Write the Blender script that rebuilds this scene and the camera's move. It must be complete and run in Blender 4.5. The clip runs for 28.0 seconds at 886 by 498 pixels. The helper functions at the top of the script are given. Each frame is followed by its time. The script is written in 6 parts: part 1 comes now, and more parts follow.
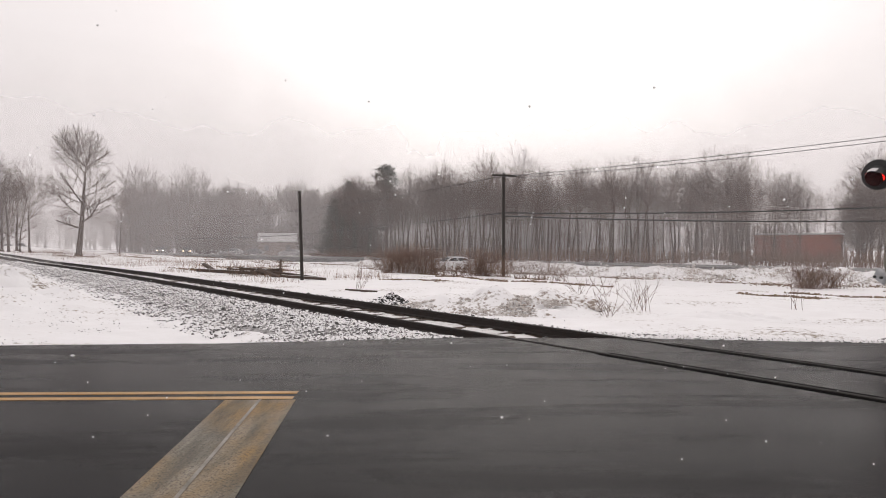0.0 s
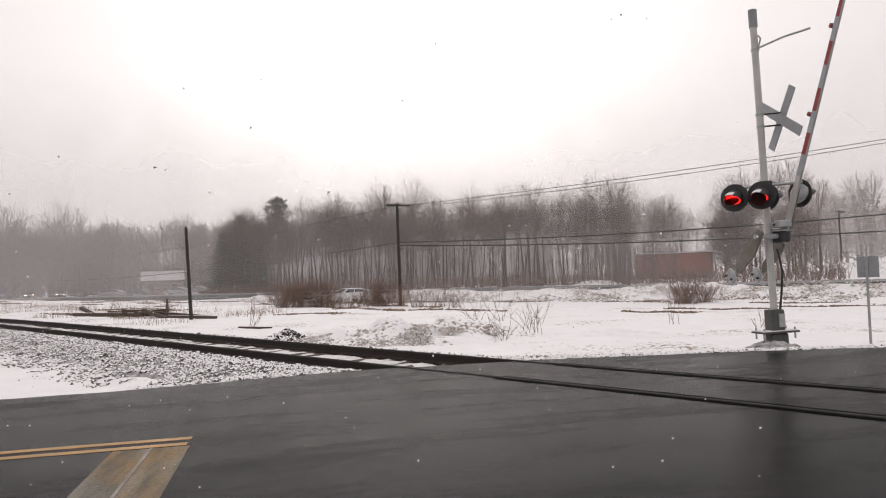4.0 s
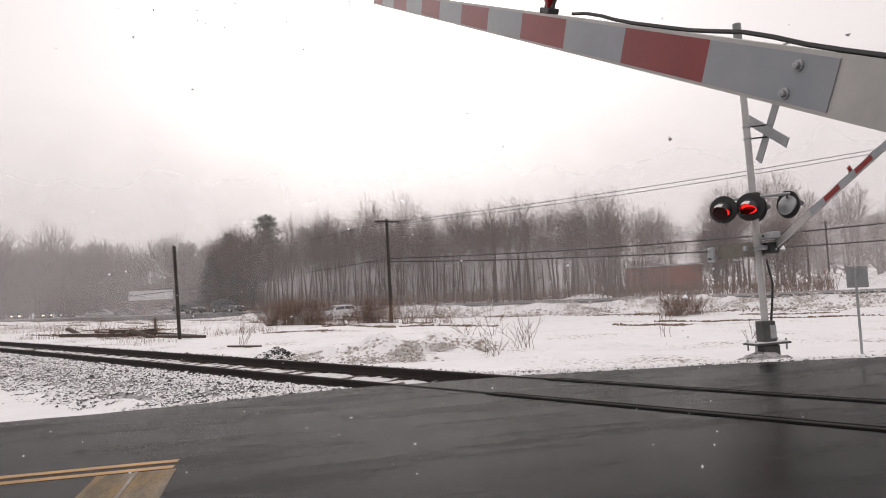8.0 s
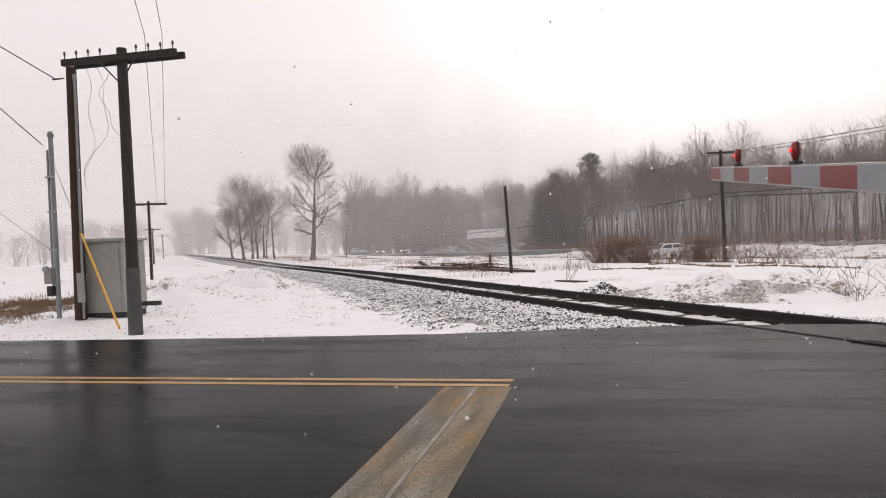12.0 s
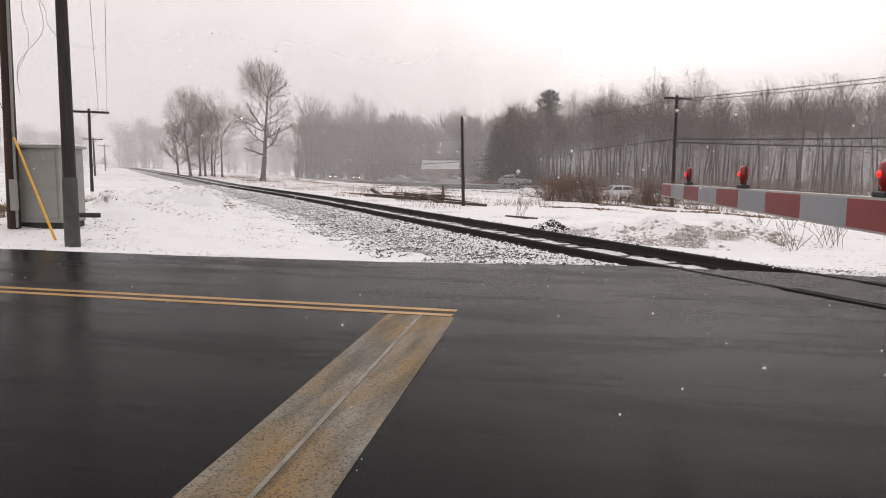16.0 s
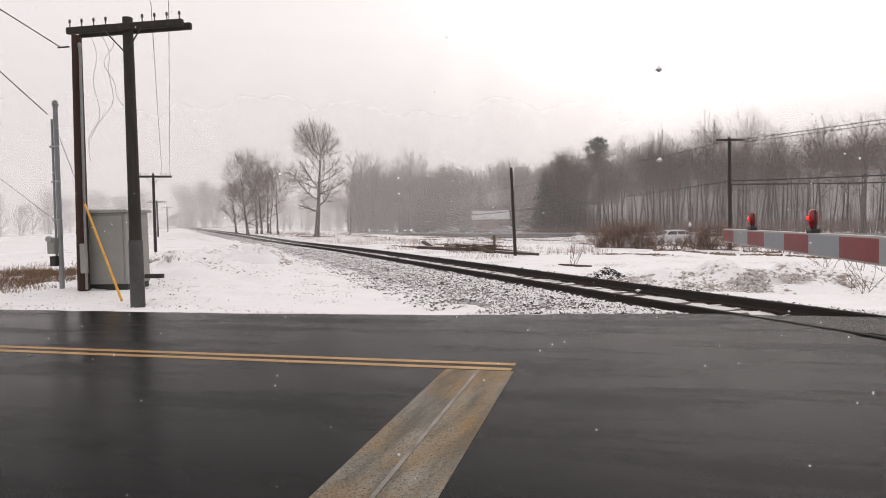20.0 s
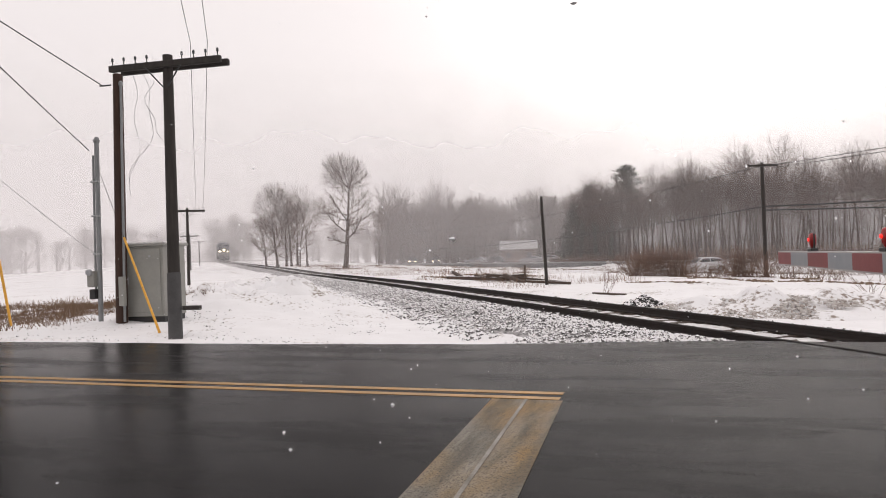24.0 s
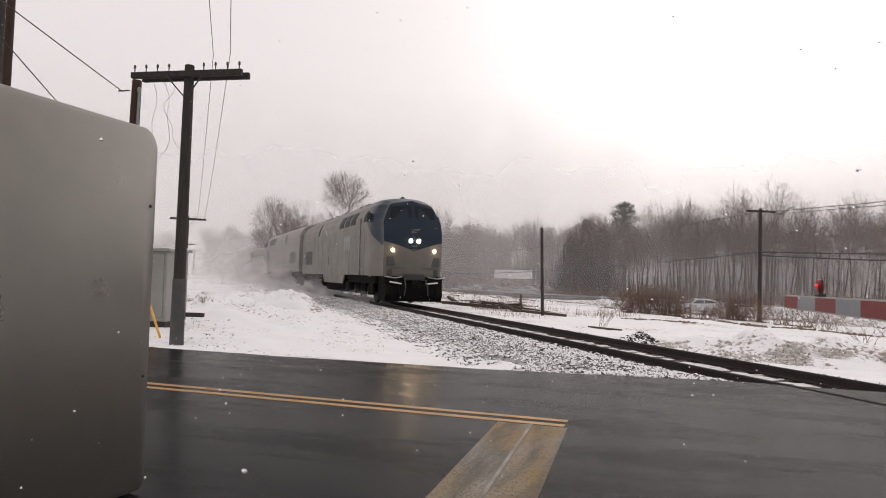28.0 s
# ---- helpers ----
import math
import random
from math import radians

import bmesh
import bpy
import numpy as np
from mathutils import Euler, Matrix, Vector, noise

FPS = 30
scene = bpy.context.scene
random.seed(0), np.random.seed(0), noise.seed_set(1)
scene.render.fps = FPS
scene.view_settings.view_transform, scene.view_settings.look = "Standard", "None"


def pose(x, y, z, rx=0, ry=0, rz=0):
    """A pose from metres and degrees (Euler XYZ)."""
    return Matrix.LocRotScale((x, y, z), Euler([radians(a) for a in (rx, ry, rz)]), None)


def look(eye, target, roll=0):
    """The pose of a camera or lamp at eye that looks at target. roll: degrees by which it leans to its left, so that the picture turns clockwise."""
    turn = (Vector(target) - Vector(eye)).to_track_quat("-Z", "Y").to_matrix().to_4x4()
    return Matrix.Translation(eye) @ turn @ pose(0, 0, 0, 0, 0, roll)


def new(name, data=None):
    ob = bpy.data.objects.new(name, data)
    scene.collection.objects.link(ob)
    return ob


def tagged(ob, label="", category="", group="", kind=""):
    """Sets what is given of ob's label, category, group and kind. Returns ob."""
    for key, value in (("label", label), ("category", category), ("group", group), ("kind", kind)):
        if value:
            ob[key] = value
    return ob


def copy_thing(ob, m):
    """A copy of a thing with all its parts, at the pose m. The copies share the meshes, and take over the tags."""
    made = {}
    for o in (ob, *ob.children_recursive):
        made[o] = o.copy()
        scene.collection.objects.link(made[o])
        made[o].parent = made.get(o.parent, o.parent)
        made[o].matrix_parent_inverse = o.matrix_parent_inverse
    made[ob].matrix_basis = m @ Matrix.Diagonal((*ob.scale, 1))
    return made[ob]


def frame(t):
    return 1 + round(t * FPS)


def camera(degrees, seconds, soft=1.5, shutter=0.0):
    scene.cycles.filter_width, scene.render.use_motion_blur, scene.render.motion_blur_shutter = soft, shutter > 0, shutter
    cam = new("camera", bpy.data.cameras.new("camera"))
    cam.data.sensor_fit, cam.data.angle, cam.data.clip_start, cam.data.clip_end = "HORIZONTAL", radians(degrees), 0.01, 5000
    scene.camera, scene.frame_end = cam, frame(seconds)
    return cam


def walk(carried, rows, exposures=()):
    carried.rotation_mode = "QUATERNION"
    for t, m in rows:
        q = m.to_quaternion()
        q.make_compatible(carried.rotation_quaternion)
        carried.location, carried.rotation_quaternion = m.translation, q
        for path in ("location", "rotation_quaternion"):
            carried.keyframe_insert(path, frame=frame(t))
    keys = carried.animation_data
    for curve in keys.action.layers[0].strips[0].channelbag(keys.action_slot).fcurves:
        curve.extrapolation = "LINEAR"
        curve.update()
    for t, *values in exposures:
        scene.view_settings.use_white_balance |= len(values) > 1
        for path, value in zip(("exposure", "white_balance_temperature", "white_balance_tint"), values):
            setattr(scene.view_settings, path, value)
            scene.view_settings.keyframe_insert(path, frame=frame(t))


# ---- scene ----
cam = camera(66.18, 28.0, 1.0)
PATH = [
    (0, (1.474, -0.499, 1.567), (1.5294, 1.4997, 1.5477), 0.07),
    (0.5, (1.531, -0.578, 1.603), (1.9364, 1.3810, 1.6062), 0.63),
    (1, (1.524, -0.677, 1.606), (2.0681, 1.2471, 1.6233), -0.07),
    (1.5, (1.515, -0.676, 1.609), (2.0646, 1.2468, 1.6556), -0.37),
    (2, (1.498, -0.694, 1.611), (2.0487, 1.2275, 1.6665), -0.17),
    (2.5, (1.489, -0.714, 1.615), (2.0307, 1.2100, 1.6690), -0.65),
    (3, (1.491, -0.689, 1.607), (1.9975, 1.2450, 1.6667), -1.34),
    (3.5, (1.478, -0.688, 1.600), (1.8975, 1.2670, 1.6535), -1.78),
    (5.5, (1.489, -0.603, 1.609), (1.8065, 1.3684, 1.7165), -2.67),
    (6, (1.483, -0.613, 1.602), (1.8189, 1.3553, 1.7152), -2.96),
    (6.5, (1.489, -0.624, 1.603), (1.8354, 1.3427, 1.7155), -2.90),
    (7, (1.485, -0.601, 1.607), (1.8644, 1.3601, 1.7095), -2.64),
    (7.5, (1.502, -0.598, 1.614), (1.8949, 1.3596, 1.7207), -3.13),
    (8, (1.495, -0.607, 1.598), (1.8854, 1.3521, 1.7035), -2.98),
    (8.5, (1.493, -0.592, 1.601), (1.8676, 1.3697, 1.7047), -2.88),
    (9, (1.482, -0.581, 1.592), (1.8331, 1.3865, 1.6761), -3.00),
    (9.5, (1.494, -0.597, 1.604), (1.8184, 1.3752, 1.6715), -3.28),
    (10, (1.514, -0.597, 1.612), (1.8192, 1.3786, 1.6704), -3.71),
    (10.5, (1.464, -0.552, 1.579), (1.7425, 1.4283, 1.6304), -3.43),
    (11, (1.430, -0.507, 1.561), (1.4331, 1.4930, 1.6007), -2.51),
    (11.5, (1.423, -0.452, 1.519), (1.0474, 1.5123, 1.5519), -0.71),
    (12, (1.445, -0.377, 1.495), (0.9014, 1.5475, 1.4708), -2.99),
    (12.5, (1.437, -0.333, 1.511), (0.9346, 1.6022, 1.4745), -0.97),
    (14.5, (1.451, -0.324, 1.504), (1.0076, 1.6264, 1.4915), -0.25),
    (15, (1.442, -0.314, 1.487), (0.9939, 1.6313, 1.3619), 0.49),
    (15.5, (1.441, -0.301, 1.479), (1.0020, 1.6425, 1.3060), 0.41),
    (16, (1.453, -0.311, 1.473), (1.0457, 1.6336, 1.2424), 0.49),
    (16.5, (1.487, -0.393, 1.495), (1.1104, 1.5513, 1.2177), 0.08),
    (17, (1.500, -0.440, 1.522), (1.1163, 1.5100, 1.3011), -0.53),
    (17.5, (1.497, -0.461, 1.543), (1.0810, 1.4922, 1.4284), -0.98),
    (18, (1.487, -0.441, 1.547), (1.0364, 1.5065, 1.4764), -1.04),
    (18.5, (1.440, -0.326, 1.510), (0.9088, 1.6008, 1.4434), -1.40),
    (19, (1.426, -0.280, 1.499), (0.8753, 1.6415, 1.4190), -1.11),
    (19.5, (1.404, -0.269, 1.497), (0.8438, 1.6496, 1.4138), -1.52),
    (20, (1.407, -0.292, 1.501), (0.8513, 1.6279, 1.4194), -1.43),
    (20.5, (1.425, -0.318, 1.505), (0.8337, 1.5908, 1.4199), -1.00),
    (21, (1.398, -0.266, 1.480), (0.7700, 1.6320, 1.4138), -1.20),
    (21.5, (1.400, -0.265, 1.483), (0.8177, 1.6480, 1.4368), -0.78),
    (23.5, (1.384, -0.212, 1.480), (0.7562, 1.6874, 1.4800), -0.85),
    (24, (1.217, -0.256, 1.462), (0.5872, 1.6425, 1.4735), -2.14),
    (24.5, (1.120, -0.444, 1.430), (0.4879, 1.4531, 1.4713), -1.72),
    (25, (1.022, -0.543, 1.455), (0.3805, 1.3519, 1.4396), -2.67),
    (25.5, (0.982, -0.546, 1.436), (0.4310, 1.3760, 1.4258), -3.61),
    (26, (1.085, -0.536, 1.429), (0.4376, 1.3559, 1.4321), -0.48),
    (26.5, (1.060, -0.546, 1.435), (0.3466, 1.3223, 1.3887), -1.39),
    (27, (1.012, -0.510, 1.438), (0.2769, 1.3504, 1.4297), 1.10),
    (27.5, (1.023, -0.512, 1.411), (0.3463, 1.3692, 1.4781), 2.43),
    (28, (1.060, -0.497, 1.437), (0.4459, 1.4044, 1.5214), 1.58),
]
walk(cam, [(t, look(eye, target, roll)) for t, eye, target, roll in PATH],
     [(0, 0.0, 6555, 11.5), (5, -0.05, 6555, 11.5), (10, -0.03, 6575, 12), (13, 0.05, 6575, 12), (21, 0.06, 6555, 11.5), (26, 0.03, 6575, 12), (28, -0.08, 6555, 11.5)])

# ---------------------------------------------------------------- world and light
SUN_TURN, SUN_HIGH = 8.0, 24.0
world = bpy.data.worlds.new("overcast_sky")
scene.world = world
world.use_nodes = True
wn = world.node_tree
sky = wn.nodes.new("ShaderNodeTexSky")
sky.sky_type, sky.sun_disc = "NISHITA", False
sky.sun_elevation, sky.sun_rotation = radians(SUN_HIGH), radians(SUN_TURN)
sky.air_density, sky.dust_density, sky.ozone_density = 1.0, 6.0, 0.5
grey = wn.nodes.new("ShaderNodeHueSaturation")
grey.inputs["Saturation"].default_value = 0.22
grey.inputs["Value"].default_value = 0.075
cloud = wn.nodes.new("ShaderNodeMix")
cloud.data_type = "RGBA"
cloud.inputs["Factor"].default_value = 0.84
cloud.inputs["B"].default_value = (0.90, 0.845, 0.84, 1)
wn.links.new(sky.outputs[0], grey.inputs["Color"])
wn.links.new(grey.outputs[0], cloud.inputs["A"])
wn.links.new(cloud.outputs["Result"], wn.nodes["Background"].inputs[0])
wtc, wsep, wrise = (wn.nodes.new(k) for k in ("ShaderNodeTexCoord", "ShaderNodeSeparateXYZ", "ShaderNodeMapRange"))
wn.links.new(wtc.outputs["Generated"], wsep.inputs[0])
wn.links.new(wsep.outputs["Z"], wrise.inputs["Value"])
wrise.inputs["From Min"].default_value, wrise.inputs["From Max"].default_value = 0.0, 1.0
wrise.inputs["To Min"].default_value, wrise.inputs["To Max"].default_value = 1.0, 1.22
wn.links.new(wrise.outputs[0], wn.nodes["Background"].inputs[1])

sun = new("sun", bpy.data.lights.new("sun", "SUN"))
sun.data.energy, sun.data.angle, sun.data.color = 0.22, radians(60), (1, 0.96, 0.91)
sun.matrix_world = look((0, 0, 0), (-math.sin(radians(SUN_TURN)), -math.cos(radians(SUN_TURN)), -math.tan(radians(SUN_HIGH))))


# ---------------------------------------------------------------- materials
def mat(name, c, c2=None, scale=6.0, rough=0.7, rough2=None, metal=0.0, bump=0.15, bscale=None, spec=0.5, obj_var=0.0, island=False, glow=None, stretch=None):
    """A surface of two colours mottled at two scales, with fine relief."""
    m = bpy.data.materials.new(name)
    m.use_nodes = True
    nt = m.node_tree
    b = nt.nodes["Principled BSDF"]
    b.inputs["Metallic"].default_value = metal
    b.inputs["Specular IOR Level"].default_value = spec
    c2 = c2 or tuple(v * 0.75 for v in c)
    tc = nt.nodes.new("ShaderNodeTexCoord")
    mp = nt.nodes.new("ShaderNodeMapping")
    if stretch:
        mp.inputs["Scale"].default_value = stretch
    nt.links.new(tc.outputs["Object"], mp.inputs["Vector"])
    n1, n2 = (nt.nodes.new("ShaderNodeTexNoise") for _ in range(2))
    for n, s in ((n1, scale), (n2, bscale or scale * 9)):
        nt.links.new(mp.outputs[0], n.inputs["Vector"])
        n.inputs["Scale"].default_value, n.inputs["Detail"].default_value = s, 6
    add = nt.nodes.new("ShaderNodeMath")
    add.operation = "MULTIPLY_ADD"
    nt.links.new(n2.outputs["Fac"], add.inputs[0])
    add.inputs[1].default_value = 0.5
    nt.links.new(n1.outputs["Fac"], add.inputs[2])
    ramp = nt.nodes.new("ShaderNodeMapRange")
    ramp.inputs["From Min"].default_value, ramp.inputs["From Max"].default_value = 0.5, 1.0
    nt.links.new(add.outputs[0], ramp.inputs["Value"])
    fac = ramp.outputs[0]
    if obj_var or island:
        src = nt.nodes.new("ShaderNodeNewGeometry" if island else "ShaderNodeObjectInfo").outputs["Random Per Island" if island else "Random"]
        mix = nt.nodes.new("ShaderNodeMix")
        mix.inputs["Factor"].default_value = obj_var or 0.7
        nt.links.new(fac, mix.inputs["A"])
        nt.links.new(src, mix.inputs["B"])
        fac = mix.outputs[0]
    col = nt.nodes.new("ShaderNodeMix")
    col.data_type = "RGBA"
    col.inputs["A"].default_value, col.inputs["B"].default_value = (*c, 1), (*c2, 1)
    nt.links.new(fac, col.inputs["Factor"])
    nt.links.new(col.outputs["Result"], b.inputs["Base Color"])
    r = nt.nodes.new("ShaderNodeMapRange")
    r.inputs["To Min"].default_value, r.inputs["To Max"].default_value = rough, rough2 or min(1, rough * 1.2)
    nt.links.new(ramp.outputs[0], r.inputs["Value"])
    nt.links.new(r.outputs[0], b.inputs["Roughness"])
    if bump:
        bp = nt.nodes.new("ShaderNodeBump")
        bp.inputs["Strength"].default_value, bp.inputs["Distance"].default_value = bump, 0.01
        nt.links.new(n2.outputs["Fac"], bp.inputs["Height"])
        nt.links.new(bp.outputs[0], b.inputs["Normal"])
    if glow:
        b.inputs["Emission Color"].default_value, b.inputs["Emission Strength"].default_value = (*glow[0], 1), glow[1]
    return m


def snow_mat(name, dirt, amount, scale=0.35):
    """Snow with dirt showing through in patches: broad patches broken up by fine crumbs."""
    m = mat(name, (0.86, 0.86, 0.87), (0.80, 0.795, 0.80), scale=1.5, rough=0.6, bump=0.5, bscale=14)
    nt = m.node_tree
    b = nt.nodes["Principled BSDF"]
    base = b.inputs["Base Color"].links[0].from_socket
    tc = nt.nodes.new("ShaderNodeTexCoord")
    big, small = (nt.nodes.new("ShaderNodeTexNoise") for _ in range(2))
    for n, s in ((big, scale), (small, 9.0)):
        nt.links.new(tc.outputs["Object"], n.inputs["Vector"])
        n.inputs["Scale"].default_value, n.inputs["Detail"].default_value = s, 8
    mul = nt.nodes.new("ShaderNodeMath")
    mul.operation = "MULTIPLY"
    nt.links.new(big.outputs["Fac"], mul.inputs[0])
    nt.links.new(small.outputs["Fac"], mul.inputs[1])
    mask = nt.nodes.new("ShaderNodeMapRange")
    mask.inputs["From Min"].default_value, mask.inputs["From Max"].default_value = amount, amount + 0.09
    nt.links.new(mul.outputs[0], mask.inputs["Value"])
    mix = nt.nodes.new("ShaderNodeMix")
    mix.data_type = "RGBA"
    nt.links.new(mask.outputs[0], mix.inputs["Factor"])
    nt.links.new(base, mix.inputs["A"])
    mix.inputs["B"].default_value = (*dirt, 1)
    nt.links.new(mix.outputs["Result"], b.inputs["Base Color"])
    return m


def dusted_mat(name, dark, pale, cover, scale=9.0):
    """Broken stone, each piece of its own grey, with snow caught on the faces that look up."""
    m = mat(name, dark, pale, scale=scale, rough=0.85, island=True, obj_var=0.75, bump=0.2)
    nt = m.node_tree
    b = nt.nodes["Principled BSDF"]
    base = b.inputs["Base Color"].links[0].from_socket
    geo, sep, tc, noi, add, rng, mix = (nt.nodes.new(k) for k in ("ShaderNodeNewGeometry", "ShaderNodeSeparateXYZ", "ShaderNodeTexCoord", "ShaderNodeTexNoise", "ShaderNodeMath", "ShaderNodeMapRange", "ShaderNodeMix"))
    nt.links.new(geo.outputs["True Normal"], sep.inputs[0])
    nt.links.new(tc.outputs["Object"], noi.inputs["Vector"])
    noi.inputs["Scale"].default_value, noi.inputs["Detail"].default_value = 0.9, 6
    add.operation = "MULTIPLY_ADD"
    nt.links.new(noi.outputs["Fac"], add.inputs[0])
    add.inputs[1].default_value = 1.3
    nt.links.new(sep.outputs["Z"], add.inputs[2])
    rng.inputs["From Min"].default_value, rng.inputs["From Max"].default_value = cover, cover + 0.12
    nt.links.new(add.outputs[0], rng.inputs["Value"])
    mix.data_type = "RGBA"
    nt.links.new(rng.outputs[0], mix.inputs["Factor"])
    nt.links.new(base, mix.inputs["A"])
    mix.inputs["B"].default_value = (0.86, 0.855, 0.86, 1)
    nt.links.new(mix.outputs["Result"], b.inputs["Base Color"])
    return m


def line_mat():
    """Worn stop line: grey-white paint, yellow-brown stain in broad patches, asphalt grit showing through."""
    m = mat("worn_white_road_paint", (0.30, 0.278, 0.23), (0.12, 0.105, 0.078), scale=2.2, spec=0.15, stretch=(3.0, 0.5, 1), rough=0.5, bump=0.4, bscale=60)
    nt = m.node_tree
    b = nt.nodes["Principled BSDF"]
    last = b.inputs["Base Color"].links[0].from_socket
    tc = nt.nodes.new("ShaderNodeTexCoord")
    for colour, scale, detail, lo, hi, stretch in (((0.25, 0.145, 0.035), 0.8, 4, 0.42, 0.60, (1.6, 0.8, 1)), ((0.075, 0.065, 0.045), 1.4, 8, 0.47, 0.64, (3.5, 0.4, 1)), ((0.03, 0.028, 0.026), 75.0, 4, 0.50, 0.66, (1, 1, 1))):
        mp, n, rng, mix = (nt.nodes.new(k) for k in ("ShaderNodeMapping", "ShaderNodeTexNoise", "ShaderNodeMapRange", "ShaderNodeMix"))
        mp.inputs["Scale"].default_value = stretch
        nt.links.new(tc.outputs["Object"], mp.inputs[0])
        nt.links.new(mp.outputs[0], n.inputs["Vector"])
        n.inputs["Scale"].default_value, n.inputs["Detail"].default_value = scale, detail
        rng.inputs["From Min"].default_value, rng.inputs["From Max"].default_value = lo, hi
        rng.inputs["To Max"].default_value = 0.85
        nt.links.new(n.outputs["Fac"], rng.inputs["Value"])
        mix.data_type = "RGBA"
        nt.links.new(rng.outputs[0], mix.inputs["Factor"])
        nt.links.new(last, mix.inputs["A"])
        mix.inputs["B"].default_value = (*colour, 1)
        last = mix.outputs["Result"]
    nt.links.new(last, b.inputs["Base Color"])
    return m


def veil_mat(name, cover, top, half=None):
    """See-through white sheet that imitates snow haze: mostly clear, thinning out upwards."""
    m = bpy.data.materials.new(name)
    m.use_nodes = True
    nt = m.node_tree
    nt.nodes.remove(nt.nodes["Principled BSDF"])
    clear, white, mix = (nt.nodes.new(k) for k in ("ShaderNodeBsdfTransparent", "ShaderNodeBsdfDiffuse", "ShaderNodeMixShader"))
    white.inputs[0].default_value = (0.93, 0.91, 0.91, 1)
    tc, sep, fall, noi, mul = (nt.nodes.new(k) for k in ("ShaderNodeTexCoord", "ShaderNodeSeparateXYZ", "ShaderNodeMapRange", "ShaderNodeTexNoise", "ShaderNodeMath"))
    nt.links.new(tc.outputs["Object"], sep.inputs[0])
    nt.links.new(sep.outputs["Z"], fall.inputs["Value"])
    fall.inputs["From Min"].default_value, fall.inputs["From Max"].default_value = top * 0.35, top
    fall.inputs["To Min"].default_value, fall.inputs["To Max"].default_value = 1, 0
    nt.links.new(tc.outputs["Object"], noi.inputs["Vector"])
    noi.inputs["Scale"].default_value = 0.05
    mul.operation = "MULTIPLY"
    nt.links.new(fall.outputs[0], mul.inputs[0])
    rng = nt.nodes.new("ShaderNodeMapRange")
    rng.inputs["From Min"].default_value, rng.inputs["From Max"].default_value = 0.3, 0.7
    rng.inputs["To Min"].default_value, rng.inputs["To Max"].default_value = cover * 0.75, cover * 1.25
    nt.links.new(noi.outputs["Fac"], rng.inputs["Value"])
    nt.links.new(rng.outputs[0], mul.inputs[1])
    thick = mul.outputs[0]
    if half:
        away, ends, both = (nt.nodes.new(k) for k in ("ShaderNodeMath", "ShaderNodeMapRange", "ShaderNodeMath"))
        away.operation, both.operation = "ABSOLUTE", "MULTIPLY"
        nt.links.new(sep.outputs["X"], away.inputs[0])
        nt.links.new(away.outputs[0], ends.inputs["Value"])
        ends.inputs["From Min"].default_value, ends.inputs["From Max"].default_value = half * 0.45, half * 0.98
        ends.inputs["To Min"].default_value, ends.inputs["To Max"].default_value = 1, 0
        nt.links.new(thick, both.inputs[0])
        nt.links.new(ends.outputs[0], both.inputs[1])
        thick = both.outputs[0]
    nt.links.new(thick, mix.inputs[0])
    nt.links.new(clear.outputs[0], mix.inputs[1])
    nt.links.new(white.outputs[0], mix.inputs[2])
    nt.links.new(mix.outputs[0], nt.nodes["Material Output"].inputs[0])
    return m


def road_mat():
    """Wet asphalt: dark, with dull and slick patches drawn out along the lane, and light salt stains."""
    m = mat("wet_asphalt", (0.0085, 0.008, 0.0083), (0.0145, 0.0138, 0.0142), scale=0.9, rough=0.13, rough2=0.36, bump=0.05, bscale=160, spec=0.018, stretch=(0.35, 1.6, 1))
    nt = m.node_tree
    b = nt.nodes["Principled BSDF"]
    base = b.inputs["Base Color"].links[0].from_socket
    tc, mp, n, rng, mix = (nt.nodes.new(k) for k in ("ShaderNodeTexCoord", "ShaderNodeMapping", "ShaderNodeTexNoise", "ShaderNodeMapRange", "ShaderNodeMix"))
    mp.inputs["Scale"].default_value = (0.22, 0.9, 1)
    nt.links.new(tc.outputs["Object"], mp.inputs[0])
    nt.links.new(mp.outputs[0], n.inputs["Vector"])
    n.inputs["Scale"].default_value, n.inputs["Detail"].default_value = 1.0, 5
    rng.inputs["From Min"].default_value, rng.inputs["From Max"].default_value = 0.56, 0.78
    nt.links.new(n.outputs["Fac"], rng.inputs["Value"])
    mix.data_type = "RGBA"
    nt.links.new(rng.outputs[0], mix.inputs["Factor"])
    nt.links.new(base, mix.inputs["A"])
    mix.inputs["B"].default_value = (0.022, 0.0213, 0.0213, 1)
    nt.links.new(mix.outputs["Result"], b.inputs["Base Color"])
    return m


SNOW = snow_mat("snow", (0.22, 0.17, 0.12), 0.325)
SNOW_DIRTY = snow_mat("trodden_snow", (0.25, 0.21, 0.17), 0.285, 0.8)
SNOW_BANK = snow_mat("ploughed_snow", (0.25, 0.20, 0.16), 0.27, 0.5)
ASPHALT = road_mat()
ASPHALT_FAR = mat("far_asphalt", (0.06, 0.06, 0.06), (0.2, 0.2, 0.2), scale=0.3, rough=0.5)
YELLOW = mat("yellow_road_paint", (0.46, 0.235, 0.035), (0.28, 0.15, 0.035), scale=3, rough=0.4, bump=0.3, bscale=90)
WHITE_LINE = line_mat()
SEAM = mat("worn_seam", (0.27, 0.255, 0.22), (0.12, 0.105, 0.08), scale=4, rough=0.5)
RAIL_SIDE = mat("rusty_rail_steel", (0.014, 0.0105, 0.0095), (0.026, 0.017, 0.014), scale=9, rough=0.75)
RAIL_HEAD = mat("worn_rail_head", (0.035, 0.032, 0.03), (0.02, 0.018, 0.017), scale=3, rough=0.6, metal=0.2, spec=0.2)
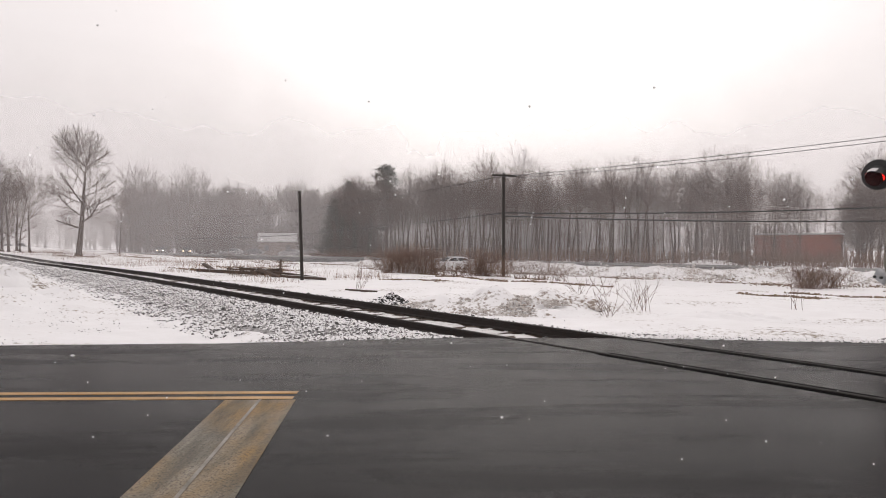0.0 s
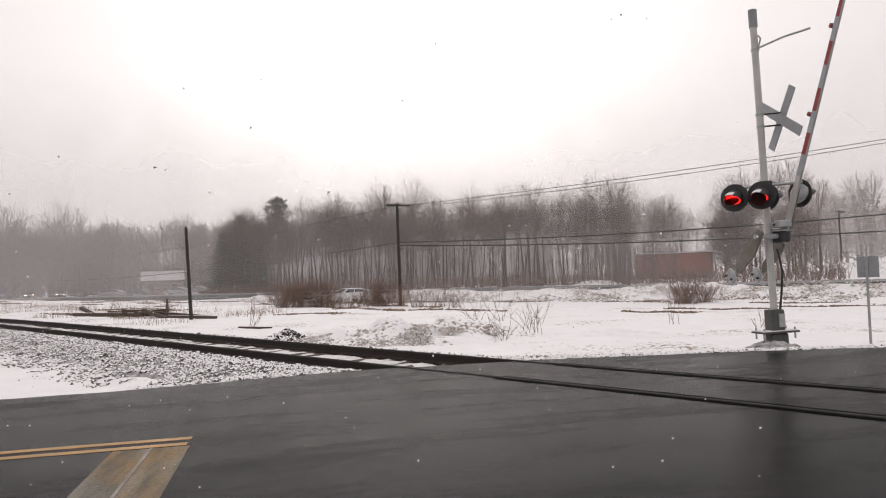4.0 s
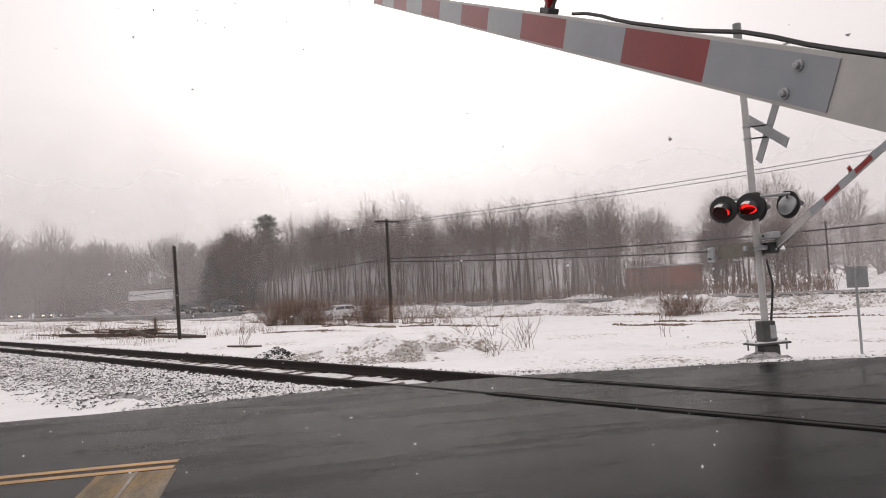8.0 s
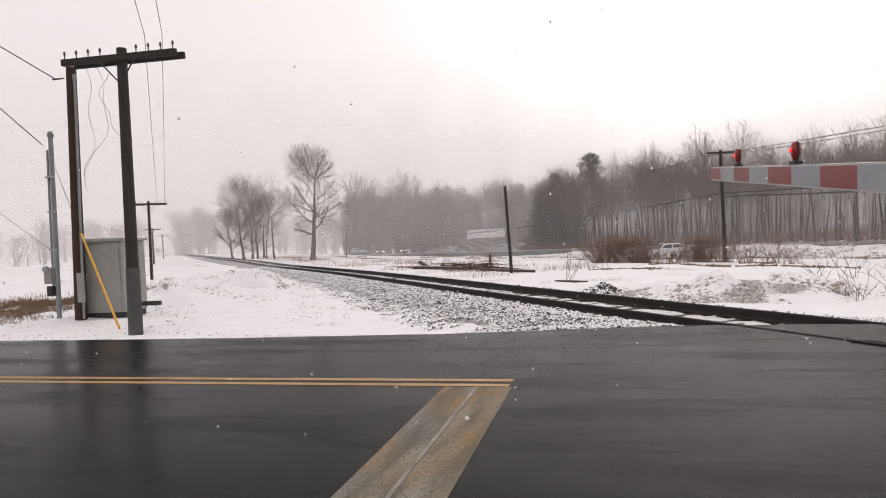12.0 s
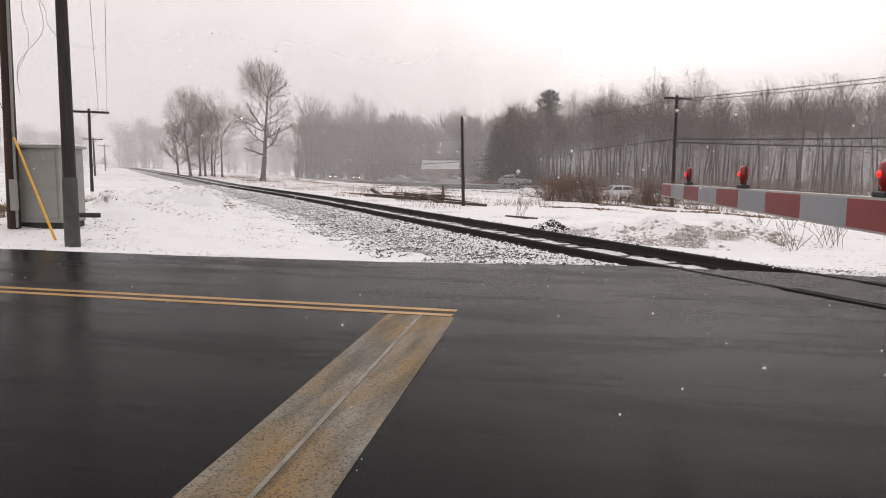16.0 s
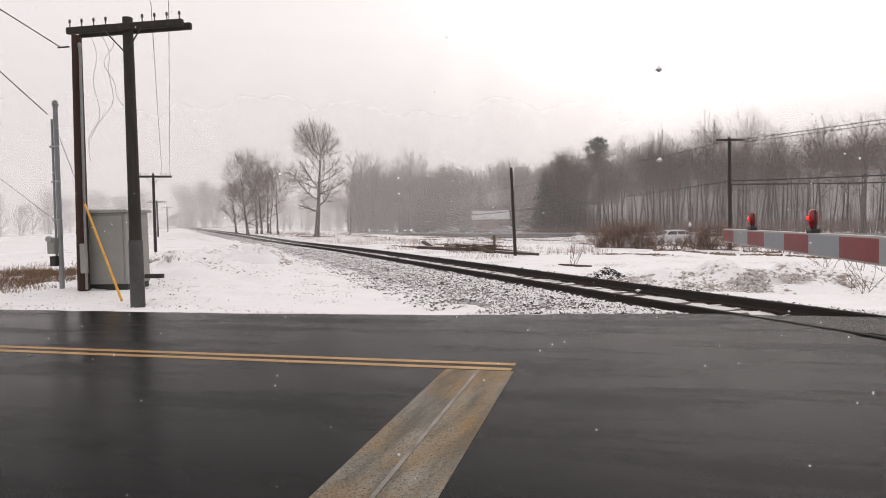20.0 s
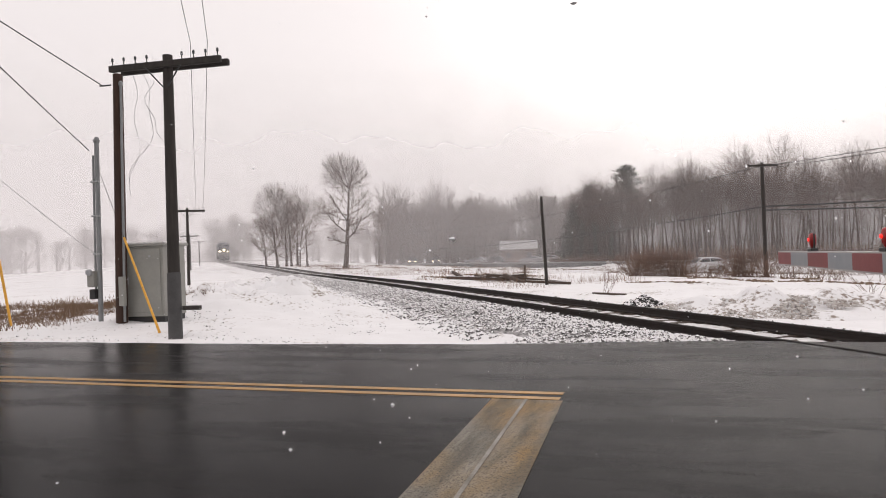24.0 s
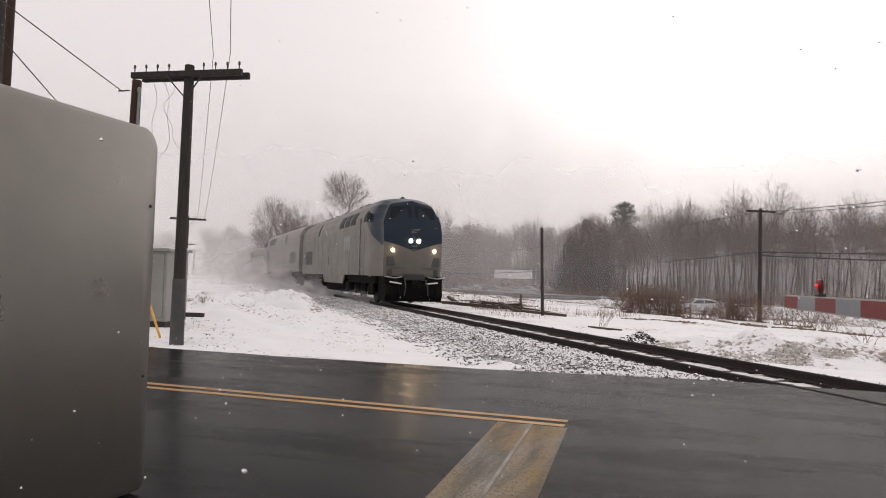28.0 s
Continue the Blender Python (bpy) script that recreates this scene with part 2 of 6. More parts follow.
RUBBER = mat("black_rubber", (0.004, 0.004, 0.004), (0.007, 0.007, 0.007), scale=20, rough=0.95, spec=0.02)
TIE = mat("creosoted_timber", (0.05, 0.035, 0.028), (0.10, 0.075, 0.06), scale=5, rough=0.9, obj_var=0.5)
TIE_SNOW = mat("thin_snow_on_timber", (0.82, 0.82, 0.83), (0.6, 0.59, 0.58), scale=7, rough=0.7, bump=0.5)
STONE = dusted_mat("ballast_stone", (0.04, 0.037, 0.036), (0.27, 0.26, 0.255), 0.86)
BALLAST_BED = mat("ballast_bed", (0.05, 0.047, 0.045), (0.62, 0.61, 0.61), scale=6, rough=0.9, bump=0.8, bscale=22)
STONE_DARK = dusted_mat("dark_rubble", (0.012, 0.011, 0.011), (0.06, 0.057, 0.055), 1.22)
# stone coloured near-black to imitate the shade along the rails
STONE_SHADE = dusted_mat("shade_dark_stone", (0.010, 0.009, 0.009), (0.05, 0.046, 0.043), 1.42)
WOOD_POLE = mat("weathered_pole_wood", (0.022, 0.019, 0.017), (0.055, 0.048, 0.043), scale=2.5, rough=0.85, bump=0.5, stretch=(6, 6, 0.5))
WOOD_BROWN = mat("treated_pole_wood", (0.06, 0.029, 0.018), (0.03, 0.018, 0.014), scale=2.5, rough=0.8, bump=0.5, stretch=(6, 6, 0.5))
CONDUIT = mat("grey_conduit", (0.26, 0.27, 0.28), (0.19, 0.2, 0.2), scale=6, rough=0.5)
SLEEVE = mat("grey_pole_sleeve", (0.075, 0.074, 0.074), (0.045, 0.044, 0.044), scale=4, rough=0.6, bump=0.3)
CABINET = mat("pale_grey_cabinet_paint", (0.30, 0.30, 0.275), (0.25, 0.25, 0.23), scale=2, rough=0.5, bump=0.05)
GUARD = mat("yellow_plastic", (0.75, 0.38, 0.03), (0.6, 0.3, 0.03), scale=5, rough=0.5)
WIRE = mat("black_wire", (0.03, 0.03, 0.03), (0.05, 0.05, 0.05), rough=0.6, bump=0)
GLASS_INS = mat("dark_glass_insulator", (0.05, 0.058, 0.06), (0.035, 0.04, 0.042), rough=0.25)
GALV = mat("galvanised_steel", (0.42, 0.43, 0.44), (0.30, 0.31, 0.32), scale=9, rough=0.45, metal=0.55)
MAST_PAINT = mat("aluminium_paint", (0.52, 0.52, 0.51), (0.38, 0.38, 0.37), scale=4, rough=0.5, metal=0.2)
ARM_METAL = mat("arm_aluminium", (0.52, 0.51, 0.49), (0.40, 0.39, 0.375), scale=3, rough=0.4, metal=0.25)
ARM_TAN = mat("tan_grey_steel_paint", (0.16, 0.148, 0.12), (0.11, 0.10, 0.082), scale=5, rough=0.55)
RED_SHEET = mat("red_reflective_sheeting", (0.27, 0.012, 0.013), (0.20, 0.011, 0.012), scale=5, rough=0.32, bump=0.05)
WHITE_SHEET = mat("grey_white_reflective_sheeting", (0.34, 0.355, 0.365), (0.25, 0.28, 0.315), scale=1.6, rough=0.3, bump=0.05)
BLACK = mat("black_paint", (0.015, 0.015, 0.016), (0.03, 0.03, 0.03), scale=8, rough=0.5)
LENS_LIT = mat("lit_red_lens", (0.6, 0.02, 0.01), rough=0.3, bump=0, glow=((1, 0.012, 0.008), 2.2))
LENS_DARK = mat("dark_red_lens", (0.035, 0.003, 0.003), (0.02, 0.002, 0.002), rough=0.2, bump=0)
LENS_BODY = mat("red_lamp_plastic", (0.35, 0.012, 0.012), (0.2, 0.01, 0.01), rough=0.25, bump=0)
SIGN_BACK = mat("bare_sign_metal", (0.34, 0.35, 0.36), (0.27, 0.28, 0.29), scale=3, rough=0.5, metal=0.4)

BARK = mat("bare_bark", (0.105, 0.078, 0.066), (0.06, 0.045, 0.038), scale=2, rough=0.95, bump=0.3, obj_var=0.3)
TWIG = mat("bare_twigs", (0.135, 0.092, 0.077), (0.085, 0.06, 0.05), scale=2, rough=0.95, bump=0, obj_var=0.4)
NEEDLE = mat("pine_needles", (0.04, 0.046, 0.036), (0.07, 0.074, 0.056), scale=3, rough=0.9, bump=0)
BRUSH = mat("reddish_brush", (0.21, 0.135, 0.10), (0.12, 0.08, 0.062), scale=2, rough=0.95, bump=0, obj_var=0.4)
REED = mat("dry_grass", (0.30, 0.19, 0.125), (0.16, 0.10, 0.068), scale=2, rough=0.95, bump=0, island=True)
TURF = mat("frosted_dead_grass", (0.24, 0.155, 0.10), (0.13, 0.085, 0.055), scale=3, rough=0.95, bump=0.6, island=True)
BRICK = mat("red_brick_wall", (0.27, 0.10, 0.07), (0.20, 0.08, 0.06), scale=2, rough=0.9)
ROOF_SNOW = mat("snowy_roof", (0.48, 0.48, 0.48), (0.32, 0.32, 0.32), scale=1, rough=0.7)
HOUSE_WALL = mat("dull_siding", (0.13, 0.085, 0.07), (0.10, 0.07, 0.055), scale=1, rough=0.8)
WINDOW = mat("dark_window_glass", (0.02, 0.022, 0.025), (0.03, 0.03, 0.035), rough=0.12, bump=0, spec=0.3)
CAR_WHITE = mat("white_car_paint", (0.70, 0.71, 0.72), (0.62, 0.63, 0.64), scale=1, rough=0.25, bump=0)
CAR_DARK = mat("dark_car_paint", (0.03, 0.032, 0.036), (0.05, 0.05, 0.055), scale=1, rough=0.25, bump=0)
CAR_GREY = mat("grey_car_paint", (0.18, 0.18, 0.19), (0.22, 0.22, 0.22), scale=1, rough=0.3, bump=0)
TYRE = mat("tyre_rubber", (0.014, 0.014, 0.014), (0.03, 0.03, 0.03), scale=10, rough=0.85)
RIM = mat("wheel_rim", (0.4, 0.4, 0.41), (0.3, 0.3, 0.3), rough=0.35, metal=0.7)
LAMP_CAR = mat("car_lamp", (0.7, 0.7, 0.7), rough=0.2, bump=0)
CAR_LIT = mat("lit_car_lamp", (1, 0.9, 0.75), rough=0.3, bump=0, glow=((1, 0.78, 0.5), 5.0))
SILVER = mat("silver_car_body_paint", (0.155, 0.143, 0.124), (0.115, 0.104, 0.09), scale=0.8, rough=0.42, metal=0.25, bump=0.05, bscale=3)
NAVY = mat("navy_blue_paint", (0.006, 0.014, 0.027), (0.009, 0.019, 0.034), scale=1, rough=0.35, bump=0, spec=0.25)
UNDER = mat("sooty_underframe", (0.005, 0.005, 0.005), (0.013, 0.012, 0.011), scale=3, rough=0.95, spec=0.1)
GRILLE = mat("dark_grille", (0.04, 0.04, 0.042), (0.07, 0.07, 0.07), scale=20, rough=0.6)
HEADLIGHT = mat("lit_headlight", (1, 0.9, 0.7), rough=0.3, bump=0, glow=((1, 0.72, 0.42), 110.0))
TRUCK_SKIN = mat("satin_grey_sheet_metal", (0.27, 0.257, 0.235), (0.23, 0.218, 0.20), scale=1.1, rough=0.26, rough2=0.38, metal=0.8, bump=0.03, bscale=3)
CAB_GLASS = mat("dull_cab_glass", (0.014, 0.018, 0.022), (0.024, 0.028, 0.032), scale=2, rough=0.4, bump=0, spec=0.06)
CLOD = mat("ploughed_snow_clods", (0.80, 0.79, 0.78), (0.26, 0.21, 0.17), scale=4, rough=0.9, island=True, obj_var=0.55)
EARTH = mat("frozen_earth_clods", (0.13, 0.09, 0.065), (0.26, 0.19, 0.13), scale=7, rough=0.95, island=True)
FLAKE = mat("snowflake", (0.9, 0.9, 0.92), (0.85, 0.85, 0.87), rough=0.8, bump=0)


# ---------------------------------------------------------------- tools
class Geo:
    """Collects verts and faces for one mesh."""

    def __init__(self):
        self.v, self.f = [], []

    def add(self, verts, faces):
        k = len(self.v)
        self.v += [tuple(p) for p in verts]
        self.f += [tuple(i + k for i in q) for q in faces]
        return self

    def box(self, c, s, m=None, chamfer=0.0):
        """A box about c with the sizes s, its edges chamfered if asked."""
        x, y, z = (v / 2 for v in s)
        b = min(chamfer, 0.45 * min(s))
        m = Matrix.Translation(c) @ (m or Matrix())
        if b <= 0:
            vs = [(i * x, j * y, k * z) for i in (-1, 1) for j in (-1, 1) for k in (-1, 1)]
            fs = [(0, 1, 3, 2), (4, 6, 7, 5), (0, 4, 5, 1), (2, 3, 7, 6), (0, 2, 6, 4), (1, 5, 7, 3)]
            return self.add([m @ Vector(p) for p in vs], fs)
        bm = bmesh.new()
        bmesh.ops.create_cube(bm, size=1, matrix=Matrix.Diagonal((*s, 1)))
        bmesh.ops.bevel(bm, geom=list(bm.edges), offset=b, segments=2, affect="EDGES", profile=0.5)
        bm.verts.index_update()
        self.add([m @ v.co for v in bm.verts], [[v.index for v in f.verts] for f in bm.faces])
        bm.free()
        return self

    def tube(self, p, q, r, r2=None, n=8, cap=True):
        p, q = Vector(p), Vector(q)
        d = (q - p).normalized()
        a = d.orthogonal().normalized()
        b = d.cross(a)
        r2 = r if r2 is None else r2
        ring = [(math.cos(2 * math.pi * i / n), math.sin(2 * math.pi * i / n)) for i in range(n)]
        vs = [p + (a * c + b * s) * r for c, s in ring] + [q + (a * c + b * s) * r2 for c, s in ring]
        fs = [(i, (i + 1) % n, n + (i + 1) % n, n + i) for i in range(n)]
        if cap:
            fs += [tuple(range(n))[::-1], tuple(range(n, 2 * n))]
        return self.add(vs, fs)

    def run(self, pts, r, n=6):
        """One unbroken tube through all the points."""
        pts = [Vector(p) for p in pts]
        vs = []
        for i, p in enumerate(pts):
            d = (pts[min(i + 1, len(pts) - 1)] - pts[max(i - 1, 0)]).normalized()
            a = d.cross(Vector((0.31, 0.17, 0.93))).normalized()
            b = d.cross(a)
            vs += [p + (a * math.cos(6.28318 * k / n) + b * math.sin(6.28318 * k / n)) * r for k in range(n)]
        fs = [(j * n + i, j * n + (i + 1) % n, (j + 1) * n + (i + 1) % n, (j + 1) * n + i) for j in range(len(pts) - 1) for i in range(n)]
        k = (len(pts) - 1) * n
        return self.add(vs, fs + [tuple(range(n))[::-1], tuple(range(k, k + n))])

    def prism(self, outline, lo, hi, axis="x"):
        """An outline in the plane across the axis, drawn out along it from lo to hi."""
        def at(u, v, w):
            return {"x": (w, u, v), "y": (u, w, v), "z": (u, v, w)}[axis]
        n = len(outline)
        vs = [at(u, v, lo) for u, v in outline] + [at(u, v, hi) for u, v in outline]
        fs = [(i, (i + 1) % n, n + (i + 1) % n, n + i) for i in range(n)] + [tuple(range(n))[::-1], tuple(range(n, 2 * n))]
        return self.add(vs, fs)

    def lathe(self, profile, n=20, m=None):
        """Radius and height pairs turned about z."""
        m = m or Matrix()
        vs = [m @ Vector((r * math.cos(2 * math.pi * i / n), r * math.sin(2 * math.pi * i / n), z)) for r, z in profile for i in range(n)]
        fs = [(k * n + i, k * n + (i + 1) % n, (k + 1) * n + (i + 1) % n, (k + 1) * n + i) for k in range(len(profile) - 1) for i in range(n)]
        k = (len(profile) - 1) * n
        return self.add(vs, fs + [tuple(range(n))[::-1], tuple(range(k, k + n))])

    def mesh(self, name, material, smooth=False):
        me = bpy.data.meshes.new(name)
        me.from_pydata(self.v, [], self.f)
        me.materials.append(material)
        bm = bmesh.new()
        bm.from_mesh(me)
        if len(bm.faces) < 4000:
            bmesh.ops.recalc_face_normals(bm, faces=bm.faces)
        for f in bm.faces:
            f.smooth = smooth
        bm.to_mesh(me)
        bm.free()
        if smooth:
            me.set_sharp_from_angle(angle=radians(40))
        return me


def part(name, geo, material, parent, label="", smooth=False):
    ob = new(name, geo.mesh(name, material, smooth))
    ob.parent = parent
    return tagged(ob, label)


def thing(name, label, category, m=None, group=""):
    ob = new(name)
    ob.empty_display_size = 0.2
    ob.matrix_basis = m or Matrix()
    return tagged(ob, label, category, group)


def solid(name, geo, material, label, category="", kind="", smooth=False, m=None):
    ob = new(name, geo.mesh(name, material, smooth))
    ob.matrix_basis = m or Matrix()
    return tagged(ob, label, category, "", kind)


def step(a, b, x):
    t = min(1.0, max(0.0, (x - a) / (b - a)))
    return t * t * (3 - 2 * t)


# ---------------------------------------------------------------- plan
TURN = 35.5
U = Vector((-math.sin(radians(TURN)), math.cos(radians(TURN)), 0))
N = Vector((math.cos(radians(TURN)), math.sin(radians(TURN)), 0))
MID = 9.24
EDGE = [(-90, 10.4), (-10.4, 9.97), (-5.5, 9.93), (-1.5, 10.12), (2, 10.66), (5.1, 10.52), (8.6, 9.92), (11, 9.32), (14, 8.6), (24, 7.0), (90, -4)]
W0, WA, WB = Vector((11.5, 72, 0)), Vector((0.745, -0.667, 0)), Vector((0.667, 0.745, 0))


def edge(x):
    return float(np.interp(x, [p[0] for p in EDGE], [p[1] for p in EDGE]))


def bend(a):
    """The line swings a little to the left past its first thirty metres: sideways metres, and slope."""
    if a < 28:
        return 0.0, 0.0
    if a < 56:
        return -0.067 * (a - 28) ** 2 / 56, -0.067 * (a - 28) / 28
    return -0.067 * (a - 42), -0.067


def climb(a):
    """The line climbs gently away from the crossing."""
    return 0.0085 * min(max(0.0, a - 45), 360) * step(45, 85, a)


def on_track(along, across=0.0, z=0.0):
    """A place by metres along the line (away from the crossing) and across it from its middle."""
    return N * (MID + across + bend(along)[0]) + U * along + Vector((0, 0, z + climb(along)))


def heading(along):
    """The line's compass turn at a place, in degrees."""
    return TURN - math.degrees(math.atan(bend(along)[1]))


def across(x, y):
    return x * N.x + y * N.y - MID - bend(x * U.x + y * U.y)[0]


def lumps(x, y, s, k=0.0):
    return noise.fractal(Vector((x / s, y / s, k)), 1.0, 2.0, 4)


def fill(a, s):
    """How far crushed stone fills the track up to its rails, near the crossing."""
    return step(8.5, 5, a) * step(1.95, 1.45, abs(s))


def height(x, y):
    """The ground's height."""
    s = across(x, y)
    if s > 0:
        z = -0.27 - 0.07 * step(2.2, 4.5, s) - 1.05 * step(6, 42, s)
    else:
        z = -0.27 - 0.17 * step(-1.8, -3.6, s) + 0.32 * step(-4.5, -9, s)
    if abs(s) < 2.4:
        z += 0.10 * step(0.88, 0.98, abs(s)) * step(2.4, 1.75, abs(s))
    b = (x - W0.x) * WB.x + (y - W0.y) * WB.y
    a = (x - W0.x) * WA.x + (y - W0.y) * WA.y
    z += step(-5.2, -3.0, b) * (-0.55 - z) * step(-34, -18, a)
    z += step(-40, -8, b) * (-1.25 - z) * step(-18, -34, a) * step(20, 40, s)
    if abs(s) > 1.7:
        far = min(1, max(0, (abs(s) - 1.7) / 2))
        z += far * (0.05 * lumps(x, y, 1.3) + 0.10 * lumps(x, y, 5.0, 3) + 0.02 * lumps(x, y, 0.35, 7))
    if s < -3 and y > 11:
        heap = math.exp(-(((x + 12.5) / 5.0) ** 2 + ((y - 22) / 5.5) ** 2)) + 0.8 * math.exp(-(((x + 18.5) / 5) ** 2 + ((y - 31) / 6) ** 2))
        z += heap * (0.55 + 0.55 * lumps(x, y, 1.1, 5)) * step(-3, -5.5, s)
    if s < -9:
        z += (-0.05 - z) * step(-9, -22, s) * 0.8
    if abs(s) < 60:
        z += climb(x * U.x + y * U.y) * step(60, 12, abs(s))
    near = y - edge(x)
    if near < 2.2:
        z += (-0.035 + 0.012 * lumps(x, y, 0.4) - z) * step(2.2, 0.15, near) * step(0.8, 1.7, abs(s)) if s < 0 or x > 3.5 else 0
    if y < edge(x) - 0.12 and y > -6 + 0.12:
        z = -0.45
    return z


# ---------------------------------------------------------------- ground and road
def spaced(n, far, mid, k=7.0):
    return [mid + far * math.sinh(k * u) / math.sinh(k) for u in np.linspace(-1, 1, n)]


def ground():
    xs, ys = spaced(300, 1800, -2), spaced(330, 1800, 12)
    g = Geo()
    g.v = [(x, y, height(x, y)) for y in ys for x in xs]
    w = len(xs)
    g.f = [(j * w + i, j * w + i + 1, (j + 1) * w + i + 1, (j + 1) * w + i) for j in range(len(ys) - 1) for i in range(w - 1)]
    solid("ground", g, SNOW, "flat snowy fields, dirt and stubble showing through in patches", "ground", "structure", True)


def slab(name, pts_lo, pts_hi, top, deep, material, label, category):
    """A slab between two lines of plan points."""
    g = Geo()
    n = len(pts_lo)
    for z in (top, top - deep):
        g.v += [(x, y, z) for x, y in pts_lo] + [(x, y, z) for x, y in pts_hi]
    for i in range(n - 1):
        g.f += [(i, i + 1, n + i + 1, n + i), (2 * n + i, 3 * n + i, 3 * n + i + 1, 2 * n + i + 1)]
        g.f += [(n + i, n + i + 1, 3 * n + i + 1, 3 * n + i), (i, 2 * n + i, 2 * n + i + 1, i + 1)]
    return solid(name, g, material, label, category, "structure")


def road():
    rnd = random.Random(3)
    xs = [-90, -60, -40] + [x * 0.25 for x in range(-120, 81)] + [24, 30, 45, 60, 90]
    hi = [(x, edge(x) + (0.05 * lumps(x, 0, 0.7) + rnd.uniform(-0.008, 0.008) if -30 < x < 20 else 0)) for x in xs]
    slab("road", [(x, -6.0) for x in xs], hi, 0.0, 0.35, ASPHALT, "wet dark asphalt road with dull salt-stained patches", "road")
    for k, y in enumerate((6.56, 6.32)):
        pts = [x * 0.5 for x in range(-180, 1)] + [0.16]
        slab("yellow_line", [(x, y) for x in pts], [(x, y + 0.11) for x in pts], 0.004, 0.006, YELLOW, "worn yellow centre line painted on wet asphalt", "road marking")
    lo = [(-0.50 + 0.045 * (6.28 - y), y) for y in (0.4, 1.5, 3, 4.5, 6.28)]
    hi = [(x + 0.70, y) for x, y in lo]
    slab("stop_line", lo, hi, 0.005, 0.007, WHITE_LINE, "wide worn white stop line stained yellow-brown", "road marking")
    slab("stop_line_seam", [(x + 0.33, y) for x, y in lo], [(x + 0.36, y) for x, y in lo], 0.009, 0.003, SEAM, "raised pale seam down a worn stop line", "road marking")
    # road beyond the field, along the wood
    a = [W0 + WA * k for k in range(-170, 121, 10)]
    lo, hi = [(p - WB * 2.9) for p in a], [(p + WB * 2.9) for p in a]
    slab("far_road", [(p.x, p.y) for p in lo], [(p.x, p.y) for p in hi], -0.46, 0.9, ASPHALT_FAR, "narrow salted asphalt road along the wood", "road")


def rail_span(g, head, alongs, side, top):
    """A rail laid along the line through the given metres."""
    web = [(-0.07, -0.17), (0.07, -0.17), (0.07, -0.155), (0.012, -0.13), (0.012, -0.045), (0.035, -0.035), (0.035, -0.006), (-0.035, -0.006), (-0.035, -0.035), (-0.012, -0.045), (-0.012, -0.13), (-0.07, -0.155)]
    cap = [(-0.034, -0.006), (0.034, -0.006), (0.026, 0.002), (-0.026, 0.002)]
    for geo, prof in ((g, web), (head, cap)):
        n = len(prof)
        for a in alongs:
            geo.v += [on_track(a, side + u, top + v) for u, v in prof]
        m = (len(alongs) - 1) * n
        geo.f = [(j * n + i, j * n + (i + 1) % n, (j + 1) * n + (i + 1) % n, (j + 1) * n + i) for j in range(len(alongs) - 1) for i in range(n)] + [tuple(range(n))[::-1], tuple(range(m, m + n))]


TRACK = thing("railroad_track", "single railroad track, rusty rails on snow-dusted timber ties", "railroad track")


def track():
    for side in (-0.755, 0.755):
        g, h = Geo(), Geo()
        rail_span(g, h, [-60, 0, 28] + list(range(32, 100, 4)) + [120, 150, 200, 300, 410, 700, 1500], side, 0.012)
        rail = part("rail", g, RAIL_SIDE, TRACK, "rusty brown steel rail")
        part("rail_head", h, RAIL_HEAD, rail, "worn shiny rail head")
    for side in (-0.755, 0.755):
        for off in (-0.085, 0.085):
            g = Geo()
            inside = [a for a in np.arange(-14.5, 5.1, 0.1) if -6.2 < on_track(a, side + off).y < edge(on_track(a, side + off).x) + 0.03]
            for a in (inside[0], inside[-1]):
                p = on_track(a, side + off)
                g.v += [p + N * u + Vector((0, 0, z)) for u, z in ((-0.045, -0.03), (0.045, -0.03), (0.04, 0.007), (-0.04, 0.007))]
            g.f = [(i, (i + 1) % 4, 4 + (i + 1) % 4, 4 + i) for i in range(4)] + [(3, 2, 1, 0), (4, 5, 6, 7)]
            if g.v:
                part("flange_strip", g, RUBBER, TRACK, "black rubber strip beside the rail in the road")


def ties():
    """Timber ties, each with its thin cover of snow; those far along the line joined."""
    g = Geo().box((0, 0, -0.075), (2.6, 0.23, 0.15), chamfer=0.012)
    me = g.mesh("tie", TIE)
    s = Geo()
    rnd = random.Random(5)
    n = 14
    rim = []
    for k in range(n + 1):
        x, w = -0.62 + 1.24 * k / n, rnd.uniform(0.03, 0.10)
        rim.append((x, -w, w * rnd.uniform(0.5, 1.0)))
    for x, lo, hi in rim:
        s.v += [(x, lo, 0.002), (x, lo + 0.012, 0.014), (x, hi - 0.012, 0.014), (x, hi, 0.002)]
    s.f = [(4 * k + i, 4 * k + i + 1, 4 * k + 5 + i, 4 * k + 4 + i) for k in range(n) for i in range(3)]
    snow = s.mesh("tie_snow", TIE_SNOW)
    rest, far_snow = Geo(), Geo()
    for k in range(440):
        a = 3.6 + 0.54 * k
        if k < 150:
            o = new("tie", me)
            o.parent = TRACK
            o.matrix_basis = Matrix.Translation(on_track(a, rnd.uniform(-0.05, 0.05), -0.165)) @ pose(0, 0, 0, 0, 0, heading(a) + rnd.uniform(-1.2, 1.2))
            if rnd.random() < 0.3:
                p = new("tie_snow", snow)
                p.parent = o
        else:
            m = pose(0, 0, 0, 0, 0, heading(a))
            rest.box(on_track(a, 0, -0.24), (2.6, 0.23, 0.15), m)
            far_snow.box(on_track(a, 0, -0.158), (1.2, 0.17, 0.012), m)
    ob = part("far_ties", rest, TIE, TRACK)
    tagged(ob, kind="stuff")
    ob = part("far_tie_snow", far_snow, TIE_SNOW, TRACK)
    tagged(ob, kind="stuff")


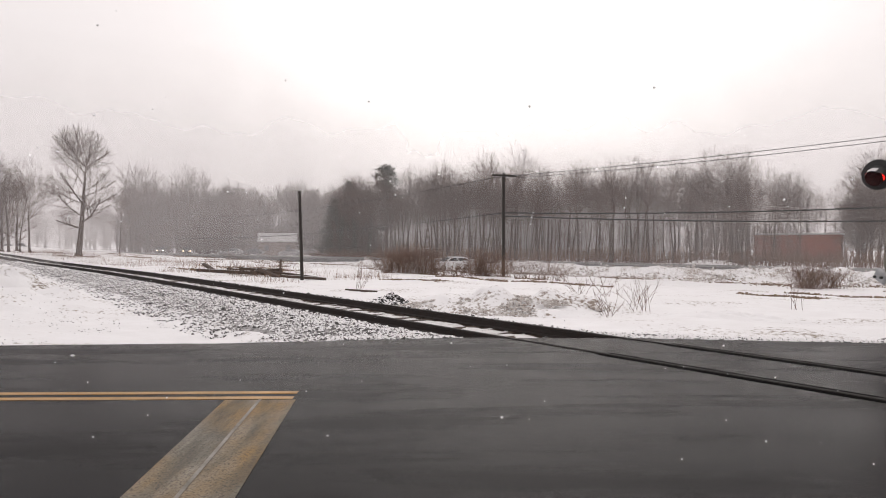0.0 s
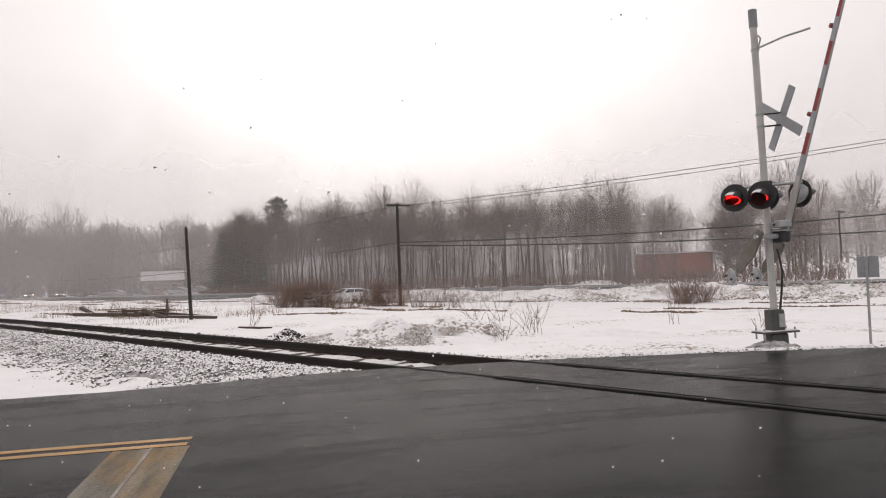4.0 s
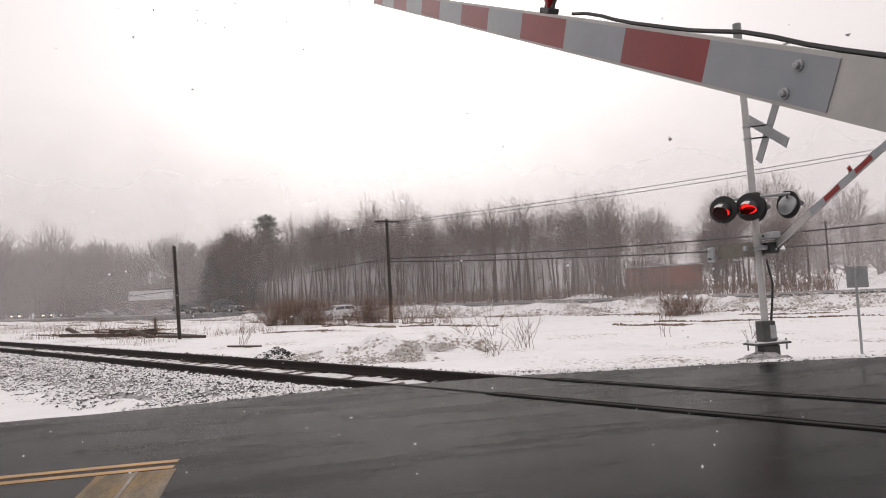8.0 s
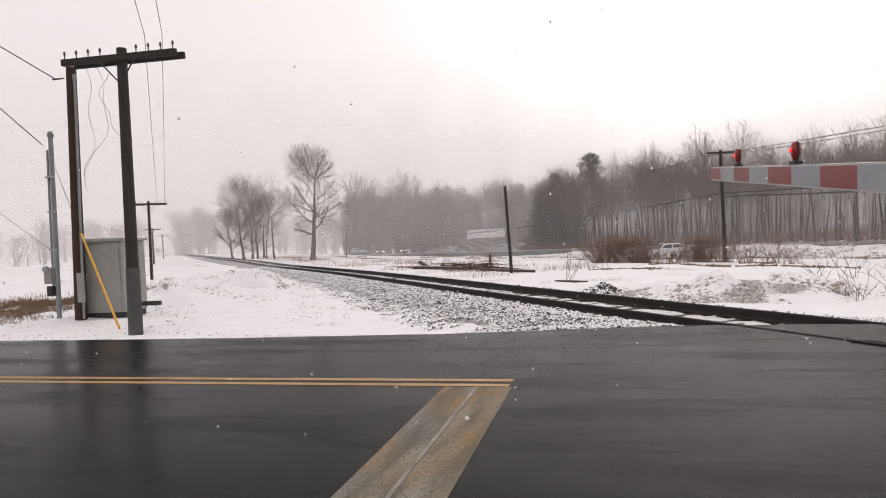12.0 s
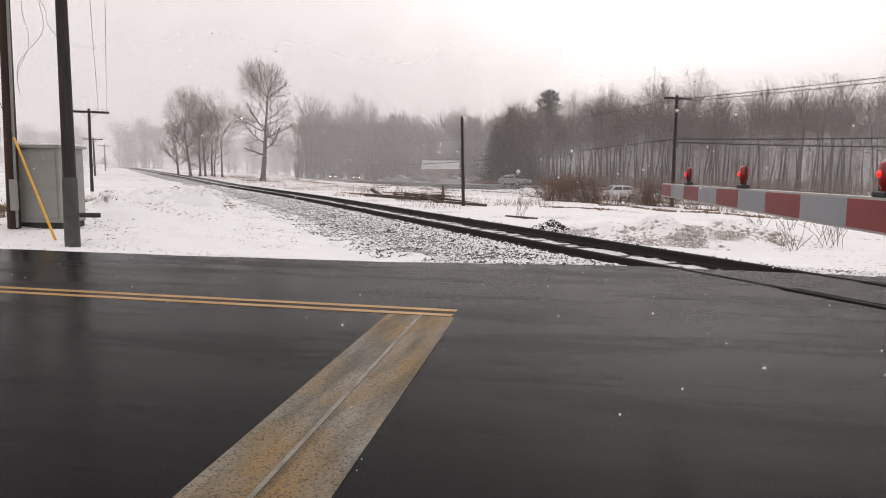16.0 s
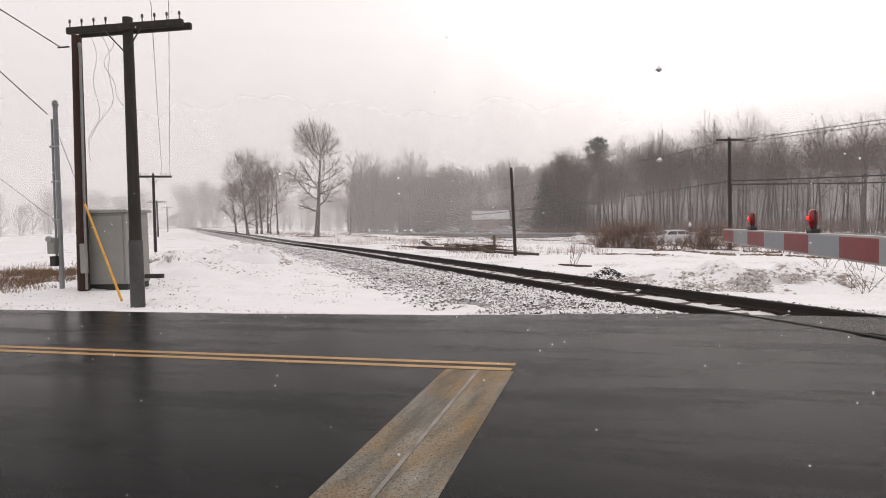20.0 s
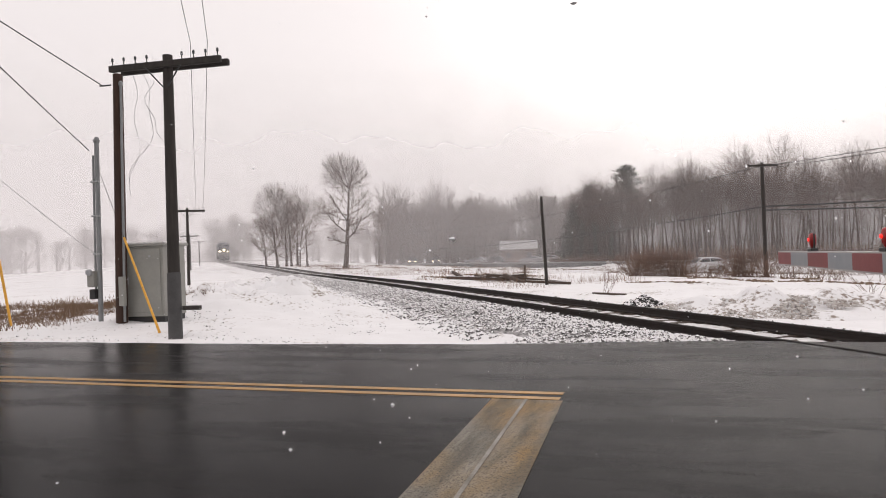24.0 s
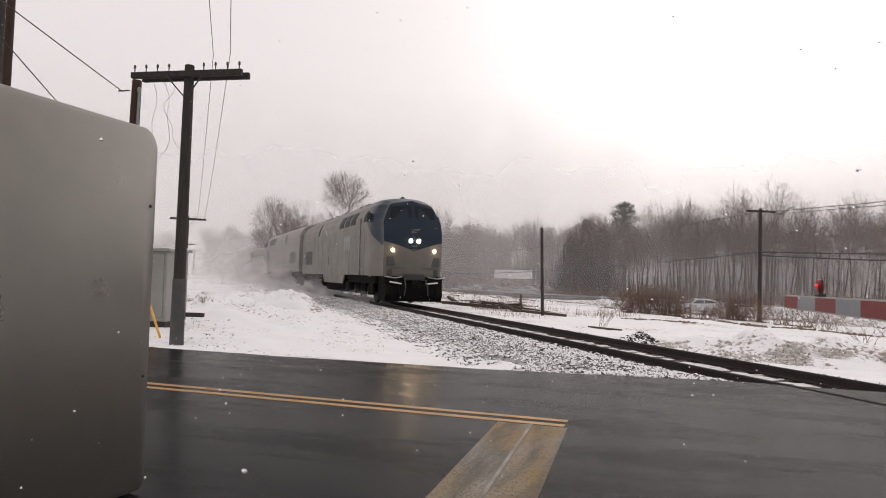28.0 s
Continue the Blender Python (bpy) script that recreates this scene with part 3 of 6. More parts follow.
def stones(name, spots, size, material, label):
    """Loose broken stones: six-pointed lumps squashed and turned at random."""
    rng = np.random.default_rng(len(spots))
    n = len(spots)
    base = np.array([(1, 0, 0), (-1, 0, 0), (0, 1, 0), (0, -1, 0), (0, 0, 1), (0, 0, -1)], float)
    tri = np.array([(0, 2, 4), (2, 1, 4), (1, 3, 4), (3, 0, 4), (2, 0, 5), (1, 2, 5), (3, 1, 5), (0, 3, 5)])
    q = rng.normal(size=(n, 4))
    q /= np.linalg.norm(q, axis=1)[:, None]
    w, x, y, z = q.T
    rot = np.stack([np.stack([1 - 2 * (y * y + z * z), 2 * (x * y - w * z), 2 * (x * z + w * y)], -1), np.stack([2 * (x * y + w * z), 1 - 2 * (x * x + z * z), 2 * (y * z - w * x)], -1), np.stack([2 * (x * z - w * y), 2 * (y * z + w * x), 1 - 2 * (x * x + y * y)], -1)], 1)
    v = base[None] * rng.uniform(0.55, 1.3, (n, 6, 1)) * (rng.uniform(0.6, 1.5, (n, 1, 1)) * size)
    v = np.einsum("nij,nkj->nki", rot, v) * (1, 1, 0.75) + np.array(spots)[:, None, :]
    me = bpy.data.meshes.new(name)
    me.from_pydata(v.reshape(-1, 3).tolist(), [], (tri[None] + 6 * np.arange(n)[:, None, None]).reshape(-1, 3).tolist())
    me.materials.append(material)
    return tagged(new(name, me), label, "gravel", "", "stuff")


def ballast():
    rnd = random.Random(11)
    spots = []
    while len(spots) < 23000:
        a = 2 + 62 * rnd.random() ** 1.7
        s = rnd.triangular(-3.9, 2.3, -1.6) if rnd.random() < 0.8 else rnd.uniform(-1.5, 1.5)
        p = on_track(a, s)
        if p.y < edge(p.x) + 0.05 or (s < -2.6 and lumps(p.x, p.y, 1.4, 9) > 0.15 + (3.9 + s) * 0.2):
            continue
        if 0.5 < abs(s) < 1.02 or abs(s) < 0.5 and rnd.random() < 0.75:
            continue
        z = height(p.x, p.y) + (0.03 if abs(s) < 1.6 else 0)
        z += (-0.15 - z) * fill(a, s) + rnd.uniform(-0.005, 0.035)
        spots.append((p.x, p.y, z))
    # strip of stones beside the road beyond the crossing
    for _ in range(6500):
        x = rnd.uniform(2.3, 16)
        y = edge(x) + 0.04 + abs(rnd.gauss(0, 0.65)) + (0.5 * rnd.random() if x < 5 else 0)
        if across(x, y) > 0.95 and y - edge(x) < 2.1:
            spots.append((x, y, height(x, y) + rnd.uniform(-0.005, 0.025)))
    # stones strewn over the snow by the road
    thin = []
    for _ in range(4200):
        x, y = rnd.uniform(-15, 0), 0
        y = edge(x) + rnd.uniform(0.1, 16)
        if across(x, y) < -2.5 and lumps(x, y, 2.5, 4) > 0.1 and rnd.random() < 0.8:
            thin.append((x, y, height(x, y) + 0.003))
    # dark stones put in for the shaded gap on the rails' outer sides
    dark = []
    for _ in range(9000):
        a, s = 5.6 + 54 * rnd.random() ** 1.5, rnd.choice((-1, 1)) * (0.755 + rnd.uniform(0.08, 0.26))
        p = on_track(a, s)
        if p.y > edge(p.x) + 0.05:
            z = height(p.x, p.y) + 0.02
            dark.append((p.x, p.y, z + (-0.15 - z) * fill(a, s) + rnd.uniform(-0.01, 0.02)))
    stones("blackened_stones", dark, 0.034, STONE_SHADE, "near-black stones along the rails, coloured as the shade there, almost free of snow")
    stones("strewn_stones", thin, 0.021, STONE, "small grey stones strewn over snow beside the road")
    stones("ballast", spots, 0.042, STONE, "grey crushed stone ballast dusted with snow")


def track_snow():
    """Snow blown in between the rails, thin enough for the ties to show."""
    g = Geo()
    alongs = [3.1 + 0.09 * k for k in range(420)] + [41 + 0.4 * k for k in range(170)]
    sides = [-0.66, -0.56, -0.42, -0.27, -0.13, 0, 0.13, 0.27, 0.42, 0.56, 0.66]
    for a in alongs:
        for s in sides:
            w = s * (1 + 0.04 * lumps(a, s, 0.5, 4))
            p = on_track(a, w)
            z = -0.166 + 0.028 * lumps(a, s, 0.45, 9) + 0.01 * lumps(a, s, 0.1, 2) - 0.07 * step(0.54, 0.66, abs(s))
            g.v.append((p.x, p.y, p.z + z if p.y > edge(p.x) + 0.1 else -0.36))
    n = len(sides)
    g.f = [(j * n + i, j * n + i + 1, (j + 1) * n + i + 1, (j + 1) * n + i) for j in range(len(alongs) - 1) for i in range(n - 1)]
    solid("track_snow", g, TIE_SNOW, "thin snow blown in between the rails", "snow", "stuff", True)


def ballast_bed():
    """The bed under the stones, from the road out along the line."""
    g = Geo()
    alongs = [2.2 + 0.35 * k for k in range(70)] + [27 + 2 * k for k in range(50)] + [130, 180, 240, 300, 410, 600]
    sides = [-3.3 + 0.2 * k for k in range(29)]
    for a in alongs:
        for s in sides:
            w = s if s > -2.6 else s + 0.35 * lumps(a, s, 1.3, 2)
            q = on_track(a, w)
            inside = q.y < edge(q.x) + 0.02
            z = height(q.x, q.y) + (0.012 if -2.9 < s < 2.0 else -0.05)
            g.v.append((q.x, q.y, -0.36 if inside else z + (-0.15 - z) * fill(a, w)))
    n = len(sides)
    g.f = [(j * n + i, j * n + i + 1, (j + 1) * n + i + 1, (j + 1) * n + i) for j in range(len(alongs) - 1) for i in range(n - 1)]
    solid("ballast_bed", g, BALLAST_BED, "bed of grey crushed stone patched with snow", "gravel bed", "structure", True)


def clods():
    """Frozen earth and stubble showing in broken lines across the field and along the ploughed banks."""
    rnd = random.Random(17)
    spots = []
    while len(spots) < 9000:
        a, k = rnd.uniform(-58, 60), rnd.randrange(7)
        b = (-6.5, -9.5, -13, -18.5, -24, -30, -36)[k] + rnd.gauss(0, (1.2, 0.9, 0.35, 0.3, 0.35, 0.3, 0.3)[k]) + 0.8 * math.sin(a * 0.11 + k)
        p = W0 + WA * a + WB * b
        if across(p.x, p.y) < 6 or p.y < edge(p.x) + 3 or noise.noise(Vector((a * 0.16, k * 7.7, 0))) < (0.0, 0.05, 0.12, 0.1, 0.12, 0.1, 0.12)[k]:
            continue
        spots.append((p.x, p.y, height(p.x, p.y) + rnd.uniform(-0.01, 0.03)))
    tagged(stones("earth_clods", spots, 0.075, EARTH, "brown earth clods and stubble breaking through the snowy field"), category="earth", kind="stuff")


def snow_clods():
    """Lumps of ploughed dirty snow along the far road, and on the heap beside the track."""
    rnd = random.Random(23)
    spots = []
    for _ in range(9000):
        a, b = rnd.uniform(-20, 75), -3.3 - 6.5 * rnd.random() ** 1.3
        p = W0 + WA * a + WB * b
        if lumps(p.x, p.y, 3.0, 8) > -0.12:
            spots.append((p.x, p.y, height(p.x, p.y) + 0.42 * step(-8.5, -4.5, b) * rnd.random()))
    tagged(stones("snow_clods", spots, 0.10, CLOD, "lumps of dirty ploughed snow along the far road"), category="snow", kind="stuff")
    spots = []
    for _ in range(2600):
        r, w = rnd.random() ** 0.5, rnd.uniform(0, 6.283)
        x, y = 3.7 + 3.3 * r * math.cos(w), 18.6 + 1.5 * r * math.sin(w) - 0.2 * r * math.cos(w)
        if lumps(x, y, 0.9, 8) > -0.05:
            spots.append((x, y, height(x, y) + 0.40 * (1 - r * r) ** 1.3))
    tagged(stones("snow_crumbs", spots, 0.045, CLOD, "crumbs of dirty snow on a low heap"), category="snow", kind="stuff")


def rubble():
    rnd = random.Random(4)
    spots = []
    for _ in range(520):
        r, a = rnd.random() ** 0.6, rnd.uniform(0, 6.28)
        x, y = 0.5 + 0.62 * r * math.cos(a), 19.7 + 0.55 * r * math.sin(a)
        spots.append((x, y, height(x, y) + 0.30 * (1 - r) ** 0.9 * rnd.uniform(0.75, 1) + 0.02))
    tagged(stones("rubble_heap", spots, 0.06, STONE_DARK, "small heap of dark broken stone dusted with snow"), category="stone heap", kind="stuff")


def mound(name, cx, cy, lx, ly, h, turn, material, label, seed):
    """A low heap of snow, uneven all over, sunk into the ground."""
    g = Geo()
    n, k = 64, 30
    m = pose(cx, cy, 0, 0, 0, turn)
    for j in range(k + 1):
        for i in range(n):
            r, a = j / k, 2 * math.pi * i / n
            x, y = lx * r * math.cos(a), ly * r * math.sin(a)
            p = m @ Vector((x, y, 0))
            z = height(p.x, p.y) - 0.06 * r + (1 - r * r) ** 1.4 * h * (0.75 + 0.7 * lumps(x, y, 1.4, seed)) + (1 - r) * 0.09 * lumps(x, y, 0.3, seed)
            g.v.append((p.x, p.y, z))
    g.f = [(j * n + i, j * n + (i + 1) % n, (j + 1) * n + (i + 1) % n, (j + 1) * n + i) for j in range(k) for i in range(n)]
    solid(name, g, material, label, "snow heap", "", True)


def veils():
    """See-through white sheets, added as haze, that pale the distance."""
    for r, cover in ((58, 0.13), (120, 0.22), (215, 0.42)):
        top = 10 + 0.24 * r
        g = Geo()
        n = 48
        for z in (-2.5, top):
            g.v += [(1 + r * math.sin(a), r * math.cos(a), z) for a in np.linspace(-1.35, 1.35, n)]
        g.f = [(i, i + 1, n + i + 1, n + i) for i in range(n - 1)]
        solid("haze_sheet", g, veil_mat("haze_sheet", cover, top), "translucent white sheet imitating snow haze in the air", "falling snow", "stuff")


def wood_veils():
    """A see-through white sheet, added as haze among the trees, along the wood."""
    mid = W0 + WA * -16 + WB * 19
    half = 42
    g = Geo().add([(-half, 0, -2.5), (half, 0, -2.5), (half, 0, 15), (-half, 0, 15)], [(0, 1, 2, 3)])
    solid("haze_sheet", g, veil_mat("haze_sheet", 0.36, 15, half), "translucent white sheet imitating snow haze among the trees", "falling snow", "stuff", m=Matrix.Translation(mid) @ pose(0, 0, 0, 0, 0, math.degrees(math.atan2(WA.y, WA.x))))


# ---------------------------------------------------------------- poles, cabinet, wires
def pole_shaft(g, foot, top, r, r2, n=14):
    p, q = Vector(foot), Vector(top)
    g.tube(p, q, r, r2, n)


def crossarm_pole(name, label, x, y, h, top_lean, turn, arm=2.35, pins=8, r=0.135, group=""):
    t = thing(name, label, "utility pole", pose(x, y, height(x, y) - 0.25, 0, 0, turn), group)
    g = Geo()
    h += 0.25
    lx, ly = top_lean
    pole_shaft(g, (0, 0, 0), (lx, ly, h), r, r * 0.78)
    part("shaft", g, WOOD_POLE, t, "weathered dark wooden shaft", True)
    z = h - 0.22
    g = Geo().box((lx, ly - 0.13, z), (arm, 0.10, 0.14), chamfer=0.012)
    part("crossarm", g, WOOD_POLE, t, "weathered wooden crossarm")
    if arm > 2.5:
        part("crossarm", Geo().box((lx + 0.06, ly + 0.15, z), (arm - 0.06, 0.10, 0.14), chamfer=0.012), WOOD_POLE, t, "weathered wooden crossarm")
    for sx in (-1, 1):
        part("brace", Geo().tube((lx + sx * 0.42, ly - 0.19, z - 0.06), (lx * 0.95, ly - 0.12, z - 0.55), 0.016, n=6), WIRE, t)
    for k in range(pins):
        x0 = lx + (k / (pins - 1) - 0.5) * (arm - 0.14)
        if pins > 4 and abs(x0 - lx) < 0.18:
            continue
        g = Geo().tube((x0, ly - 0.13, z + 0.06), (x0, ly - 0.13, z + 0.17), 0.012, n=6)
        pin = part("insulator_pin", g, WIRE, t)
        part("insulator", Geo().lathe([(0.015, 0), (0.032, 0.012), (0.022, 0.04), (0.027, 0.056), (0.012, 0.08)], 10, Matrix.Translation((x0, ly - 0.13, z + 0.16))), GLASS_INS, pin)
    return t, h


def wire(name, label, a, b, sag, r=0.012, n=18):
    a, b = Vector(a), Vector(b)
    pts = [a.lerp(b, i / n) - Vector((0, 0, sag * 4 * (i / n) * (1 - i / n))) for i in range(n + 1)]
    return solid(name, Geo().run(pts, r, 5), WIRE, label, "wire")


def left_corner():
    t, h = crossarm_pole("telegraph_pole", "weathered telegraph pole with a crossarm, standing in snow by the road", -8.70, 11.55, 6.12, (-0.22, 0.40), 7, 2.66, 10)
    part("ground_sleeve", Geo().tube((0.0, 0.0, 0.1), (-0.058, 0.105, 1.65), 0.15, 0.142, 14), SLEEVE, t, "grey sleeve round the foot of the pole", True)
    part("stub", Geo().box((0.34, 0.1, 0.9), (0.4, 0.1, 0.09), chamfer=0.01), WOOD_POLE, t)
    # service pole with its riser and lines
    s = thing("service_pole", "brown treated wooden service pole with a metal riser", "utility pole", pose(-12.35, 13.9, height(-12.35, 13.9) - 0.2))
    g = Geo()
    pole_shaft(g, (0, 0, 0), (0.09, 0.05, 6.65), 0.15, 0.12)
    part("shaft", g, WOOD_BROWN, s, "brown treated wooden shaft", True)
    part("riser", Geo().tube((0.17, -0.08, 0.2), (0.24, -0.02, 6.3), 0.032, n=10), CONDUIT, s, "grey metal riser pipe", True)
    part("weatherhead", Geo().lathe([(0.03, 0), (0.055, 0.04), (0.05, 0.11), (0.02, 0.15)], 10, Matrix.Translation((0.24, -0.02, 6.3))), CONDUIT, s)
    part("insulator_bracket", Geo().tube((0.0, -0.1, 6.35), (-0.2, -0.28, 6.3), 0.02, n=6), WIRE, s)
    part("switch_box", Geo().box((0.24, -0.2, 1.0), (0.16, 0.1, 0.75), chamfer=0.01), CABINET, s, "small grey-green switch box")
    # riser post with meter
    c = thing("meter_post", "galvanised riser post with an electric meter", "utility post", pose(-13.0, 13.86, height(-13, 13.86) - 0.15))
    part("post", Geo().tube((0, 0, 0), (0.02, 0.03, 4.85), 0.062, 0.058, 12), CONDUIT, c, "grey galvanised post", True)
    part("side_pipe", Geo().tube((-0.11, -0.02, 0.9), (-0.09, 0.01, 4.5), 0.028, n=8), CONDUIT, c, smooth=True)
    part("cap", Geo().lathe([(0.075, 0), (0.085, 0.05), (0.05, 0.14), (0.02, 0.16)], 12, Matrix.Translation((0.02, 0.03, 4.83))), CONDUIT, c)
    for z in (1.9, 2.9, 3.8):
        part("clamp", Geo().box((-0.04, 0, z), (0.24, 0.1, 0.05), chamfer=0.01), GALV, c)
    meter = part("meter_box", Geo().box((-0.14, -0.1, 1.25), (0.22, 0.16, 0.42), chamfer=0.02), CABINET, c, "dark weathered meter box")
    part("meter_glass", Geo().lathe([(0.085, 0), (0.085, 0.06), (0.06, 0.1), (0.02, 0.11)], 16, Matrix.Translation((-0.14, -0.17, 1.42)) @ pose(0, 0, 0, 90)), GALV, meter, "round grey meter dome")
    part("lower_box", Geo().box((-0.1, -0.1, 0.85), (0.18, 0.14, 0.26), chamfer=0.015), BLACK, c, "small dark box below the meter")
    # equipment cabinet
    k = thing("signal_cabinet", "grey-green metal railroad signal cabinet with snow on its roof", "cabinet", pose(-11.9, 14.65, height(-11.9, 14.65) - 0.02, 0, 0, 8))
    part("body", Geo().box((0, 0, 1.07), (1.16, 1.0, 1.84), chamfer=0.015), CABINET, k, "grey-green painted steel body")
    part("base", Geo().box((0, 0, 0.08), (1.1, 0.94, 0.16)), BLACK, k, "black recessed base")
    part("roof", Geo().box((0, 0, 2.02), (1.32, 1.14, 0.06), chamfer=0.015), CABINET, k)
    part("roof_snow", Geo().box((0, 0, 2.075), (1.28, 1.1, 0.05), chamfer=0.02), TIE_SNOW, k, "thin snow on the roof")
    door = part("door", Geo().box((0, -0.512, 1.09), (0.98, 0.03, 1.66), chamfer=0.008), CABINET, k)
    part("door_handle", Geo().tube((-0.42, -0.56, 1.0), (-0.42, -0.56, 1.2), 0.014, n=6), GALV, door)
    part("vent", Geo().box((0.2, -0.535, 1.72), (0.05, 0.02, 0.05)), GALV, door)
    for x in (-0.55, 0.55):
        part("corner_post", Geo().box((x, -0.49, 1.07), (0.05, 0.05, 1.84), chamfer=0.008), CABINET, k)
    # yellow guy guard
    g = thing("guy_guard", "bright yellow plastic guard on a slanting guy wire", "guy wire guard")
    part("guard", Geo().tube((-9.55, 12.05, -0.06), (-12.0, 13.7, 2.15), 0.028, n=10), GUARD, g, "yellow plastic tube", True)
    part("guy_wire", Geo().tube((-12.0, 13.7, 2.15), (-14.6, 15.45, 4.5), 0.008, n=5), WIRE, g)
    g = thing("guy_guard", "faded yellow plastic guard on a slanting guy wire", "guy wire guard")
    part("guard", Geo().tube((-15.6, 13.4, -0.06), (-16.6, 13.8, 2.4), 0.035, n=10), GUARD, g, "yellow plastic tube", True)
    part("guy_wire", Geo().tube((-16.6, 13.8, 2.4), (-18.2, 14.5, 6.2), 0.008, n=5), WIRE, g)
    # lines on the left
    wire("service_wire", "black overhead service wire", (-12.5, 13.7, 6.1), (-8, -6, 9.2), 0.1, 0.014)
    wire("service_wire", "black overhead service wire", (-13.15, 13.8, 4.5), (-3, -6, 9.1), 0.1, 0.012)
    wire("service_wire", "thin overhead service wire", (-13.2, 13.9, 1.8), (-24, 14, 9.5), 0.2, 0.006)
    for k in (1.02, 0.62):
        p = Matrix.Translation((-8.97, 11.92, 0)) @ Matrix.Rotation(radians(7), 4, "Z") @ Vector((k, -0.1, 6.17))
        q = Matrix.Translation((-29.6, 37.9, 0)) @ Matrix.Rotation(radians(38), 4, "Z") @ Vector((k, -0.1, 4.75))
        wire("telegraph_wire", "thin slack telegraph wire between poles", p, q, 0.5, 0.007)
        wire("telegraph_wire", "thin telegraph wire passing over the road", p, p - U * 34 + Vector((0, 0, 0.5)), 0.5, 0.007)
    for x, z0, z1, bow in ((-9.75, 5.75, 3.3, 0.34), (-9.45, 5.7, 4.1, -0.2), (-10.0, 5.7, 3.0, 0.12)):
        pts = [(x + bow * math.sin(4.4 * k / 14) * (0.4 + k / 14), 12.0 + 0.1 * math.sin(0.9 * k), z0 + (z1 - z0) * k / 14) for k in range(15)]
        solid("loose_wire", Geo().run(pts, 0.005, 4), CONDUIT, "thin slack wire dangling from the telegraph pole", "wire")
    crossarm_pole("telegraph_pole", "weathered telegraph pole with a crossarm beside the snowy track", -29.6, 37.9, 5.25, (0.05, 0), 38, 2.3, 8, 0.105)
    crossarm_pole("telegraph_pole", "distant telegraph pole with a crossarm beside the snowy track", -60.5, 76.6, 4.9, (0.0, 0), 38, 2.3, 8)
    crossarm_pole("telegraph_pole", "distant telegraph pole with a crossarm beside the snowy track", -93, 120, 5.2, (0.0, 0), 38, 2.3, 8)


def roadside_poles():
    """Two tall poles by the road, past the meter post."""
    for x, y, h, r, label in ((-14.0, 11.3, 9.2, 0.165, "tall dark wooden pole at the roadside"), (-15.3, 12.65, 9.0, 0.12, "tall brown wooden pole at the roadside behind another")):
        t = thing("utility_pole", label, "utility pole", pose(x, y, height(x, y) - 0.2))
        g = Geo()
        pole_shaft(g, (0, 0, 0), (0.05, 0, h), r, r * 0.85)
        part("shaft", g, WOOD_POLE if r > 0.14 else WOOD_BROWN, t, "weathered wooden shaft", True)
        part("ground_wire", Geo().tube((r * 0.9, -r * 0.6, 0.3), (r * 0.85, -r * 0.5, h - 0.3), 0.012, n=5), WIRE, t)


def right_poles():
    # bare pole by the track
    t = thing("bare_pole", "bare dark leaning wooden pole beside the track", "utility pole", pose(-4.7, 34.1, height(-4.7, 34.1) - 0.2))
    g = Geo()
    pole_shaft(g, (0, 0, 0), (-0.13, 0, 4.70), 0.088, 0.07, 10)
    part("shaft", g, WOOD_POLE, t, "dark weathered shaft", True)
    part("spike", Geo().tube((-0.1, -0.1, 3.9), (-0.3, -0.2, 3.65), 0.02, n=5), WOOD_POLE, t)
    e, h = crossarm_pole("power_pole", "wooden power pole with a short crossarm rising out of brush", 7.6, 51.8, 7.95, (0, 0), 20, 2.1, 3, 0.14)
    crossarm_pole("power_pole", "far wooden power pole at the edge of the wood", 64, 72, 7.5, (0, 0), 20, 2.0, 3, 0.13)
    # lines from the power pole to the right, crossing above the road, and on to the left
    ends = [((6.9, 51.5, 6.55), (59.5, 32.1, 11.9), 0.6), ((8.4, 52.0, 6.55), (60.5, 34.1, 12.1), 0.75), ((7.6, 51.6, 3.85), (57.6, 29.8, 5.6), 0.85), ((7.6, 51.6, 3.6), (57.6, 29.8, 3.8), 0.75)]
    for k, (a, b, sag) in enumerate(ends):
        wire("power_line", "black overhead line from the power pole" if k < 2 else "thick black overhead cable", a, b, sag, 0.024 if k < 2 else 0.045, 24)
    wire("power_line", "black overhead line running off past the wood", (6.9, 51.5, 6.55), (-38, 101, 5.0), 1.0, 0.022)
    wire("power_line", "thick black overhead cable running off past the wood", (7.6, 51.6, 3.85), (-36, 101, 2.2), 0.7, 0.035)


# ---------------------------------------------------------------- crossing gates
FLAPS = []


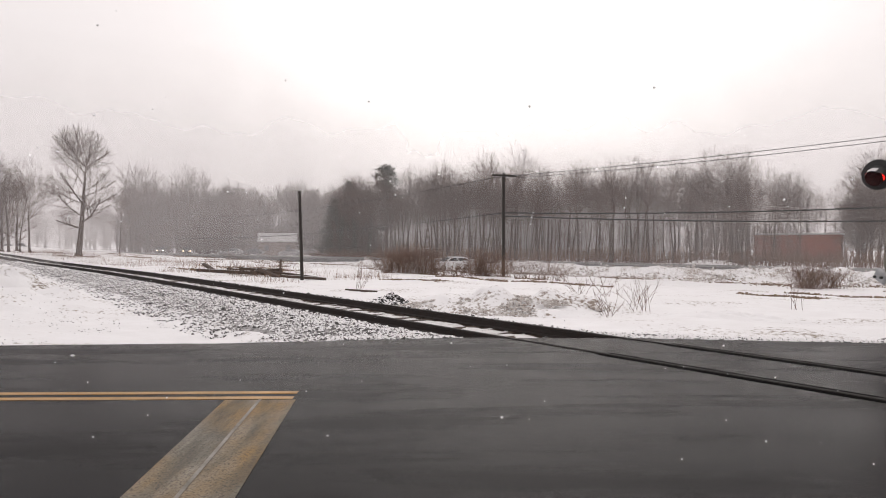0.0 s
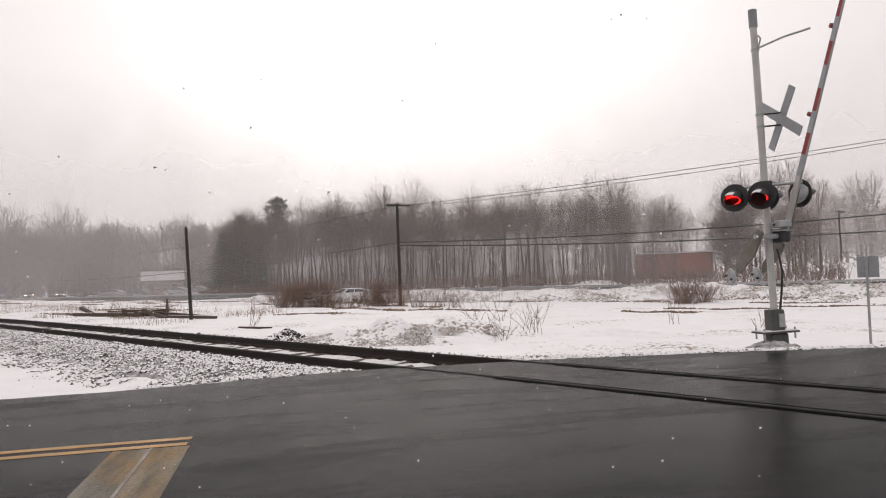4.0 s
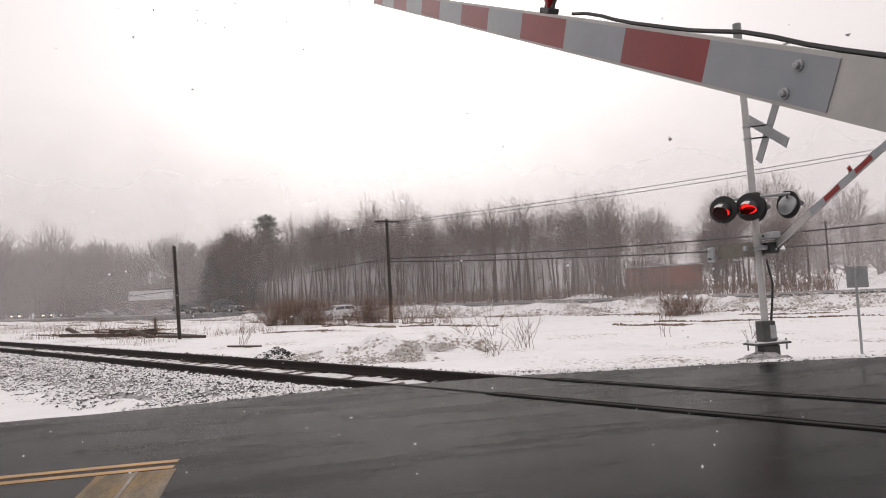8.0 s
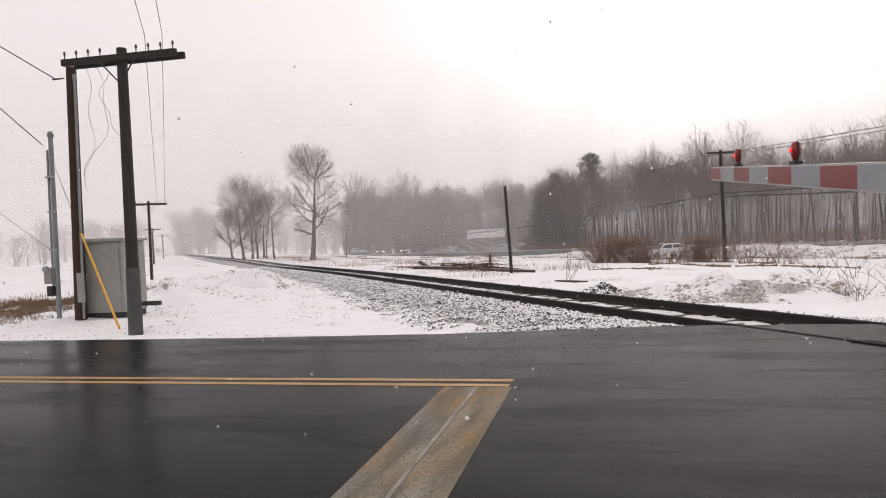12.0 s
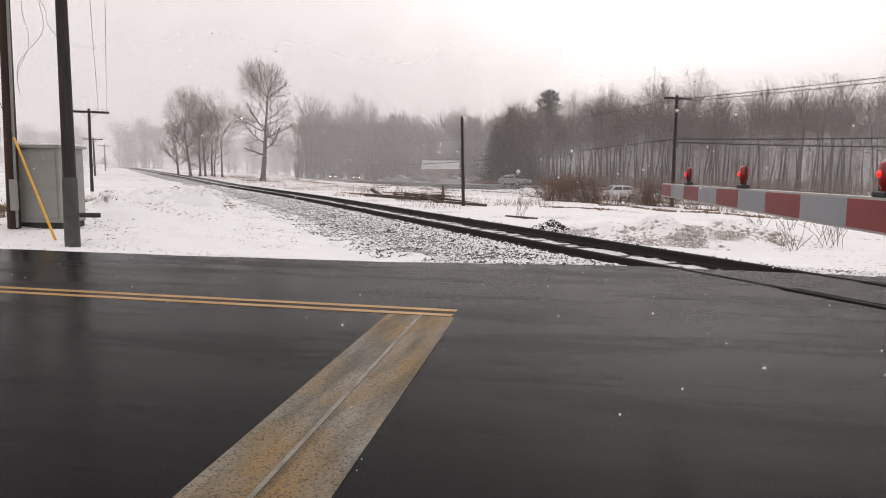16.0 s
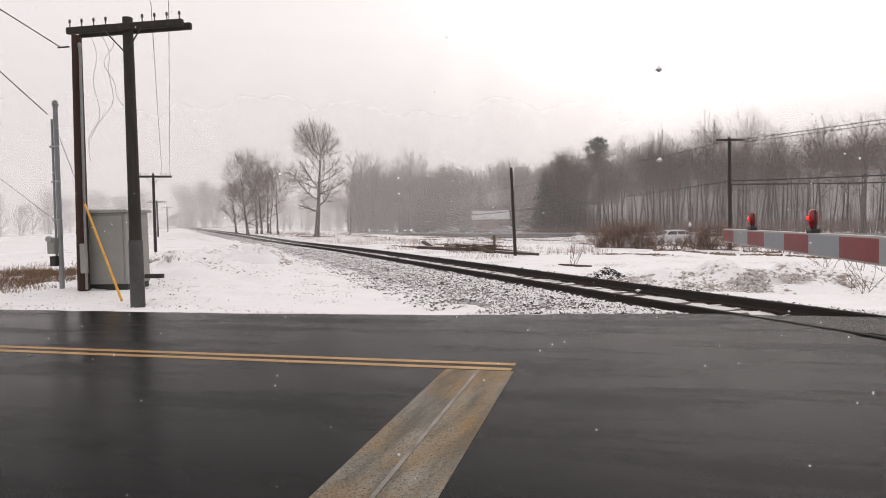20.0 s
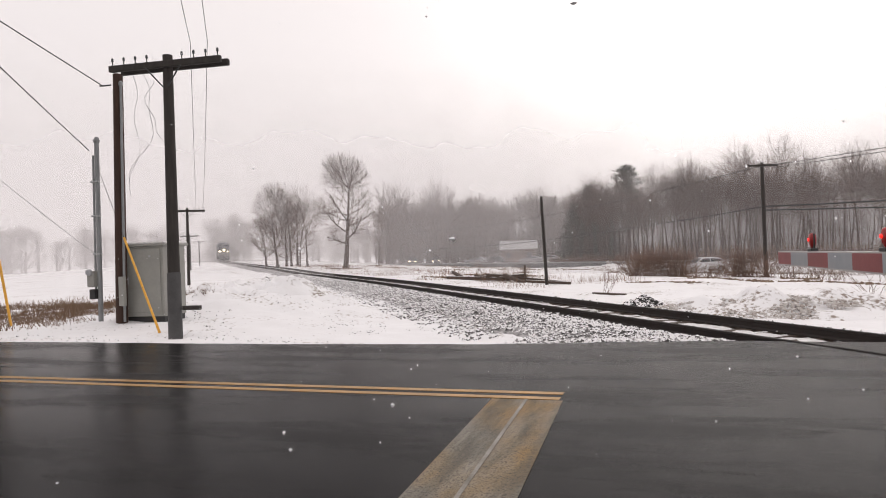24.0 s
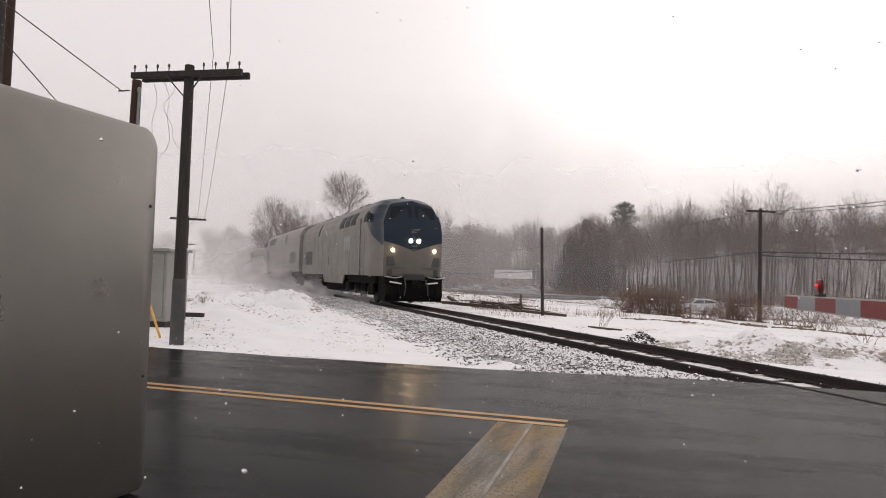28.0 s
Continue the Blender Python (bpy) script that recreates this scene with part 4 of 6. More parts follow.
def lamp_head(parent, m, lit, label):
    """A round crossing light: black target disc, hood and red lens; it faces local -y."""
    t = part("light_backplate", Geo().lathe([(0.27, 0), (0.275, 0.012), (0.26, 0.022), (0.02, 0.026)], 28, m @ pose(0, 0, 0, 90)), BLACK, parent, label)
    m = m @ pose(0, 0, 0, 20)
    g = Geo()
    n = 22
    for z, r in ((0.0, 0.168), (-0.34, 0.158)):
        for k in range(n):
            a = math.pi * (-0.18 + 1.36 * k / (n - 1))
            zz = z if z == 0 else -0.34 * (0.45 + 0.55 * math.sin(max(0, min(math.pi, a))))
            g.v.append(m @ Vector((r * math.cos(a), zz, r * math.sin(a))))
    for k in range(n):
        a = math.pi * (-0.18 + 1.36 * k / (n - 1))
        zz = -0.34 * (0.45 + 0.55 * math.sin(max(0, min(math.pi, a))))
        g.v.append(m @ Vector((0.150 * math.cos(a), zz, 0.150 * math.sin(a))))
    for k in range(n):
        a = math.pi * (-0.18 + 1.36 * k / (n - 1))
        g.v.append(m @ Vector((0.155 * math.cos(a), 0, 0.155 * math.sin(a))))
    for r in range(3):
        g.f += [(r * n + k, r * n + k + 1, (r + 1) * n + k + 1, (r + 1) * n + k) for k in range(n - 1)]
    part("hood", g, BLACK, t, "black hood dusted with snow", True)
    part("lens", Geo().lathe([(0.148, 0.0), (0.15, 0.02), (0.11, 0.045), (0.03, 0.06)], 24, m @ pose(0, -0.025, 0, 90)), LENS_LIT if lit else LENS_DARK, t, "glowing red lens" if lit else "dark red lens", True)
    if "behind" in label:
        part("housing", Geo().lathe([(0.215, 0), (0.21, 0.03), (0.16, 0.07), (0.04, 0.085)], 20, m @ pose(0, 0, 0, -90)), GALV, t, "dull grey domed lamp back", True)
    else:
        part("housing", Geo().lathe([(0.17, 0), (0.17, 0.10), (0.12, 0.20), (0.04, 0.23)], 20, m @ pose(0, 0, 0, -90)), BLACK, t, smooth=True)
    g = Geo()
    for k in range(8):
        a = math.pi * (0.36 + 0.28 * k / 8)
        b = math.pi * (0.36 + 0.28 * (k + 1) / 8)
        g.add([m @ Vector((r * math.cos(w), d, r * math.sin(w))) for w in (a, b) for r, d in ((0.170, -0.16), (0.164, -0.33), (0.174, -0.25))], [(0, 1, 4, 3), (0, 3, 5, 2), (1, 2, 5, 4)])
    part("hood_snow", g, TIE_SNOW, t, "snow lying on the hood")
    # the lens always glows; a flap is added to blot it out
    if lit:
        flap = part("flap", Geo().lathe([(0.143, -0.003), (0.143, 0.003)], 28, pose(0, 0, 0, 90)), LENS_DARK, t, "dark red flap added to hide the lit lens in turn")
        FLAPS.append((flap, m @ pose(0, -0.235, 0)))
    return t


def gate_arm(name, label, m, length, w0, w1, first, stripe, count, root, lamps, side=-1):
    """A tapered gate arm along local +y, turning about local x. Its sheeting runs from 'root' outwards."""
    t = thing(name, label, "crossing gate", m)

    def half(y):
        return (w0 + (w1 - w0) * max(0, (y - root)) / (length - root)) / 2
    g = Geo()
    ys = [-0.15, root, length]
    d = 0.02
    for y in ys:
        h = half(y)
        g.v += [(-d, y, -h), (d, y, -h), (d, y, h), (-d, y, h)]
    for k in range(len(ys) - 1):
        g.f += [(4 * k + i, 4 * k + (i + 1) % 4, 4 * k + 4 + (i + 1) % 4, 4 * k + 4 + i) for i in range(4)]
    g.f += [(3, 2, 1, 0), (8, 9, 10, 11)]
    part("arm_tube", g, ARM_METAL, t, "pale aluminium arm")
    for k in range(count):
        y0, y1 = first - stripe * (k + 1), first - stripe * k
        if k == 0:
            y1 = min(length - 0.01, y1)
        red = k % 2 == 0
        for s in (-1, 1):
            g = Geo()
            for y in (y0, y1):
                h = half(y) - 0.009
                for x in (d * s, (d + 0.003) * s):
                    g.v += [(x, y, -h), (x, y, h)]
            g.f = [(2, 3, 7, 6), (0, 1, 3, 2), (4, 6, 7, 5), (0, 2, 6, 4), (1, 5, 7, 3)]
            part("sheeting", g, RED_SHEET if red else WHITE_SHEET, t, "red reflective stripe" if red else "grey-white reflective stripe")
    for k, y in enumerate(lamps):
        z = half(y)
        foot = part("lamp_foot", Geo().box((0, y, z + 0.01), (0.045, 0.085, 0.022), chamfer=0.005), BLACK, t)
        part("lamp_body", Geo().lathe([(0.014, 0), (0.020, 0.010), (0.034, 0.026), (0.038, 0.060), (0.033, 0.088), (0.023, 0.098), (0.010, 0.102)], 18, Matrix.Translation((0, y, z + 0.018)) @ Matrix.Diagonal((0.62, 1, 1, 1))), LENS_BODY, foot, "red plastic lamp body", True)
        part("lamp_rim", Geo().box((0, y, z + 0.068), (0.010, 0.084, 0.10), chamfer=0.006), BLACK, foot)
        part("lamp_glow", Geo().lathe([(0.012, 0), (0.009, 0.006), (0.003, 0.008)], 12, Matrix.Translation((-0.0225, y, z + 0.076)) @ pose(0, 0, 0, 0, -90)), LENS_LIT, foot, "glowing red bulb")
    pts = [(0.0, root - 0.8 + 0.1 * k, 0.0) for k in range(int((lamps[-1] - root + 0.8) / 0.1))]
    pts = [(x, y, half(y) + 0.006 + 0.012 * math.sin(i * 0.4) ** 6) for i, (x, y, z) in enumerate(pts)]
    part("cable", Geo().run(pts, 0.006, 5), WIRE, t, "black cable tied along the top of the arm")
    for y, z in ((first - stripe * count + 0.10, 0.45), (first - stripe * count + 0.12, -0.55)):
        h = half(y)
        bolt = part("bolt", Geo().lathe([(0.013, 0), (0.013, 0.004), (0.008, 0.005), (0.008, 0.012), (0.004, 0.013)], 12, Matrix.Translation((-d - 0.003, y, h * z)) @ pose(0, 0, 0, 0, -90)), GALV, t, "zinc bolt with washer")
    return t


def far_gate():
    g = thing("crossing_signal", "tall grey crossing signal mast with red flashing lights and a crossbuck", "crossing signal", pose(10.23, 11.31, 0.0) @ Matrix.Rotation(radians(1.0), 4, Vector((-0.62, -0.78, 0))))
    part("foundation", Geo().box((0, 0, -0.14), (0.36, 0.30, 0.50), chamfer=0.03), SLEEVE, g, "rough concrete footing")
    base = part("base_box", Geo().box((0, 0, 0.36), (0.28, 0.26, 0.42), chamfer=0.03), SLEEVE, g, "dark grey cast base box")
    part("base_lid", Geo().box((0.06, -0.135, 0.36), (0.13, 0.03, 0.26), chamfer=0.008), GALV, base)
    part("base_plate", Geo().box((0, 0, 0.135), (0.78, 0.40, 0.035), chamfer=0.006), SLEEVE, g)
    part("plate_snow", Geo().box((0, 0, 0.16), (0.72, 0.36, 0.02), chamfer=0.008), TIE_SNOW, g, "snow lying on the base plate")
    for x in (-0.33, 0.33):
        for y in (-0.13, 0.13):
            part("anchor_bolt", Geo().tube((x, y, 0.0), (x, y, 0.22), 0.018, n=8), GALV, g)
    part("mast", Geo().tube((0, 0, 0.5), (0, 0, 6.40), 0.068, 0.066, 16), MAST_PAINT, g, "silver-painted steel mast", True)
    part("mast_head", Geo().tube((0, 0, 6.18), (0, 0, 6.53), 0.082, 0.082, 14), CONDUIT, g, "dark grey mast head", True)
    part("side_rod", Geo().run([(0, 0, 5.72), (0.05, -0.12, 5.75), (0.28, -0.5, 5.82), (0.55, -0.88, 5.85)], 0.02, 8), GALV, g, "thin steel rod at the mast top", True)
    part("hook", Geo().run([(0.02, -0.08, 5.76), (0.04, -0.14, 5.91), (0.02, -0.10, 5.98)], 0.018, 6), GALV, g)
    for z in (5.72, 4.42, 4.18):
        part("clamp", Geo().tube((0, 0, z - 0.02), (0, 0, z + 0.02), 0.082, n=14), GALV, g)
    # crossbuck faces along the road, seen edge-on from behind
    for s, a in ((1, 34), (-1, -56)):
        m = pose(0.33, -0.18, 4.30, 0, 0, 0) @ Matrix.Rotation(radians(a), 4, "X")
        b = part("crossbuck_board", Geo().box((0, 0, 0), (0.02, 0.20, 1.32), m @ Matrix.Translation((0.012 * s, 0, 0)), chamfer=0.006), SIGN_BACK, g, "bare back of a white crossbuck board")
    for z in (4.18, 4.42):
        part("board_bracket", Geo().tube((0.05, -0.03, z), (0.34, -0.18, z), 0.016, n=6), BLACK, g)
    # cantilever for the lights
    e = Vector((0.79, -0.61, 0))
    part("light_arm", Geo().tube(e * -0.6 + Vector((0, 0, 3.01)), e * 0.66 + Vector((0, 0, 3.01)), 0.03, n=10), GALV, g, smooth=True)
    part("junction_box", Geo().box((0, 0, 2.99), (0.2, 0.2, 0.22), chamfer=0.02), BLACK, g)
    for k, q, turn, lit in ((-0.55, 0.16, -52, True), (-0.06, 0.2, -52, True), (0.60, -0.14, 100, False), (0.02, -0.3, 100, False)):
        c = e * k + Vector((-0.61, -0.79, 0)) * q
        lamp_head(g, pose(c.x, c.y, 2.81, 0, 0, turn), lit, "round black light facing the road" if turn < 0 else "round black light seen from behind")
        part("light_bracket", Geo().run([(e.x * k, e.y * k, 3.0), (c.x * 0.8 + e.x * k * 0.2, c.y * 0.8 + e.y * k * 0.2, 2.93), (c.x, c.y, 2.82)], 0.02, 6), GALV, g)
    # gate mechanism
    mech = part("gate_mechanism", Geo().box((0.17, -0.14, 1.98), (0.22, 0.3, 0.22), chamfer=0.04), BLACK, g, "dark gate mechanism box")
    part("mechanism_lid", Geo().box((0.17, -0.14, 2.10), (0.25, 0.33, 0.03), chamfer=0.01), GALV, mech)
    shelf = part("bracket_plate", Geo().box((0.14, -0.16, 2.22), (0.20, 0.78, 0.13), pose(0, 0, 0, 0, 0, -20), chamfer=0.015), GALV, g, "pale grey bracket plate")
    for y in (-0.42, -0.16, 0.1):
        part("plate_bolt", Geo().tube((0.03, y, 2.22), (0.0, y, 2.22), 0.02, n=8), BLACK, shelf)
    part("cable_drop", Geo().run([(0.08, -0.12, 1.75), (0.16, -0.12, 1.3), (0.12, -0.1, 0.9), (0.09, -0.06, 0.55)], 0.022, 7), BLACK, g, "black cable hanging to the base", True)
    return g


def far_arm():
    """The arm beyond the road, with its counterweight, about its own axle."""
    t = gate_arm("crossing_gate", "striped red and white gate arm swinging down over the far lane", Matrix(), 5.3, 0.13, 0.085, 5.28, 0.406, 10, 0.9, (2.35, 3.9, 5.1))
    for x in (-0.045, 0.55):
        bar = part("support_bar", Geo().prism([(0.95, 0.03), (0.3, 0.07), (0.0, 0.13), (-0.45, 0.33), (-0.82, 0.47), (-0.96, 0.42), (-0.92, 0.30), (-0.4, 0.02), (0.2, -0.08), (0.95, -0.03)] if x < 0 else [(0.14, 0.06), (0.0, 0.13), (-0.45, 0.36), (-0.82, 0.49), (-0.96, 0.42), (-0.92, 0.30), (-0.4, 0.0), (0.12, -0.10)], x - 0.02, x + 0.02, "x"), ARM_TAN, t, "tan painted steel support bar")
        part("counterweight", Geo().box((x + 0.06, -1.06, 0.47), (0.08, 0.22, 0.30), pose(0, 0, 0, -24), chamfer=0.03), GALV, bar, "grey counterweight plate")
        for z in (0.38, 0.56):
            part("weight_bolt", Geo().tube((x + 0.10, -1.08, z), (x + 0.14, -1.08, z), 0.024, n=8), BLACK, bar)
    part("axle", Geo().tube((-0.08, 0, 0), (0.64, 0, 0), 0.05, n=12), GALV, t)
    return t


def near_arm():
    return gate_arm("crossing_gate", "striped red and white gate arm with red lamps", Matrix(), 6.2, 0.125, 0.104, 6.25, 0.406, 12, 1.3, (5.40, 4.22, 2.80), 1)


def near_gate():
    g = thing("gate_stand", "grey gate mechanism on a short post at the roadside", "gate mechanism", pose(3.03, -0.80, 0))
    part("post", Geo().tube((0, -0.2, -0.02), (0, -0.2, 1.7), 0.07, n=14), MAST_PAINT, g, smooth=True)
    part("base_plate", Geo().box((0, -0.2, 0.02), (0.4, 0.4, 0.05), chamfer=0.01), GALV, g)
    part("gate_mechanism", Geo().box((0.25, -0.1, 1.28), (0.34, 0.5, 0.4), chamfer=0.03), GALV, g)


def sign():
    s = thing("road_sign", "small road sign seen from behind on a thin steel post", "road sign", pose(11.69, 10.58, 0.0, 0, 0, -48))
    part("post", Geo().box((0, 0, 0.60), (0.045, 0.03, 1.88), chamfer=0.006), GALV, s, "thin galvanised post")
    part("plate", Geo().box((0.02, 0.022, 1.34), (0.36, 0.006, 0.40), chamfer=0.002), SIGN_BACK, s, "bare metal back of a square sign")
    for z in (1.23, 1.46):
        part("bolt", Geo().tube((0, -0.02, z), (0, 0.03, z), 0.012, n=6), GALV, s)


# ---------------------------------------------------------------- trees and brush
def bare_tree(seed, h, r, spec):
    """A bare tree: limbs reach from the trunk to the crown's rounded outline and fork into ever finer twigs."""
    rnd = random.Random(seed)
    trunk, crown = Geo(), Geo()
    low = spec["from"] * h
    mid, tall, reach = low + (h - low) * 0.5, (h - low) * 0.52, spec["reach"]
    thin, bend = spec["thin"], spec["bend"]

    def room(p, d):
        """How far it is from p along d to the crown's outline."""
        q = Vector((p.x / reach, p.y / reach, (p.z - mid) / tall))
        e = Vector((d.x / reach, d.y / reach, d.z / tall))
        a2, b2, c2 = e.dot(e), 2 * q.dot(e), q.dot(q) - 1
        disc = b2 * b2 - 4 * a2 * c2
        return max(0.5, (-b2 + math.sqrt(disc)) / (2 * a2)) if disc > 0 else 0.5

    def shoot(p, d, length, r0, level):
        n = max(2, int(length / spec["step"]))
        side = d.orthogonal().normalized()
        side.rotate(Matrix.Rotation(rnd.uniform(0, 6.283), 3, d))
        for k in range(n):
            q = p + d * (length / n)
            r1 = max(thin * 0.6, r0 * (1 - 0.62 / n))
            big = r0 > thin * 2.6
            (trunk if big else crown).tube(p, q, r0, r1, 5 if r0 > 0.05 else 3, cap=False)
            f = (k + 1) / n
            left = length * (1 - f)
            if level < spec["levels"] and f > 0.12 and k < n - 1:
                for _ in range(rnd.choice(spec["kids"])):
                    side.rotate(Matrix.Rotation(2.4 + rnd.gauss(0, 0.5), 3, d))
                    ang = radians(rnd.uniform(28, 56))
                    nd = (d * math.cos(ang) + side * math.sin(ang) + Vector((0, 0, 0.06))).normalized()
                    size = min(room(q, nd) * rnd.uniform(0.8, 1.05), left * rnd.uniform(0.75, 1.15) + 0.25)
                    if size > spec["twig"]:
                        shoot(q, nd, size, max(thin, r1 * rnd.uniform(0.5, 0.68)), level + 1)
            p, r0 = q, r1
            d = (d + Vector((rnd.gauss(0, bend), rnd.gauss(0, bend), rnd.gauss(0, bend) + 0.05))).normalized()
    # trunk with its limbs
    n = spec["trunk"]
    p, d = Vector((0, 0, -0.3)), Vector((rnd.gauss(0, 0.03), rnd.gauss(0, 0.03), 1)).normalized()
    turn = rnd.uniform(0, 6.283)
    for k in range(n):
        f0, f1 = k / n, (k + 1) / n
        q = p + d * ((h * spec["leader"]) / n)
        ra, rb = r * (1 - 0.78 * f0), r * (1 - 0.78 * f1)
        trunk.tube(p, q, ra, rb, 8, cap=False)
        if q.z > low:
            g = min(1.0, (q.z - low) / (h * spec["leader"] - low))
            for _ in range(rnd.choice(spec["limbs"])):
                turn += 2.4 + rnd.gauss(0, 0.4)
                lo, hi = spec["tilt"]
                ang = radians(lo + (hi - lo) * g + rnd.gauss(0, 6))
                nd = Vector((math.cos(turn) * math.sin(ang), math.sin(turn) * math.sin(ang), math.cos(ang)))
                shoot(q, nd, room(q, nd) * rnd.uniform(0.82, 1.06), rb * rnd.uniform(0.34, 0.5), 1)
        p = q
        d = (d + Vector((rnd.gauss(0, 0.03), rnd.gauss(0, 0.03), 0.05))).normalized()
    for _ in range(spec["tips"]):
        nd = (d + Vector((rnd.gauss(0, spec["fan"]), rnd.gauss(0, spec["fan"]), 0))).normalized()
        shoot(p, nd, room(p, nd) * rnd.uniform(0.85, 1.04), r * 0.2, 1)
    for k in range(5):
        a = 6.283 * k / 5 + rnd.random()
        trunk.tube((0.6 * r * math.cos(a), 0.6 * r * math.sin(a), 0.35), (1.7 * r * math.cos(a), 1.7 * r * math.sin(a), -0.3), 0.35 * r, 0.25 * r, 5)
    return trunk, crown


def tree_thing(name, label, trunk, crown, m, group="", material=None):
    t = thing(name, label, "tree", m, group)
    part("trunk", trunk, BARK, t, "grey-brown trunk and limbs", True)
    part("crown", crown, TWIG, t, "crown of fine bare twigs")
    return t


SPREAD = {"from": 0.19, "reach": 4.3, "trunk": 15, "leader": 0.70, "limbs": (1, 2, 2), "tilt": (78, 42), "kids": (1, 1, 2), "levels": 3, "step": 0.48, "twig": 0.38, "thin": 0.018, "bend": 0.1, "tips": 6, "fan": 0.6}
TALL = {"from": 0.34, "reach": 2.2, "trunk": 9, "leader": 0.62, "limbs": (0, 1, 1), "tilt": (44, 20), "kids": (1, 1, 1, 2), "levels": 3, "step": 0.55, "twig": 0.5, "thin": 0.015, "bend": 0.1, "tips": 4, "fan": 0.28}
OPEN = {"from": 0.28, "reach": 3.0, "trunk": 8, "leader": 0.46, "limbs": (1, 1, 2), "tilt": (52, 28), "kids": (1, 1, 1, 2), "levels": 3, "step": 0.6, "twig": 0.5, "thin": 0.016, "bend": 0.11, "tips": 5, "fan": 0.45}
ROUND = {"from": 0.10, "reach": 3.9, "trunk": 12, "leader": 0.58, "limbs": (1, 2), "tilt": (66, 30), "kids": (1, 1, 2), "levels": 3, "step": 0.6, "twig": 0.45, "thin": 0.019, "bend": 0.09, "tips": 6, "fan": 0.5}
HAZY = {"from": 0.03, "reach": 3.8, "trunk": 8, "leader": 0.6, "limbs": (1, 2), "tilt": (62, 26), "kids": (1, 2), "levels": 2, "step": 0.75, "twig": 0.5, "thin": 0.032, "bend": 0.1, "tips": 6, "fan": 0.5}


def polar(bearing, dist):
    a = radians(bearing)
    return 1.2 + dist * math.sin(a), -0.4 + dist * math.cos(a)


def stand(x, y, turn, size=1.0):
    return pose(x, y, height(x, y) - 0.05, 0, 0, turn) @ Matrix.Scale(size, 4)


def woods():
    rnd = random.Random(21)
    # the lone tree by the track
    x, y = polar(-26.5, 88)
    trunk, crown = bare_tree(2, 15.2, 0.36, SPREAD)
    tree_thing("lone_tree", "tall bare tree with a rounded twiggy crown beside the track", trunk, crown, stand(x, y, 40))
    kinds = []
    for k in range(9):
        h = (12.2, 11.0, 11.6, 12.6, 10.4, 11.9, 10.8, 12.0, 11.2)[k]
        trunk, crown = bare_tree(50 + k, h, 0.10 + 0.011 * k, OPEN if k % 2 else TALL)
        kinds.append((h, trunk.mesh("trunk", BARK, True), crown.mesh("crown", TWIG)))
    rounds = []
    for k in range(4):
        h = (10.6, 12.2, 9.6, 11.6)[k]
        trunk, crown = bare_tree(80 + k, h, 0.22, ROUND)
        rounds.append((h, trunk.mesh("trunk", BARK, True), crown.mesh("crown", TWIG)))

    hazy = []
    for k in range(5):
        h = (11.0, 12.5, 10.0, 13.0, 11.6)[k]
        trunk, crown = bare_tree(90 + k, h, 0.24, HAZY)
        hazy.append((h, trunk.mesh("trunk", BARK, True), crown.mesh("crown", TWIG)))

    protos = {}

    def plant(kit, key, x, y, name, label, group, size=1.0):
        if (key, name, label) not in protos:
            t = thing(name, label, "tree", stand(x, y, rnd.uniform(0, 360), size * rnd.uniform(0.88, 1.1)), group)
            for nm, me in (("trunk", kit[1]), ("crown", kit[2])):
                o = new(nm, me)
                o.parent = t
            protos[key, name, label] = t
        else:
            copy_thing(protos[key, name, label], stand(x, y, rnd.uniform(0, 360), size * rnd.uniform(0.88, 1.1)))

    # the wood along the far road: a clear front row, then looser and paler behind
    for n in range(215):
        a, b = rnd.uniform(-42, 22), 5 + (5 * rnd.random() if n < 70 else 28 * rnd.random())
        p = W0 + WA * a + WB * b
        k = rnd.randrange(9)
        if math.degrees(math.atan2(p.x - 1.2, p.y + 0.4)) < -7.2:
            continue
        plant(kinds[k], k, p.x, p.y, "wood_tree", "slender bare tree in a dense wood along the far road", "trees of the wood", 1.03 if a < -4 else 0.90)
    for _ in range(46):
        p = W0 + WA * rnd.uniform(-58, 14) + WB * rnd.uniform(34, 62)
        k = rnd.choice((0, 2, 4))
        plant(hazy[k], "w%d" % k, p.x, p.y, "wood_tree", "bare tree deep in the wood along the far road", "trees of the wood")
    # thinner trees on, beside the brick building
    for be, d in ((26, 118), (27.6, 126), (29.5, 120), (31, 130), (32.4, 112), (33.6, 96), (34.4, 84), (35.6, 82), (36.4, 90), (37.5, 83), (38.4, 95), (34.0, 86), (35.0, 88), (36.0, 85), (37.0, 92), (35.2, 94), (36.8, 80), (38.0, 88), (33.2, 90), (34.8, 98), (37.8, 99), (39.6, 100), (25.2, 110), (28.6, 134), (30.4, 128)):
        k = rnd.randrange(9)
        x, y = polar(be, d)
        plant(kinds[k], k, x, y, "roadside_tree", "bare tree with fine twigs standing beyond the far road", "trees beyond the far road")
    # clump left of the lone tree
    for be, d, k, big in ((-32.0, 108, 1, 1.0), (-31.3, 110, 0, 0.95), (-32.9, 116, 2, 0.9), (-30.4, 118, 3, 0.9)):
        x, y = polar(be, d)
        plant(rounds[k], "r%d" % k, x, y, "field_tree", "bare spreading tree in a clump beside the track", "clump beside the track", big)
    for be, d, k, big in ((-30.2, 107, 2, 1.02), (-29.6, 105, 5, 1.05), (-30.9, 109, 8, 1.0), (-23.75, 104, 4, 0.85)):
        x, y = polar(be, d)
        plant(kinds[k], k, x, y, "field_tree", "tall slim bare tree in a clump beside the track", "clump beside the track", big)
